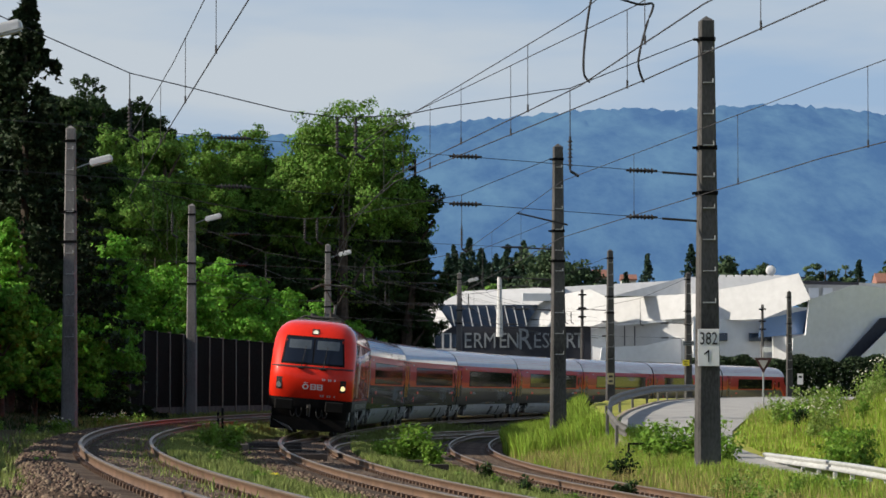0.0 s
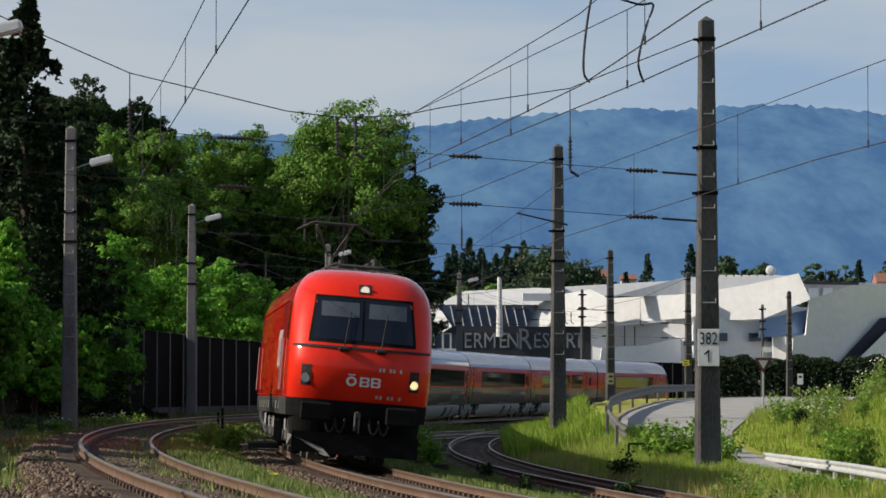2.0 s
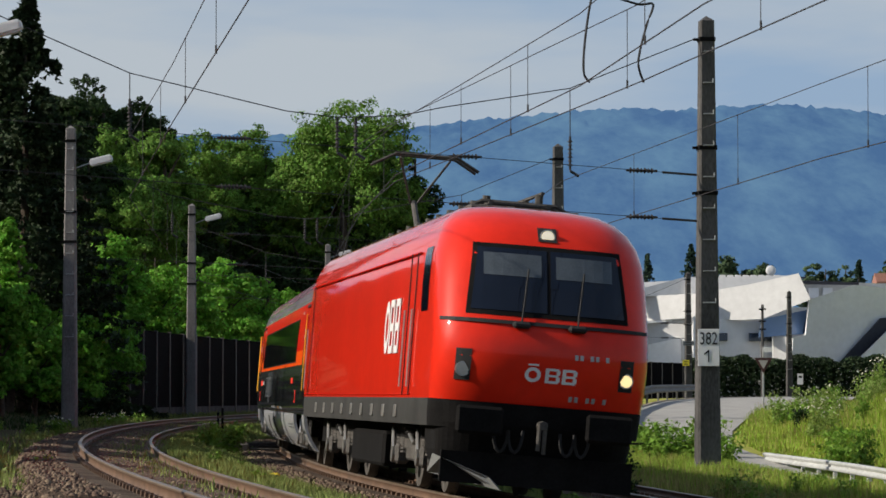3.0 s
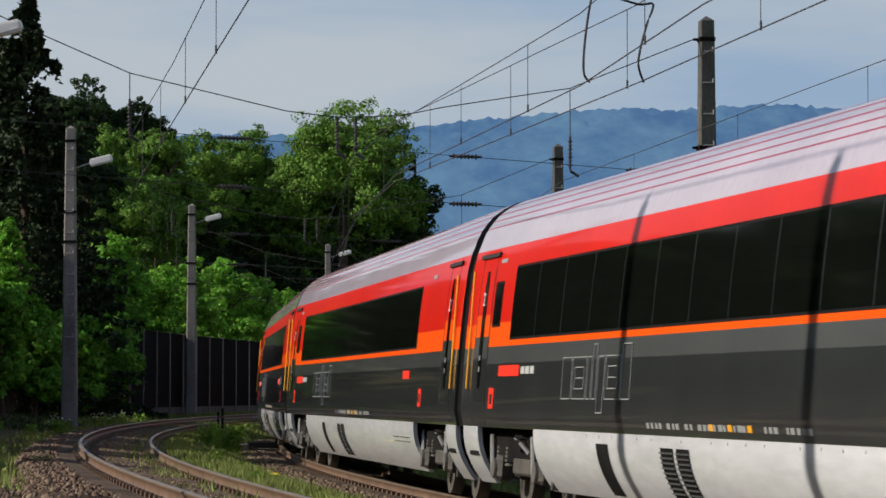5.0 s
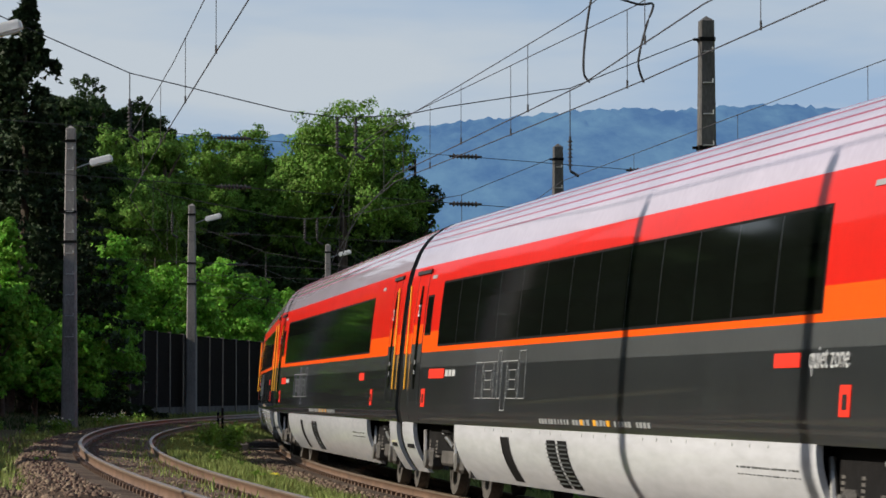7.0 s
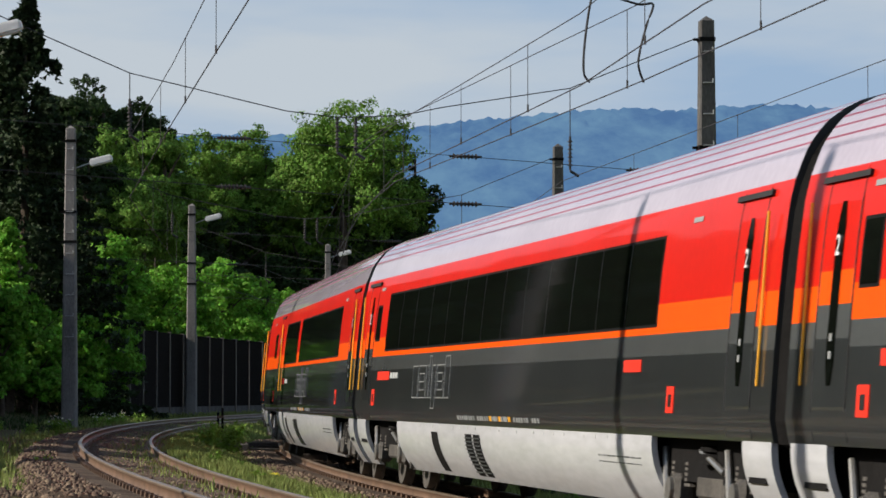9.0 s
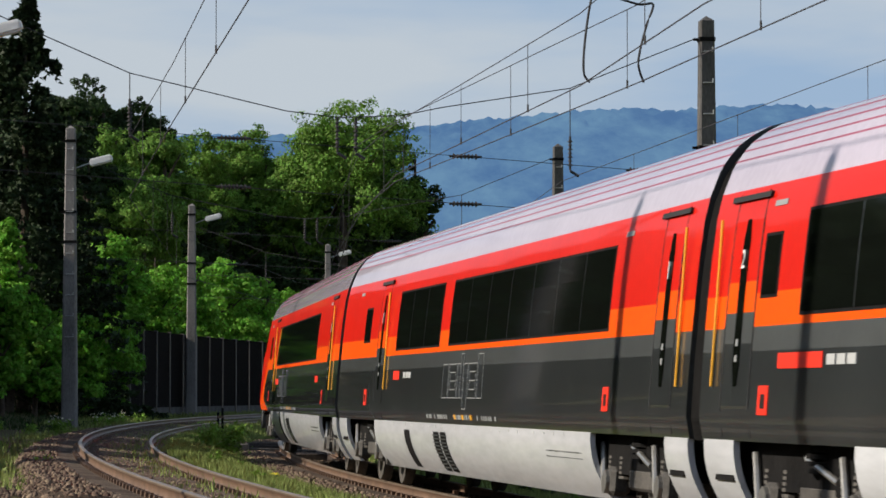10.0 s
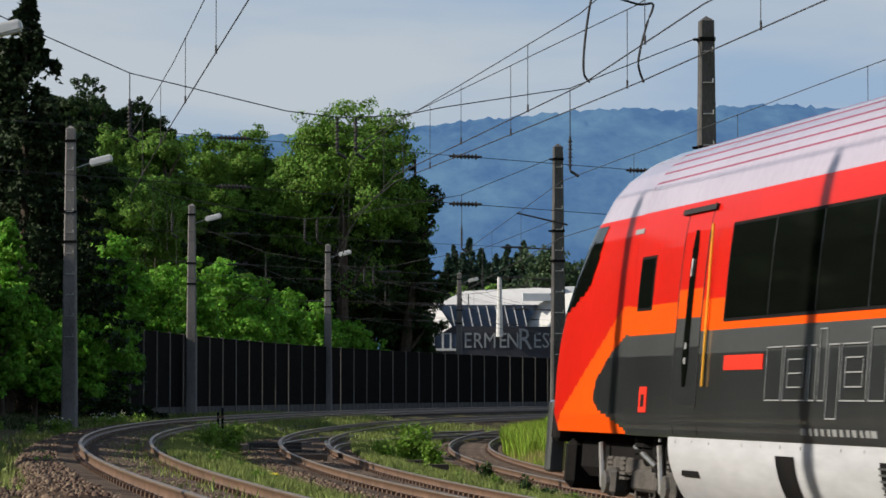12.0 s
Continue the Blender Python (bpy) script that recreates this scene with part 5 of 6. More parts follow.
def headspan(a, b, ties, label):
    """Cross wires between two masts, with insulators and hangers over the tracks."""
    o = empty("cross_span", Matrix.Translation((*a[:2], 0)), label, "overhead wire", "cross spans")
    va, vb = Vector((*a[:2], 0)), Vector((*b[:2], 0))
    d = vb - va
    L = d.length
    way = d / L
    up = Vector((0, 0, 1))

    def pt(u, z):
        return d * u + up * z
    top = [(0.0, 10.05), (0.106, 9.3), (0.208, 8.59), (0.411, 7.87), (0.48, 7.76), (0.5655, 7.85), (0.624, 8.08), (0.802, 8.635), (0.985, 9.95)]
    bm = B()
    wire(bm, [pt(u, z) for u, z in top], 0.013)
    part("span_wire", bm, M_WIRE, o)
    for z in (6.95, 5.85):
        bm = B()
        wire(bm, [pt(0.02, z + 0.53), pt(0.985, z - 0.27)], 0.008)
        part("cross_wire", bm, M_WIRE, o)
        for u in ties:
            insulator(o, pt(u, z + 0.53 - 0.83 * (u - 0.02)), way)
        bm = B()
        rod(bm, pt(0.935, z - 0.23), pt(0.985, z - 0.27), 0.028, n=6)
        part("tension_rod", bm, M_INSUL, o)
    for u, zb in ((0.208, 7.6), (0.48, 7.35), (0.505, 7.35), (0.802, 7.09)):
        zt = float(np.interp(u, [t[0] for t in top], [t[1] for t in top]))
        bm = B()
        wire(bm, [pt(u, zt), pt(u, zb)], 0.012)
        part("hanger", bm, M_WIRE, o)
        insulator(o, pt(u, zb - 0.28 + 0.3), up, 0.55)
        bm = B()
        rod(bm, pt(u, zb - 0.4), pt(u + 0.012, zb - 0.52), 0.035, n=6)
        part("clip", bm, M_INSUL, o)
    return o


TIES = (0.343, 0.655, 0.905)
for k, (a, b) in enumerate(zip(LEFT_MASTS, [RIGHT_MASTS[i] for i in (0, 1, 2, 3, 4)])):
    headspan(a, b, TIES, "thin cross-span wires with dark insulators between two masts")


def arm(x0, y0, z0, x1, z1):
    o = empty("registration_arm", Matrix.Translation((x0, y0, z0)), "slanted steel registration arm of the overhead line", "overhead wire")
    bm = B()
    rod(bm, (0, 0, 0), (x1 - x0, 0, z1 - z0), 0.03, n=6)
    part("tube", bm, M_INSUL, o)


arm(2.65, 119.3, 7.98, 4.5, 7.55)


def jumper(pts, label):
    cu = Matrix.Translation(pts[0])
    o = empty("jumper_cable", cu, label, "cable")
    bm = B()
    P = [Vector(p) - Vector(pts[0]) for p in pts]
    q = []
    for i in range(len(P) - 1):
        p0, p1, p2, p3 = P[max(0, i - 1)], P[i], P[i + 1], P[min(len(P) - 1, i + 2)]
        for k in range(6):
            u = k / 6
            q.append(0.5 * ((2 * p1) + (p2 - p0) * u + (2 * p0 - 5 * p1 + 4 * p2 - p3) * u * u + (3 * p1 - p0 - 3 * p2 + p3) * u ** 3))
    q.append(P[-1])
    wire(bm, q, 0.016)
    part("cable", bm, M_WIRE, o)


jumper([(1.98, 42.5, 6.75), (1.9, 42.5, 6.5), (1.83, 42.6, 6.0), (1.82, 42.7, 5.62), (1.9, 42.8, 5.5)], "looped jumper cable between overhead wires")
jumper([(2.15, 42.0, 6.52), (2.5, 42.2, 6.44), (2.7, 42.4, 6.46), (2.62, 42.5, 6.2), (2.52, 42.6, 5.75), (2.6, 42.8, 5.5)], "looped jumper cable between overhead wires")

# ---- white resort building beyond the line ----
BY, BS = 380.0, 15.437


def facet(parent, name, corners, k=0.0, lean=0.0, y=0.0, thick=1.2, m=None, label=""):
    """A wall or roof panel: corners (across, up) in metres on a plane that turns by k across and leans back by lean per metre of height."""
    bm = B()
    u0 = sum(c[0] for c in corners) / len(corners)
    z0 = min(c[1] for c in corners)
    vs = [bm.verts.new((u, y + k * (u - u0) + lean * (z - z0), z)) for u, z in corners]
    f = bm.faces.new(vs)
    o = bmesh.ops.extrude_face_region(bm, geom=[f])
    bmesh.ops.translate(bm, vec=(0, thick, 0), verts=[v for v in o["geom"] if isinstance(v, bmesh.types.BMVert)])
    bmesh.ops.recalc_face_normals(bm, faces=bm.faces[:])
    return part(name, bm, m or M_BWHITE, parent, label)


def pz(*pts):
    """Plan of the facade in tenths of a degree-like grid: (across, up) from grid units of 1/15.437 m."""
    return [((a - 784) / BS, 1.465 + (697 - b) / BS) for a, b in pts]


def resort():
    h = empty("resort_building", pose(0, BY, 0), "white faceted modern resort building with dark sign band", "building")
    facet(h, "wall_wing", pz((700, 640), (800, 578), (766, 527), (722, 500), (690, 500)), -0.5, 0.5, 0)
    facet(h, "roof", pz((772, 538), (980, 538), (1000, 504), (820, 512)), -0.15, 1.6, 4)
    facet(h, "roof", pz((970, 540), (1095, 522), (1215, 490), (1000, 504)), 0.2, 1.5, 5)
    facet(h, "roof_box", pz((926, 532), (1010, 532), (1010, 519), (926, 519)), 0.1, 0, 1.2, m=M_BLIFTED)
    g = facet(h, "glass_front", pz((780, 578), (930, 578), (955, 539), (775, 539)), 0, 0.35, 1.0, m=M_BGLASS, label="dark blue glazed front")
    for a in range(800, 935, 16):
        facet(g, "mullion", pz((a + 4, 577), (a + 5.6, 577), (a - 2, 541), (a - 3.6, 541)), 0, 0.35, 0.7, thick=0.25)
    d = facet(h, "sign_band", pz((700, 640), (1046, 640), (1046, 578), (700, 578)), 0, 0, 0.4, m=M_BDARK, label="dark grey band with pale letters")
    for a in (737, 752, 770, 786, 800):
        facet(d, "window", pz((a, 615), (a + 10, 615), (a + 10, 592), (a, 592)), 0, 0, 0.25, thick=0.3, m=M_BGLASS)
        facet(d, "window_frame", pz((a - 4, 618), (a - 1, 618), (a - 1, 590), (a - 4, 590)), 0, 0, 0.2, thick=0.3)
    facet(d, "ledge", pz((728, 621), (812, 621), (812, 617), (728, 617)), 0, 0, 0.1, thick=0.6)
    facet(d, "lintel", pz((760, 586), (783, 586), (783, 581), (760, 581)), 0, 0, 0.2, thick=0.3)
    for ch, x, size in (("T", 779, 2.5), ("H", 797, 2.5), ("E", 821, 2.5), ("R", 839, 2.5), ("M", 860, 2.5), ("E", 883, 2.5), ("N", 901, 2.5), ("R", 922, 3.5), ("E", 944, 2.5),
                        ("S", 959, 2.5), ("O", 977, 2.5), ("R", 1003, 2.5), ("T", 1018, 2.5)):
        me = text_mesh(ch, size, 0.03)
        me.materials.append(M_SIGNLETTER)
        u, z = pz((x + 7, 604 if size < 3 else 602))[0]
        part("letter", me, None, d, m=pose(u, 0.36, z, 90, 0, 0) @ Matrix.Diagonal((0.8, 1, 1, 1)))
    facet(h, "wall_wing", pz((925, 578), (1046, 578), (1086, 566), (1076, 528), (1045, 512), (985, 522), (952, 538)), -0.55, 0.45, -1.0)
    facet(h, "wall_wing", pz((1046, 640), (1086, 640), (1086, 566), (1046, 590)), -0.2, 0, 0.2, m=M_BLIFTED)
    facet(h, "wall", pz((1088, 572), (1235, 562), (1235, 520), (1088, 526)), -0.55, 0.25, 0.6)
    facet(h, "wall", pz((1088, 640), (1235, 640), (1235, 563), (1090, 574)), -0.45, 0.0, 1.0)
    facet(h, "ledge", pz((1095, 576), (1235, 566), (1235, 563), (1092, 573)), -0.12, 0.0, 0.4, m=M_BLIFTED)
    facet(h, "ramp_wall", pz((1058, 645), (1240, 645), (1240, 598), (1200, 598), (1140, 612), (1062, 616)), 0.4, 0, -1.5, m=M_BLIFTED)
    for a in (1104, 1122):
        facet(h, "frame_post", pz((a, 612), (a + 2, 612), (a + 2, 578), (a, 578)), 0, 0, -0.5, thick=0.15, m=M_BDARK)
    facet(h, "upper_wall", pz((1085, 524), (1240, 524), (1240, 487), (1215, 489)), 0.35, 0.6, 2.0)
    facet(h, "wall_facet", pz((1225, 568), (1345, 566), (1428, 532), (1410, 485), (1330, 503), (1225, 520)), -0.42, 0.35, -2.0)
    facet(h, "wall_facet", pz((1225, 520), (1330, 503), (1410, 485), (1225, 490)), 0.15, 0.9, 1.5)
    facet(h, "lower_wall", pz((1225, 645), (1367, 645), (1367, 573), (1225, 560)), 0.25, 0, -0.5, m=M_BLIFTED)
    for a, b in ((1268, 1286), (1325, 1366)):
        facet(h, "window", pz((a, 604), (b, 604), (b, 590), (a, 590)), 0.25, 0, -1.2 if a < 1300 else -0.2, thick=0.5, m=M_BGLASS)
    facet(h, "white_block", pz((1366, 640), (1396, 640), (1396, 597), (1366, 597)), -0.4, 0, -2.2)
    facet(h, "blue_panel", pz((1340, 598), (1420, 592), (1427, 549), (1345, 566)), 0.3, 0.1, -2.0, m=M_BGLASSPALE, label="pale blue reflecting panel")
    g = facet(h, "glass_wedge", pz((1418, 592), (1460, 573), (1426, 549)), 0.2, 0.1, -1.7, m=M_BGLASS)
    for a in (1428, 1437, 1446):
        facet(g, "mullion", pz((a, 588 - (a - 1418) * 0.42), (a + 1.2, 588 - (a - 1418) * 0.42), (a + 1.2, 551 + (a - 1426) * 0.7), (a, 551 + (a - 1426) * 0.7)), 0.2, 0.1, -2.0, thick=0.2)
    facet(h, "side_wall", pz((1395, 645), (1490, 645), (1560, 565), (1640, 560), (1640, 515), (1510, 505), (1426, 532), (1420, 594), (1396, 600)), 0.55, -0.1, -0.5, m=M_BLIFTED)
    facet(h, "dark_reveal", pz((1480, 645), (1512, 640), (1640, 585), (1640, 558), (1560, 563)), 0.4, 0, 0.6, m=M_BDARK)
    facet(h, "side_wall", pz((1505, 645), (1640, 645), (1640, 585), (1570, 585)), 0.5, 0, -0.6, m=M_BLIFTED)
    facet(h, "rear_wall", pz((1240, 530), (1600, 530), (1600, 498), (1430, 492), (1268, 487), (1240, 490)), 0.1, 0, 8.0)
    for a in range(1272, 1390, 14):
        facet(h, "skylight", pz((a, 488), (a + 10, 488), (a + 10, 482), (a, 482)), 0, 0.8, 8.5, thick=0.8)
    facet(h, "roof_edge", pz((1268, 491), (1440, 489), (1440, 486), (1268, 487)), 0, 0, 7.4, thick=0.5, m=M_BDARK)
    facet(h, "roof_edge", pz((1430, 499), (1535, 501), (1535, 496), (1430, 493)), 0, 0, 7.4, thick=0.5, m=M_BDARK)
    for a in (1445, 1470):
        facet(h, "window", pz((a, 524), (a + 18, 524), (a + 18, 506), (a, 506)), 0.1, 0, 8.2 - 0.6, thick=0.5, m=M_BLIFTED)
    bm = B()
    bmesh.ops.create_uvsphere(bm, u_segments=16, v_segments=8, radius=0.6, matrix=Matrix.Translation(((1375 - 784) / BS, 6.8, 1.465 + 222 / BS)) @ Matrix.Diagonal((1, 0.25, 1, 1)))
    rod(bm, ((1375 - 784) / BS, 6.9, 14.2), ((1375 - 784) / BS, 6.9, 15.6), 0.08, n=6)
    part("dish", bm, M_WHITE, h, smooth=40)
    bm = B()
    rod(bm, ((884 - 784) / BS, -0.3, 8.0), ((884 - 784) / BS, -0.3, 1.465 + 206 / BS), 0.42, 0.24, n=10)
    part("white_pillar", bm, M_BWHITE, h)
    # the mass behind the panels
    bm = B()
    box(bm, (-7.0, 8, 0), (16, 40, 9.5))
    box(bm, (16, 9, 0), (56, 60, 11.6))
    part("core", bm, M_BLIFTED, h)


M_BGLASSPALE = mat("pale_blue_glass", (0.16, 0.26, 0.46), 0.15, var=0.1, scale=0.2)
resort()


def far_house(x, y, w, h, turn, wall_h, label):
    o = empty("house", pose(x, y, 0.5, 0, 0, turn), label, "house")
    bm = B()
    box(bm, (-w / 2, -w * 0.35, 0), (w / 2, w * 0.35, wall_h))
    part("wall", bm, M_PLASTER, o)
    bm = B()
    prism(bm, [(-w / 2 - 0.4, wall_h, 0), (w / 2 + 0.4, wall_h, 0), (w / 2 + 0.4, wall_h + 0.25, 0), (0, h, 0), (-w / 2 - 0.4, wall_h + 0.25, 0)], -w * 0.4, w * 0.4, None)
    bmesh.ops.recalc_face_normals(bm, faces=bm.faces[:])
    part("roof", bm, M_ROOFTILE, o)
    for k in range(3):
        bm = B()
        box(bm, (-w * 0.35 + k * w * 0.28, -w * 0.35 - 0.05, wall_h - 2.4), (-w * 0.35 + k * w * 0.28 + 1.2, -w * 0.35 + 0.05, wall_h - 1.0))
        part("window", bm, M_BGLASS, o)


far_house(29.3, 620, 3.6, 24.2, 90, 22.6, "distant pale house with red tiled roof")
far_house(35.8, 640, 4.0, 24.0, 90, 22.8, "distant pale house with red tiled roof")
far_house(57.6, 430, 4, 16.6, 90, 15.2, "pale house with red tiled roof behind the resort")


# ---- plants ----
def leaves(centers, size, rng, out=None, flat=0.35):
    """Small leaf clumps of random turn at the centers."""
    n = len(centers)
    a = rng.normal(size=(n, 3))
    if out is not None:
        a = a * 0.5 + out
    a /= np.linalg.norm(a, axis=1)[:, None] + 1e-9
    t = np.cross(a, rng.normal(size=(n, 3)))
    t /= np.linalg.norm(t, axis=1)[:, None] + 1e-9
    b = np.cross(a, t)
    s = size * rng.uniform(0.6, 1.4, (n, 1))
    v = np.empty((n, 3, 3))
    v[:, 0] = centers - t * s
    v[:, 1] = centers + t * s * 0.8 + b * s * 0.7
    v[:, 2] = centers + t * s * 0.5 - b * s * 0.85
    return v.reshape(-1, 3), np.arange(3 * n).reshape(n, 3)


def crown_points(rng, c, r, n, blobs, base=0.0):
    """Leaf places in many ragged tufts on the boughs of an uneven, full-shouldered crown."""
    c, r = np.array(c, float), np.array(r, float)
    u = rng.normal(size=(blobs, 3)) + np.array([0, 0, 0.25])
    u /= (np.abs(u) ** 2.6).sum(1)[:, None] ** (1 / 2.6)
    bc = c + u * r * rng.uniform(0.35, 0.84, (blobs, 1))
    br = min(r) * rng.uniform(0.2, 0.46, blobs)
    tufts = blobs * 16
    q = rng.choice(blobs, tufts, p=br ** 2 / (br ** 2).sum())
    td = rng.normal(size=(tufts, 3)) + np.array([0, 0, 0.3])
    td /= np.linalg.norm(td, axis=1)[:, None]
    tc = bc[q] + td * (br[q] * rng.uniform(0.45, 1.15, tufts))[:, None] * np.array([1.05, 1.05, 0.85])
    ts = br[q] * rng.uniform(0.1, 0.26, tufts)
    k = rng.choice(tufts, n, p=ts ** 1.5 / (ts ** 1.5).sum())
    d = rng.normal(size=(n, 3))
    d *= np.minimum(1, 1.5 / (np.linalg.norm(d, axis=1)[:, None] + 1e-9))
    p = tc[k] + d * ts[k][:, None] * np.array([1.15, 1.15, 0.75])
    d = d * 0.45 + td[k] * 0.7
    return p, d


def tree(x, y, top, rad, seed, material, n=9000, size=0.2, low=0.25, name="tree", label="", blobs=60, z=None, group="trees", squash=1.0):
    rng = np.random.default_rng(seed)
    z0 = float(ground_z([x], [y])[0]) if z is None else z
    h = top - z0
    tr = empty(name, pose(x, y, z0), label, "tree" if name == "tree" else name, group)
    bm = B()
    rt = max(0.05, 0.022 * h)
    lean = rng.normal(0, 0.03 * h, 2)
    mid = Vector((lean[0], lean[1], h * 0.55))
    rod(bm, (0, 0, -0.5), mid * 0.5, rt * 1.25, rt * 0.95, n=9)
    rod(bm, mid * 0.5, mid, rt * 0.95, rt * 0.6, n=9)
    rod(bm, mid, (lean[0], lean[1], h * 0.9), rt * 0.6, rt * 0.15, n=7)
    for k in range(9):
        a = rng.uniform(0, 6.28)
        zz = h * rng.uniform(low + 0.05, 0.7)
        p = Vector((lean[0] * zz / h, lean[1] * zz / h, zz))
        q = p + Vector((math.cos(a) * rad * 0.7, math.sin(a) * rad * 0.7, h * 0.14))
        rod(bm, p, q, rt * 0.4, rt * 0.1, n=6)
    part("trunk", bm, M_BARK, tr)
    c = (0, 0, h * (low + 1) / 2)
    p, d = crown_points(rng, c, (rad, rad * squash, h * (1 - low) / 2), n, blobs)
    v, f = leaves(p, size, rng, d)
    part("crown", soup("crown", v, f, material), None, tr)
    return tr


def spruce(x, y, top, rad, seed, material=None, n=7000, size=0.2, z=None, label="tall dark spruce with drooping boughs"):
    rng = np.random.default_rng(seed)
    z0 = float(ground_z([x], [y])[0]) if z is None else z
    h = top - z0
    tr = empty("spruce_tree", pose(x, y, z0), label, "tree", "conifers")
    bm = B()
    rod(bm, (0, 0, -0.5), (0, 0, h * 0.97), 0.018 * h, 0.02, n=8)
    part("trunk", bm, M_BARK, tr)
    C = []
    boughs = int(16 * h)
    per = max(8, n // boughs)
    for k in range(boughs):
        u = rng.random() ** 1.15
        zt = h * (0.06 + 0.93 * u)
        L = (rad * (1 - u) ** 0.85 + 0.1) * rng.uniform(0.55, 1.2)
        a = rng.uniform(0, 6.28)
        q = rng.random(per) ** 0.4
        r = q * L
        w = rng.normal(0, 0.08 + 0.16 * (1 - q) * L * 0.5, per)
        px_, py_ = math.cos(a) * r - math.sin(a) * w, math.sin(a) * r + math.cos(a) * w
        pz_ = zt - 0.42 * r + 0.2 * r * r / max(L, 0.3) - rng.exponential(0.16, per)
        C.append(np.stack([px_, py_, pz_], 1))
    C = np.concatenate(C)
    v, f = leaves(C, size, rng, np.tile([0, 0, 0.5], (len(C), 1)))
    part("crown", soup("crown", v, f, material or M_NEEDLE), None, tr)
    return tr


SPRUCES = [(-18.2, 144, 19.4, 3.4), (-20.3, 152, 18.0, 3.2), (-22.5, 160, 20.5, 3.4)]
for k, (x, y, top, r) in enumerate(SPRUCES):
    spruce(x, y, top, r * 1.6, 100 + k, n=52000, size=0.13)
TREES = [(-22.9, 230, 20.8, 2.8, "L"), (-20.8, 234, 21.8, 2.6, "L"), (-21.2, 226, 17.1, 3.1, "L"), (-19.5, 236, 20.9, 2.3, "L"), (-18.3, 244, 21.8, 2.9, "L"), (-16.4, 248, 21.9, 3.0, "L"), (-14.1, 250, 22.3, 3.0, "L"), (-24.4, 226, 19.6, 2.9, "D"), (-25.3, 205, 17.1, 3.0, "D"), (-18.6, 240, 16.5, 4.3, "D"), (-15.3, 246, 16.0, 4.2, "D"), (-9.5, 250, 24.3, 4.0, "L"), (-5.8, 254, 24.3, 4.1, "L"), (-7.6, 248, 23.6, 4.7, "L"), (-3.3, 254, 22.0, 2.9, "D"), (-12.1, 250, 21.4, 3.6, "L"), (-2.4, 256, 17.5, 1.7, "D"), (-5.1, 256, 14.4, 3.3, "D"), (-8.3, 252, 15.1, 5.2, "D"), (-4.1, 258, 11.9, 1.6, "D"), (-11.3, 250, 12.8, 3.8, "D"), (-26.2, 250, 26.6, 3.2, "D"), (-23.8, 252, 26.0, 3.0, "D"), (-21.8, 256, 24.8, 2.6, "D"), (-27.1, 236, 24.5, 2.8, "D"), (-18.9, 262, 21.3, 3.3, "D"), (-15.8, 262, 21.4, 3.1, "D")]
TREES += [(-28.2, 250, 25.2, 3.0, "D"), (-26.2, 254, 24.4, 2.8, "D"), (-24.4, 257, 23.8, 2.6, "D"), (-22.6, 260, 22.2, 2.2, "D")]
# "D" trees carry shade in their darkened leaf colour, "L" trees the lit green.
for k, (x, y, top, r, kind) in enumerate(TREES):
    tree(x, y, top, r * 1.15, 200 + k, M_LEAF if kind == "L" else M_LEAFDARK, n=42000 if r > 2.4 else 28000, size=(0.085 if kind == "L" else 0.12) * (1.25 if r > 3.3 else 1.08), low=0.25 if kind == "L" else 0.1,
         label="leafy green deciduous tree with sunlit crown" if kind == "L" else "deciduous tree with shade painted into its dark green leaves", blobs=40)
SHRUBS = [(-15.5, 156, 9.2, 1.9), (-15.2, 174, 9.5, 1.8), (-14.2, 184, 9.5, 1.8), (-16.9, 150, 8.1, 1.5), (-18.1, 147, 8.2, 1.3), (-18.1, 138, 9.3, 1.1), (-12.8, 196, 9.7, 2.0), (-11.3, 206, 9.3, 2.0), (-10.0, 212, 8.6, 1.6), (-8.5, 222, 7.9, 1.9), (-6.6, 230, 7.0, 1.6), (-5.0, 236, 5.9, 1.3), (-17.0, 138, 5.4, 1.4), (-16.0, 142, 5.1, 1.5), (-17.3, 130, 6.3, 1.1), (-15.3, 150, 6.0, 1.5)]
for k, (x, y, top, r) in enumerate(SHRUBS):
    tree(x, y, top, r, 300 + k, M_LEAFBRIGHT, n=20000, size=0.09, low=0.02, name="shrub", label="bright green leafy shrub on the railway bank", blobs=60, group="shrubs")
# unseen trees added on from the wood: they shade the outer track, fill reflections
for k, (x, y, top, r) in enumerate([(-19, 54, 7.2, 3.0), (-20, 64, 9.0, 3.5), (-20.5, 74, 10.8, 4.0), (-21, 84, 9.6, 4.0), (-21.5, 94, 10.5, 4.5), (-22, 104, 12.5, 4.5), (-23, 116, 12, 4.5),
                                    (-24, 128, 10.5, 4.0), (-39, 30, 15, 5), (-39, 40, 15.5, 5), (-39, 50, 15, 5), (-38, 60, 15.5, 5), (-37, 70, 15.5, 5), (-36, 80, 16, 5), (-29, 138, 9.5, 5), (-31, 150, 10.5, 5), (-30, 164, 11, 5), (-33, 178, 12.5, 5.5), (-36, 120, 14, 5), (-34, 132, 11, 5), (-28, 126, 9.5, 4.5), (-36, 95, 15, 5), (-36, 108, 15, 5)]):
    tree(x, y, top, r, 400 + k, M_LEAFDARK, n=26000 if 80 < y < 130 else 9000, size=0.34, low=0.0, label="unseen dark green deciduous tree added to shade the line", blobs=46)
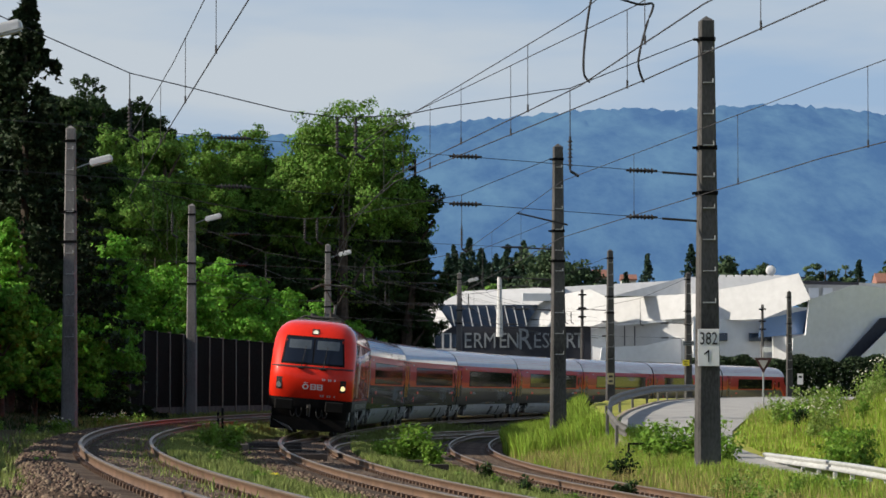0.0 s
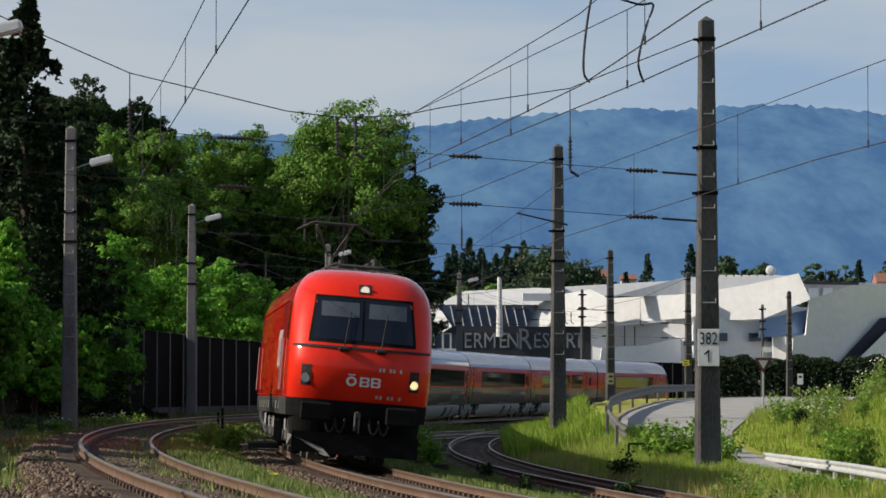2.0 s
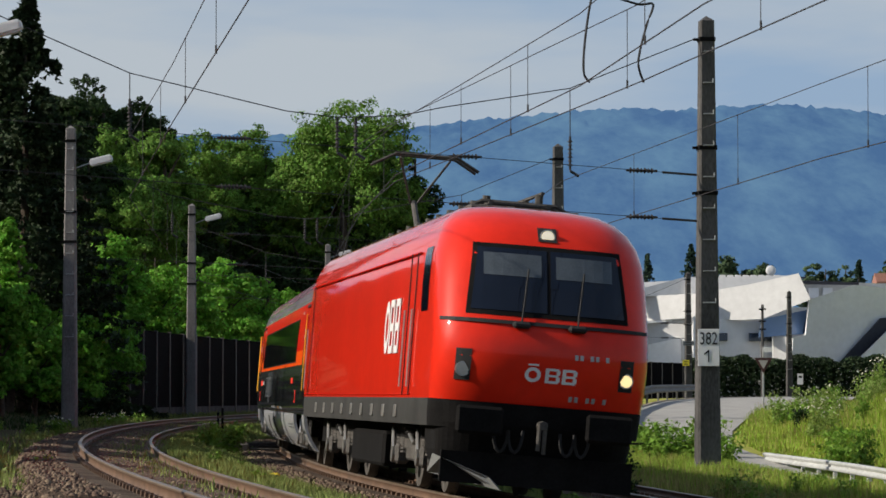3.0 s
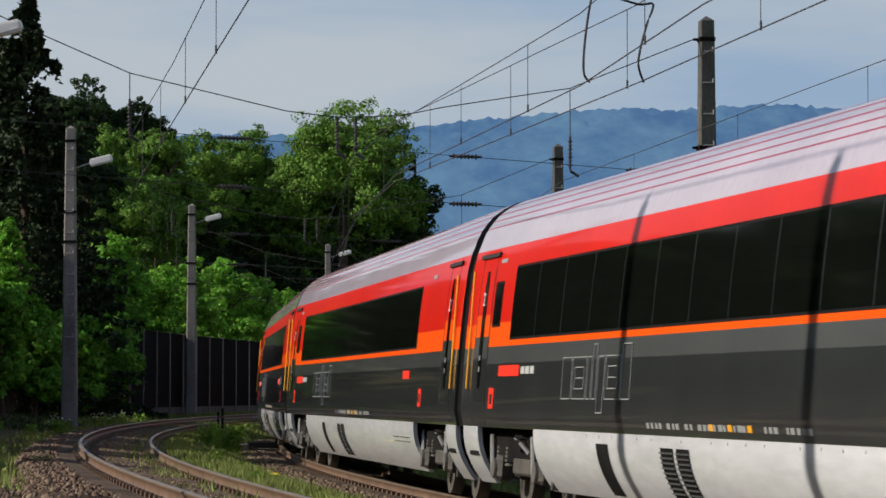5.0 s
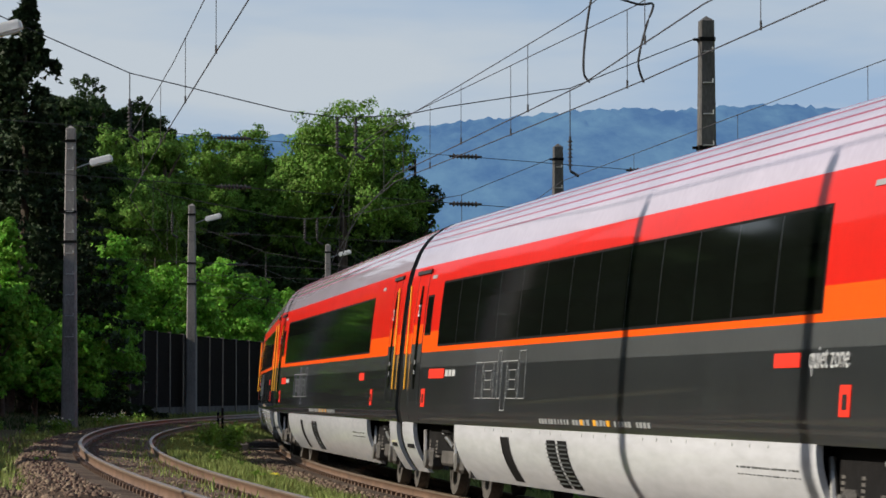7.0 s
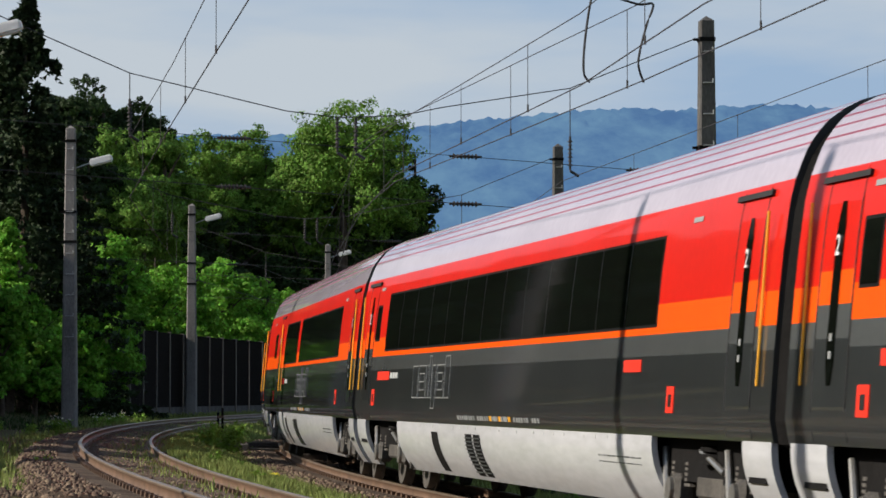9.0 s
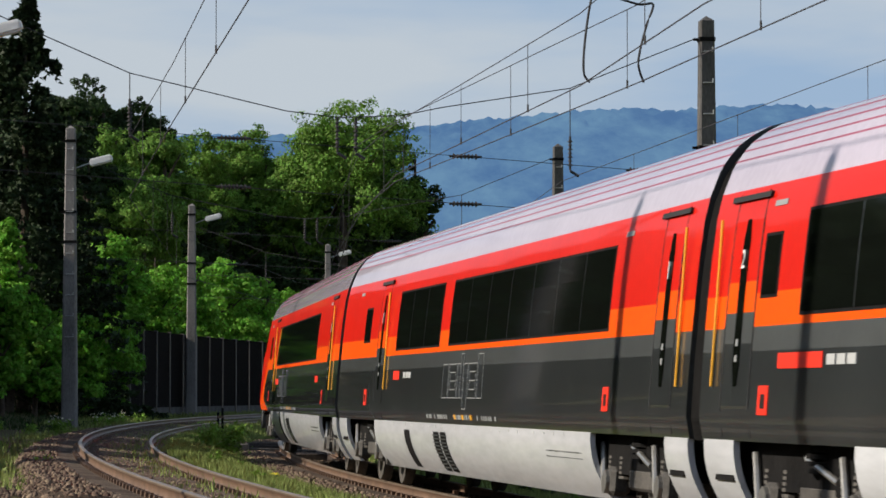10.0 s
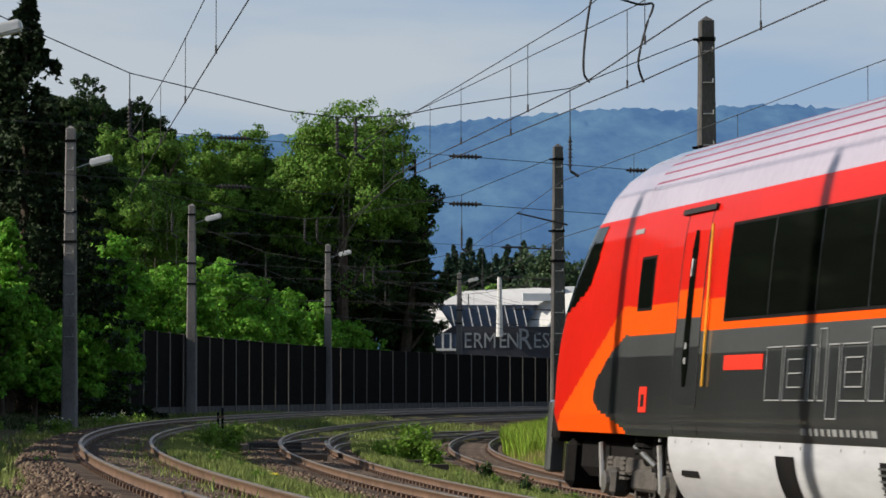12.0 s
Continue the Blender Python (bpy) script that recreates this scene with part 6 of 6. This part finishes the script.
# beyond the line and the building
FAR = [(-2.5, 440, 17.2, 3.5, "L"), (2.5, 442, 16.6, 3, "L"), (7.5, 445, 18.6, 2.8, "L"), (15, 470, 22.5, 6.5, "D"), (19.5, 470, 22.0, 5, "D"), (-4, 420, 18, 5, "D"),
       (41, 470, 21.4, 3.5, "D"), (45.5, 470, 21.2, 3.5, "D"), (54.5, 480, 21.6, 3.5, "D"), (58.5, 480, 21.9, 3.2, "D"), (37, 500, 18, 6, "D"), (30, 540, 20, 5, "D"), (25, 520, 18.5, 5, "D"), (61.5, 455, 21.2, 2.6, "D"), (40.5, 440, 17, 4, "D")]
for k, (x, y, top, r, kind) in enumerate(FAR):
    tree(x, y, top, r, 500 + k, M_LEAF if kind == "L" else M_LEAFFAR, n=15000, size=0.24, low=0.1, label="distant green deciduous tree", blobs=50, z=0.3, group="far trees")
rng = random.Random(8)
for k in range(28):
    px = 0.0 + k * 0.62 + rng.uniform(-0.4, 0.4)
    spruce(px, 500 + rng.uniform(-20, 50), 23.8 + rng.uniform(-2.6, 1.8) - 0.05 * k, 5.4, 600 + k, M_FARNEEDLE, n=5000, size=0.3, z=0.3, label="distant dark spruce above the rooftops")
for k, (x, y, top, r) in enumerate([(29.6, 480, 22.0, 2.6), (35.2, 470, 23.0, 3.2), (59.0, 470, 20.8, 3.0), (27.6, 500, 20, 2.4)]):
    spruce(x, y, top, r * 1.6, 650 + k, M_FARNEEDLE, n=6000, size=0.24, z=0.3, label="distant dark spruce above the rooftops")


def far_wood():
    """Wooded rise that closes the distance below the mountain."""
    g = np.random.default_rng(12)
    n = 26000
    x = g.uniform(-90, 130, n)
    y = g.uniform(640, 760, n)
    top = 11 + 5 * np.sin(x / 9.0) + 3 * np.sin(x / 3.1 + 1)
    z = g.uniform(0, 1, n) ** 0.6 * top
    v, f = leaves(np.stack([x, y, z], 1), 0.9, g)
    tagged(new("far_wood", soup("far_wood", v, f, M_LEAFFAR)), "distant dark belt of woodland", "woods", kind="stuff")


far_wood()


def hedge():
    g = np.random.default_rng(14)
    n = 42000
    s = g.uniform(0, 1, n)
    x = 8 + s * 44
    y = 338 + g.normal(0, 0.8, n)
    top = 4.5 + 0.25 * np.sin(x * 0.9) + 0.18 * np.sin(x * 2.3) + np.where(x > 25, 0.6, -0.6)
    z = 0.3 + g.uniform(0, 1, n) ** 0.7 * (top - 0.3)
    v, f = leaves(np.stack([x, y, z], 1), 0.17, g, np.tile([0, -0.4, 0.4], (n, 1)))
    tagged(new("hedge", soup("hedge", v, f, M_HEDGE)), "dark green clipped hedge before the white building", "hedge", kind="stuff")


hedge()


def blades(name, x, y, h, width, material, label, seed, lean=0.35, z=None, category="grass"):
    """Bent, pointed grass blades."""
    g = np.random.default_rng(seed)
    n = len(x)
    z = ground_z(x, y) - 0.03 if z is None else z
    a = g.uniform(0, 6.283, n)
    c, s = np.cos(a), np.sin(a)
    b = g.uniform(0, 6.283, n)
    le = h * lean * g.uniform(0.2, 1.2, n)
    v = np.empty((n, 5, 3))
    for k, (u, q) in enumerate(((0, 1.0), (0.55, 0.8), (1.0, 0.0))):
        ox, oy = x + np.cos(b) * le * u ** 2, y + np.sin(b) * le * u ** 2
        v[:, 2 * k] = np.stack([ox - c * width * q, oy - s * width * q, z + h * u], 1)
        if k < 2:
            v[:, 2 * k + 1] = np.stack([ox + c * width * q, oy + s * width * q, z + h * u], 1)
    i = np.arange(n)[:, None] * 5
    f = np.concatenate([i + [0, 1, 3], i + [0, 3, 2], i + [2, 3, 4]], 0)
    return tagged(new(name, soup(name, v.reshape(-1, 3), f, material)), label, category, kind="stuff")


def strip(seed, n, s0, s1, d0, d1, patch=0.0, scale=0.5):
    """Random places between two offsets along the line, thinned to patches."""
    g = np.random.default_rng(seed)
    s = s0 + (s1 - s0) * g.random(n)
    d = g.uniform(d0, d1, n)
    x, y, _ = line(s, d)
    if patch:
        keep = np.array([noise.noise(Vector((a * scale, b * scale * 0.5, seed))) for a, b in zip(x, y)]) > patch - 0.35 * g.random(n)
        x, y = x[keep], y[keep]
    return x, y, g


# short grass and weeds between the tracks
x, y, g = strip(21, 60000, -20, 78, -3.75, -1.45, -0.2)
blades("short_grass", x, y, g.uniform(0.07, 0.26, len(x)), 0.011, M_DULLGRASS, "short green grass between the tracks", 22)
x, y, g = strip(23, 60000, -30, 78, 1.5, 4.25, -0.2)
blades("short_grass", x, y, g.uniform(0.07, 0.26, len(x)), 0.011, M_DULLGRASS, "short green grass between the tracks", 24)
x, y, g = strip(25, 12000, -10, 85, -6.3, -3.4, 0.1, 0.9)
blades("short_grass", x, y, g.uniform(0.06, 0.22, len(x)), 0.012, M_DULLGRASS, "sparse grass growing through the outer track", 26, z=np.full(len(x), 0.13))
x, y, g = strip(27, 9000, -10, 70, -8.0, -6.2, 0.12, 0.7)
blades("verge_grass", x, y, g.uniform(0.08, 0.3, len(x)), 0.012, M_DULLGRASS, "grass on the shoulder of the outer track", 28)
x, y, g = strip(29, 9000, -60, 8, -16, -8.4)
# The wood's shade on this bank is put into the grass as dark leaf colour.
blades("verge_grass", x, y, g.uniform(0.08, 0.25, len(x)), 0.014, M_LEAFDARK, "rough grass on the bank below the wood", 30)
x, y, g = strip(31, 38000, -75, -4, -10, 4.2, -0.02, 0.4)
blades("verge_grass", x, y, g.uniform(0.1, 0.34, len(x)), 0.018, M_DULLGRASS, "patches of grass between the far tracks", 32)
# tall growth on the inside of the curve
x, y, g = strip(33, 60000, 5, 72, 7.0, 11.2)
_, dd = beside(x, y)
blades("tall_grass", x, y, g.uniform(0.12, 0.42, len(x)) * np.interp(dd, [7, 8.5, 10, 11.2], [0.7, 1.25, 1.2, 0.8]), 0.012, M_GRASS, "tall green grass beside the inner track", 34)
x, y, g = strip(35, 16000, 5, 72, 6.7, 9.6, -0.05, 0.6)
blades("dry_grass", x, y, g.uniform(0.2, 0.55, len(x)), 0.007, M_DRYGRASS, "dry straw-coloured grass stems", 36, 0.25)
x, y, g = strip(37, 26000, -45, 8, 7.0, 10.2)
blades("tall_grass", x, y, g.uniform(0.3, 1.0, len(x)), 0.022, M_GRASS, "tall green grass beside the inner track", 38)


def bank(seed, n):
    g = np.random.default_rng(seed)
    y = g.uniform(64, 122, n)
    x = g.uniform(9.2, 19, n)
    right = np.interp(y, ROAD_Y, ROAD_R)
    keep = x > right + 0.15
    return x[keep], y[keep], g


x, y, g = bank(41, 62000)
blades("tall_grass", x, y, g.uniform(0.2, 0.6, len(x)) * np.clip((x - 9.5) / 2, 0.35, 1), 0.013, M_GRASS, "tall green grass covering the roadside bank", 42)
x, y, g = bank(43, 12000)
blades("dry_grass", x, y, g.uniform(0.3, 0.8, len(x)) * np.clip((x - 9.5) / 2, 0.35, 1), 0.007, M_DRYGRASS, "dry grass stems on the roadside bank", 44, 0.25)


def broad(name, x, y, h, r, n, size, material, label, seed, group="weeds", flowers=0):
    """A weed: stems with broad leaves, some with pale flower heads."""
    g = np.random.default_rng(seed)
    z0 = float(ground_z([x], [y])[0])
    o = empty(name, pose(x, y, z0), label, "plant", group)
    bm = B()
    stems = []
    for k in range(max(4, int(n / 60))):
        a, q = g.uniform(0, 6.283), g.uniform(0.1, 0.8) * r
        tip = Vector((math.cos(a) * q, math.sin(a) * q, h * g.uniform(0.6, 1.0)))
        rod(bm, tip * 0.15 - Vector((0, 0, 0.1 + tip.z * 0.15)), tip, 0.012, 0.005, n=4, caps=False)
        stems.append(tip)
    part("stems", bm, M_WEED, o)
    t = np.array(stems)[g.integers(0, len(stems), n)]
    u = g.uniform(0.15, 1.0, (n, 1))
    p = t * u + g.normal(0, 1, (n, 3)) * np.array([r * 0.22, r * 0.22, h * 0.06])
    p[:, 2] = np.maximum(p[:, 2], 0.02)
    v, f = leaves(p, size, g, np.tile([0, -0.1, 0.7], (n, 1)))
    part("leaves", soup("leaves", v, f, material), None, o)
    if flowers:
        t = np.array(stems)[g.integers(0, len(stems), flowers)]
        p = t + g.normal(0, 1, (flowers, 3)) * np.array([0.09, 0.09, 0.07]) + np.array([0, 0, 0.06])
        v, f = leaves(p, 0.035, g, np.tile([0, -0.3, 0.8], (flowers, 1)))
        tagged(part("flower_heads", soup("flower_heads", v, f, M_FLOWER), None, o, "pale cream flower heads"), kind="stuff")
    return o


broad("weed_bush", -5.6, 86.5, 0.95, 0.75, 700, 0.06, M_WEED, "leafy green weed bush between the tracks", 51)
broad("weed_bush", -6.2, 88.0, 0.6, 0.5, 350, 0.06, M_WEED, "low leafy weed between the tracks", 52)
broad("weed_bush", -1.0, 95.5, 1.25, 0.85, 1000, 0.07, M_WEED, "tall bright weed bush between the tracks", 53)
broad("weed_bush", -0.3, 93.5, 0.8, 0.6, 500, 0.07, M_WEED, "leafy green weed bush between the tracks", 54)
broad("weed_bush", -1.7, 94.0, 0.6, 0.5, 400, 0.06, M_WEED, "low leafy weed between the tracks", 55)
broad("weed_bush", 1.1, 82.0, 0.5, 0.35, 240, 0.05, M_LEAFDARK, "small dark weed beside the rails", 56)
broad("weed_bush", 1.75, 68.2, 0.5, 0.28, 200, 0.05, M_LEAFDARK, "small dark weed beside the rails", 57)
broad("weed_bush", 2.1, 67.5, 0.3, 0.2, 120, 0.045, M_LEAFDARK, "small dark weed beside the rails", 58)
broad("weed_bush", 4.3, 80.0, 0.85, 0.4, 420, 0.055, M_LEAFDARK, "dark leafy weed beside the inner track", 59)
broad("weed_bush", 3.6, 66.5, 0.55, 0.32, 260, 0.05, M_LEAFDARK, "dark leafy weed beside the inner track", 60)
rg = random.Random(4)
for k in range(13):
    x0, y0 = 5.5 + rg.uniform(0, 2.2), 86 + rg.uniform(0, 11)
    broad("weed_bush", x0, y0, rg.uniform(0.7, 1.25), rg.uniform(0.35, 0.7), 420, 0.065, M_WEED, "leafy weeds growing beside the lane", 70 + k, flowers=24 if k % 4 == 0 else 0)
for k in range(26):
    x0, y0 = 9.9 + rg.uniform(0, 5.5), 74 + rg.uniform(0, 34)
    if x0 < np.interp(y0, ROAD_Y, ROAD_R) + 0.5:
        x0 = np.interp(y0, ROAD_Y, ROAD_R) + 0.6
    broad("weed_bush", x0, y0, rg.uniform(0.6, 1.1), rg.uniform(0.4, 0.8), 420, 0.06, M_WEED if k % 4 else M_LEAFDARK, "leafy flowering weeds on the roadside bank", 90 + k, flowers=26 if k % 3 == 0 else 0)
for k in range(8):
    broad("weed_bush", 11.5 + rg.uniform(0, 5), 102 + rg.uniform(0, 10), rg.uniform(0.9, 1.3), 0.6, 320, 0.07, M_WEED, "tall weeds with pale flower heads on the bank", 130 + k, flowers=36)
rw = random.Random(17)
for k in range(44):
    y0 = 84 + rw.uniform(0, 28)
    x0 = max(10.6 + rw.uniform(0, 6.0), float(np.interp(y0, ROAD_Y, ROAD_R)) + 0.7)
    broad("weed_bush", x0, y0, rw.uniform(0.8, 1.5), rw.uniform(0.3, 0.6), 380, rw.uniform(0.035, 0.055), M_PALEWEED if k % 3 else M_WEED,
          "tall pale green weeds on the roadside bank", 800 + k, flowers=(0, 30, 0, 14)[k % 4])
for k in range(14):
    broad("weed_bush", 4.9 + rw.uniform(0, 3.3), 58 + rw.uniform(0, 9), rw.uniform(0.35, 0.75), rw.uniform(0.2, 0.4), 260, 0.032, M_WEED if k % 2 else M_PALEWEED,
          "leafy weeds among grass before the guardrail", 860 + k)
for k in range(10):
    s, d = rg.uniform(-20, 20), rg.uniform(-9.6, -7.4)
    x0, y0, _ = line(s, d)
    broad("weed_bush", float(x0), float(y0), rg.uniform(0.3, 0.6), 0.35, 160, 0.05, M_WEED, "low weeds at the foot of the bank", 150 + k, flowers=20 if k % 2 else 0)


rz = random.Random(23)
for k in range(26):
    s, d = rz.uniform(2, 66), rz.choice((-7.2, -6.6, -3.2, -2.7, 3.0, 3.6)) + rz.uniform(-0.25, 0.25)
    x0, y0, _ = line(s, d)
    broad("weed_bush", float(x0), float(y0), rz.uniform(0.18, 0.42), rz.uniform(0.15, 0.32), 130, 0.03, (M_WEED, M_PALEWEED, M_DULLGRASS)[k % 3], "low weeds growing beside the rails", 900 + k)


# ---- loose stones ----
def stones(name, x, y, z, size, seed, label):
    g = np.random.default_rng(seed)
    base = np.array([(1, 0, 0), (-1, 0, 0), (0, 1, 0), (0, -1, 0), (0, 0, 1), (0, 0, -1), (0.62, 0.62, 0.62), (-0.62, 0.55, 0.6), (0.5, -0.62, 0.6), (-0.6, -0.6, 0.5)], float)
    tri = np.array([(4, 6, 8), (4, 7, 6), (4, 9, 7), (4, 8, 9), (0, 6, 2), (6, 7, 2), (7, 1, 2), (7, 9, 1), (9, 3, 1), (9, 8, 3), (8, 0, 3), (8, 6, 0)])
    n = len(x)
    s = size * g.uniform(0.5, 1.5, (n, 1, 1)) * g.uniform(0.6, 1.25, (n, 1, 3))
    v = base[None] * g.uniform(0.75, 1.2, (n, 10, 1)) * s
    a = g.uniform(0, 6.283, n)
    c, q = np.cos(a)[:, None], np.sin(a)[:, None]
    vx, vy = v[..., 0] * c - v[..., 1] * q, v[..., 0] * q + v[..., 1] * c
    t = g.uniform(-0.6, 0.6, n)[:, None]
    vz = v[..., 2] * np.cos(t) + vx * np.sin(t)
    P = np.stack([vx + x[:, None], vy + y[:, None], vz + z[:, None]], 2).reshape(-1, 3)
    F = (tri[None] + (np.arange(n) * 10)[:, None, None]).reshape(-1, 3)
    return tagged(new(name, soup(name, P, F, M_STONE)), label, "ballast", kind="stuff")


x, y, g = strip(61, 19000, 24, 84, -13.5, -6.4)
stones("ballast_stones", x, y, ground_z(x, y) + 0.0, 0.045, 62, "heap of brown ballast stones beside the outer track")
for d0, zz, cant, sd in ((-4.85, 0.43, CANT * 1.15, 63), (0.03, -0.02, CANT * 0.85, 65), (5.7, -0.49, CANT * 0.6, 67)):
    x, y, g = strip(sd, 19000, 0, 78, d0 - 2.0, d0 + 2.0)
    _, dd = beside(x, y)
    stones("ballast_stones", x, y, zz + np.interp(np.abs(dd - d0), [0, 0.42, 0.56, 1.04, 1.2, 1.75, 2.0], [-0.21, -0.21, -0.3, -0.31, -0.195, -0.235, -0.42]) - (dd - d0) * math.sin(cant), 0.036, sd + 1, "brown ballast stones between the sleepers")


# ---- things beside the track ----
def timber(x, y, z, length, turn, label="dark weathered timber beside the rails"):
    o = empty("timber", pose(x, y, z, 0, 0, turn), label, "timber")
    bm = B()
    box(bm, (-length / 2, -0.12, -0.1), (length / 2, 0.12, 0.08), bevel=0.015)
    part("beam", bm, M_WOODSL, o)


for x, y, z, L, tn in ((-5.0, 98.5, -0.06, 1.6, 4), (-4.9, 94.0, -0.07, 1.8, 2), (-1.5, 90.5, -0.42, 1.9, 6), (-0.9, 86.8, -0.46, 2.1, 5), (-5.2, 96.2, -0.05, 1.3, 8), (-3.4, 83.2, -0.12, 1.0, 3)):
    timber(x, y, z, L, tn)


def point_motor(x, y, z):
    o = empty("point_motor", pose(x, y, z, 0, 0, 4), "low dark switch machine beside the rails", "switch machine")
    bm = B()
    box(bm, (-0.55, -0.3, -0.1), (0.55, 0.3, 0.16), bevel=0.04)
    part("case", bm, M_BOGIE, o)
    bm = B()
    box(bm, (-0.5, -0.25, 0.16), (0.5, 0.25, 0.2), bevel=0.02)
    part("lid", bm, M_SLEEPER, o)
    for k in (-0.1, 0.12):
        bm = B()
        rod(bm, (0.5, k, 0.02), (2.4, k, -0.06), 0.025, n=6)
        part("drive_rod", bm, M_BOGIE, o)


point_motor(-5.9, 91.6, -0.06)


def post_pair(x, y, z):
    o = empty("track_post", pose(x, y, z), "dark rusty double post beside the track", "post")
    for k in (-0.07, 0.07):
        bm = B()
        box(bm, (k - 0.035, -0.035, -0.3), (k + 0.035, 0.035, 1.05 + k), bevel=0.008)
        part("upright", bm, M_BLACK, o)
    bm = B()
    box(bm, (-0.1, -0.045, 0.8), (0.1, 0.045, 0.88))
    part("crosspiece", bm, M_RAIL, o)


post_pair(-7.0, 104.3, -0.1)


def yellow_marker(x, y, z):
    o = empty("track_marker", pose(x, y, z), "small yellow painted marker stone in the grass", "marker")
    bm = B()
    box(bm, (-0.12, -0.1, -0.05), (0.12, 0.1, 0.1), bevel=0.04)
    part("stone", bm, M_BRIGHTYELLOW, o)


yellow_marker(-3.1, 60.8, -0.08)
for k in range(7):
    x, y, _ = line(-14 - k * 4.0, -3.0 + 0.25 * (k % 3))
    o = empty("cable_cover", pose(float(x), float(y), -0.05, 0, 0, 10 * k), "pale concrete cable cover lying between the tracks", "cover", "covers")
    bm = B()
    box(bm, (-0.4, -0.2, -0.05), (0.4, 0.2, 0.09), bevel=0.02)
    part("slab", bm, M_CONCRETE, o)


# ---- switch rails between the main and the inner track ----
def turnout():
    o = empty("turnout", pose(0, 0, 0), "worn brown switch rails branching from the main track", "turnout", kind="structure")
    for side in (-1, 1):
        f = lambda s, side=side: side * 0.7535 + 0.10 + 4.9 * np.clip((22 - s) / 75, 0, 1) ** 1.6
        p, u = rail_line(-60, 22, f, lambda s: -0.006 - 0.06 * side - 0.45 * np.clip((22 - s) / 75, 0, 1))
        part("switch_rail", swept(p, u, RAIL_SHAPE, [M_RAIL, M_RAILTOP], (5, 6, 7, 8, 9)), None, o)
    for side in (-1, 1):
        p, u = rail_line(6, 30, side * 0.69, lambda s: -0.01 - side * 0.055 + 0 * s)
        part("check_rail", swept(p, u, RAIL_SHAPE, [M_RAIL, M_RAILTOP], (5, 6, 7, 8, 9)), None, o)


turnout()


def motions():
    for k, ob in enumerate([LOCO] + COACHES):
        walk(ob, [(t / 4, vehicle_pose(k, t / 4)) for t in range(0, 49)])


motions()
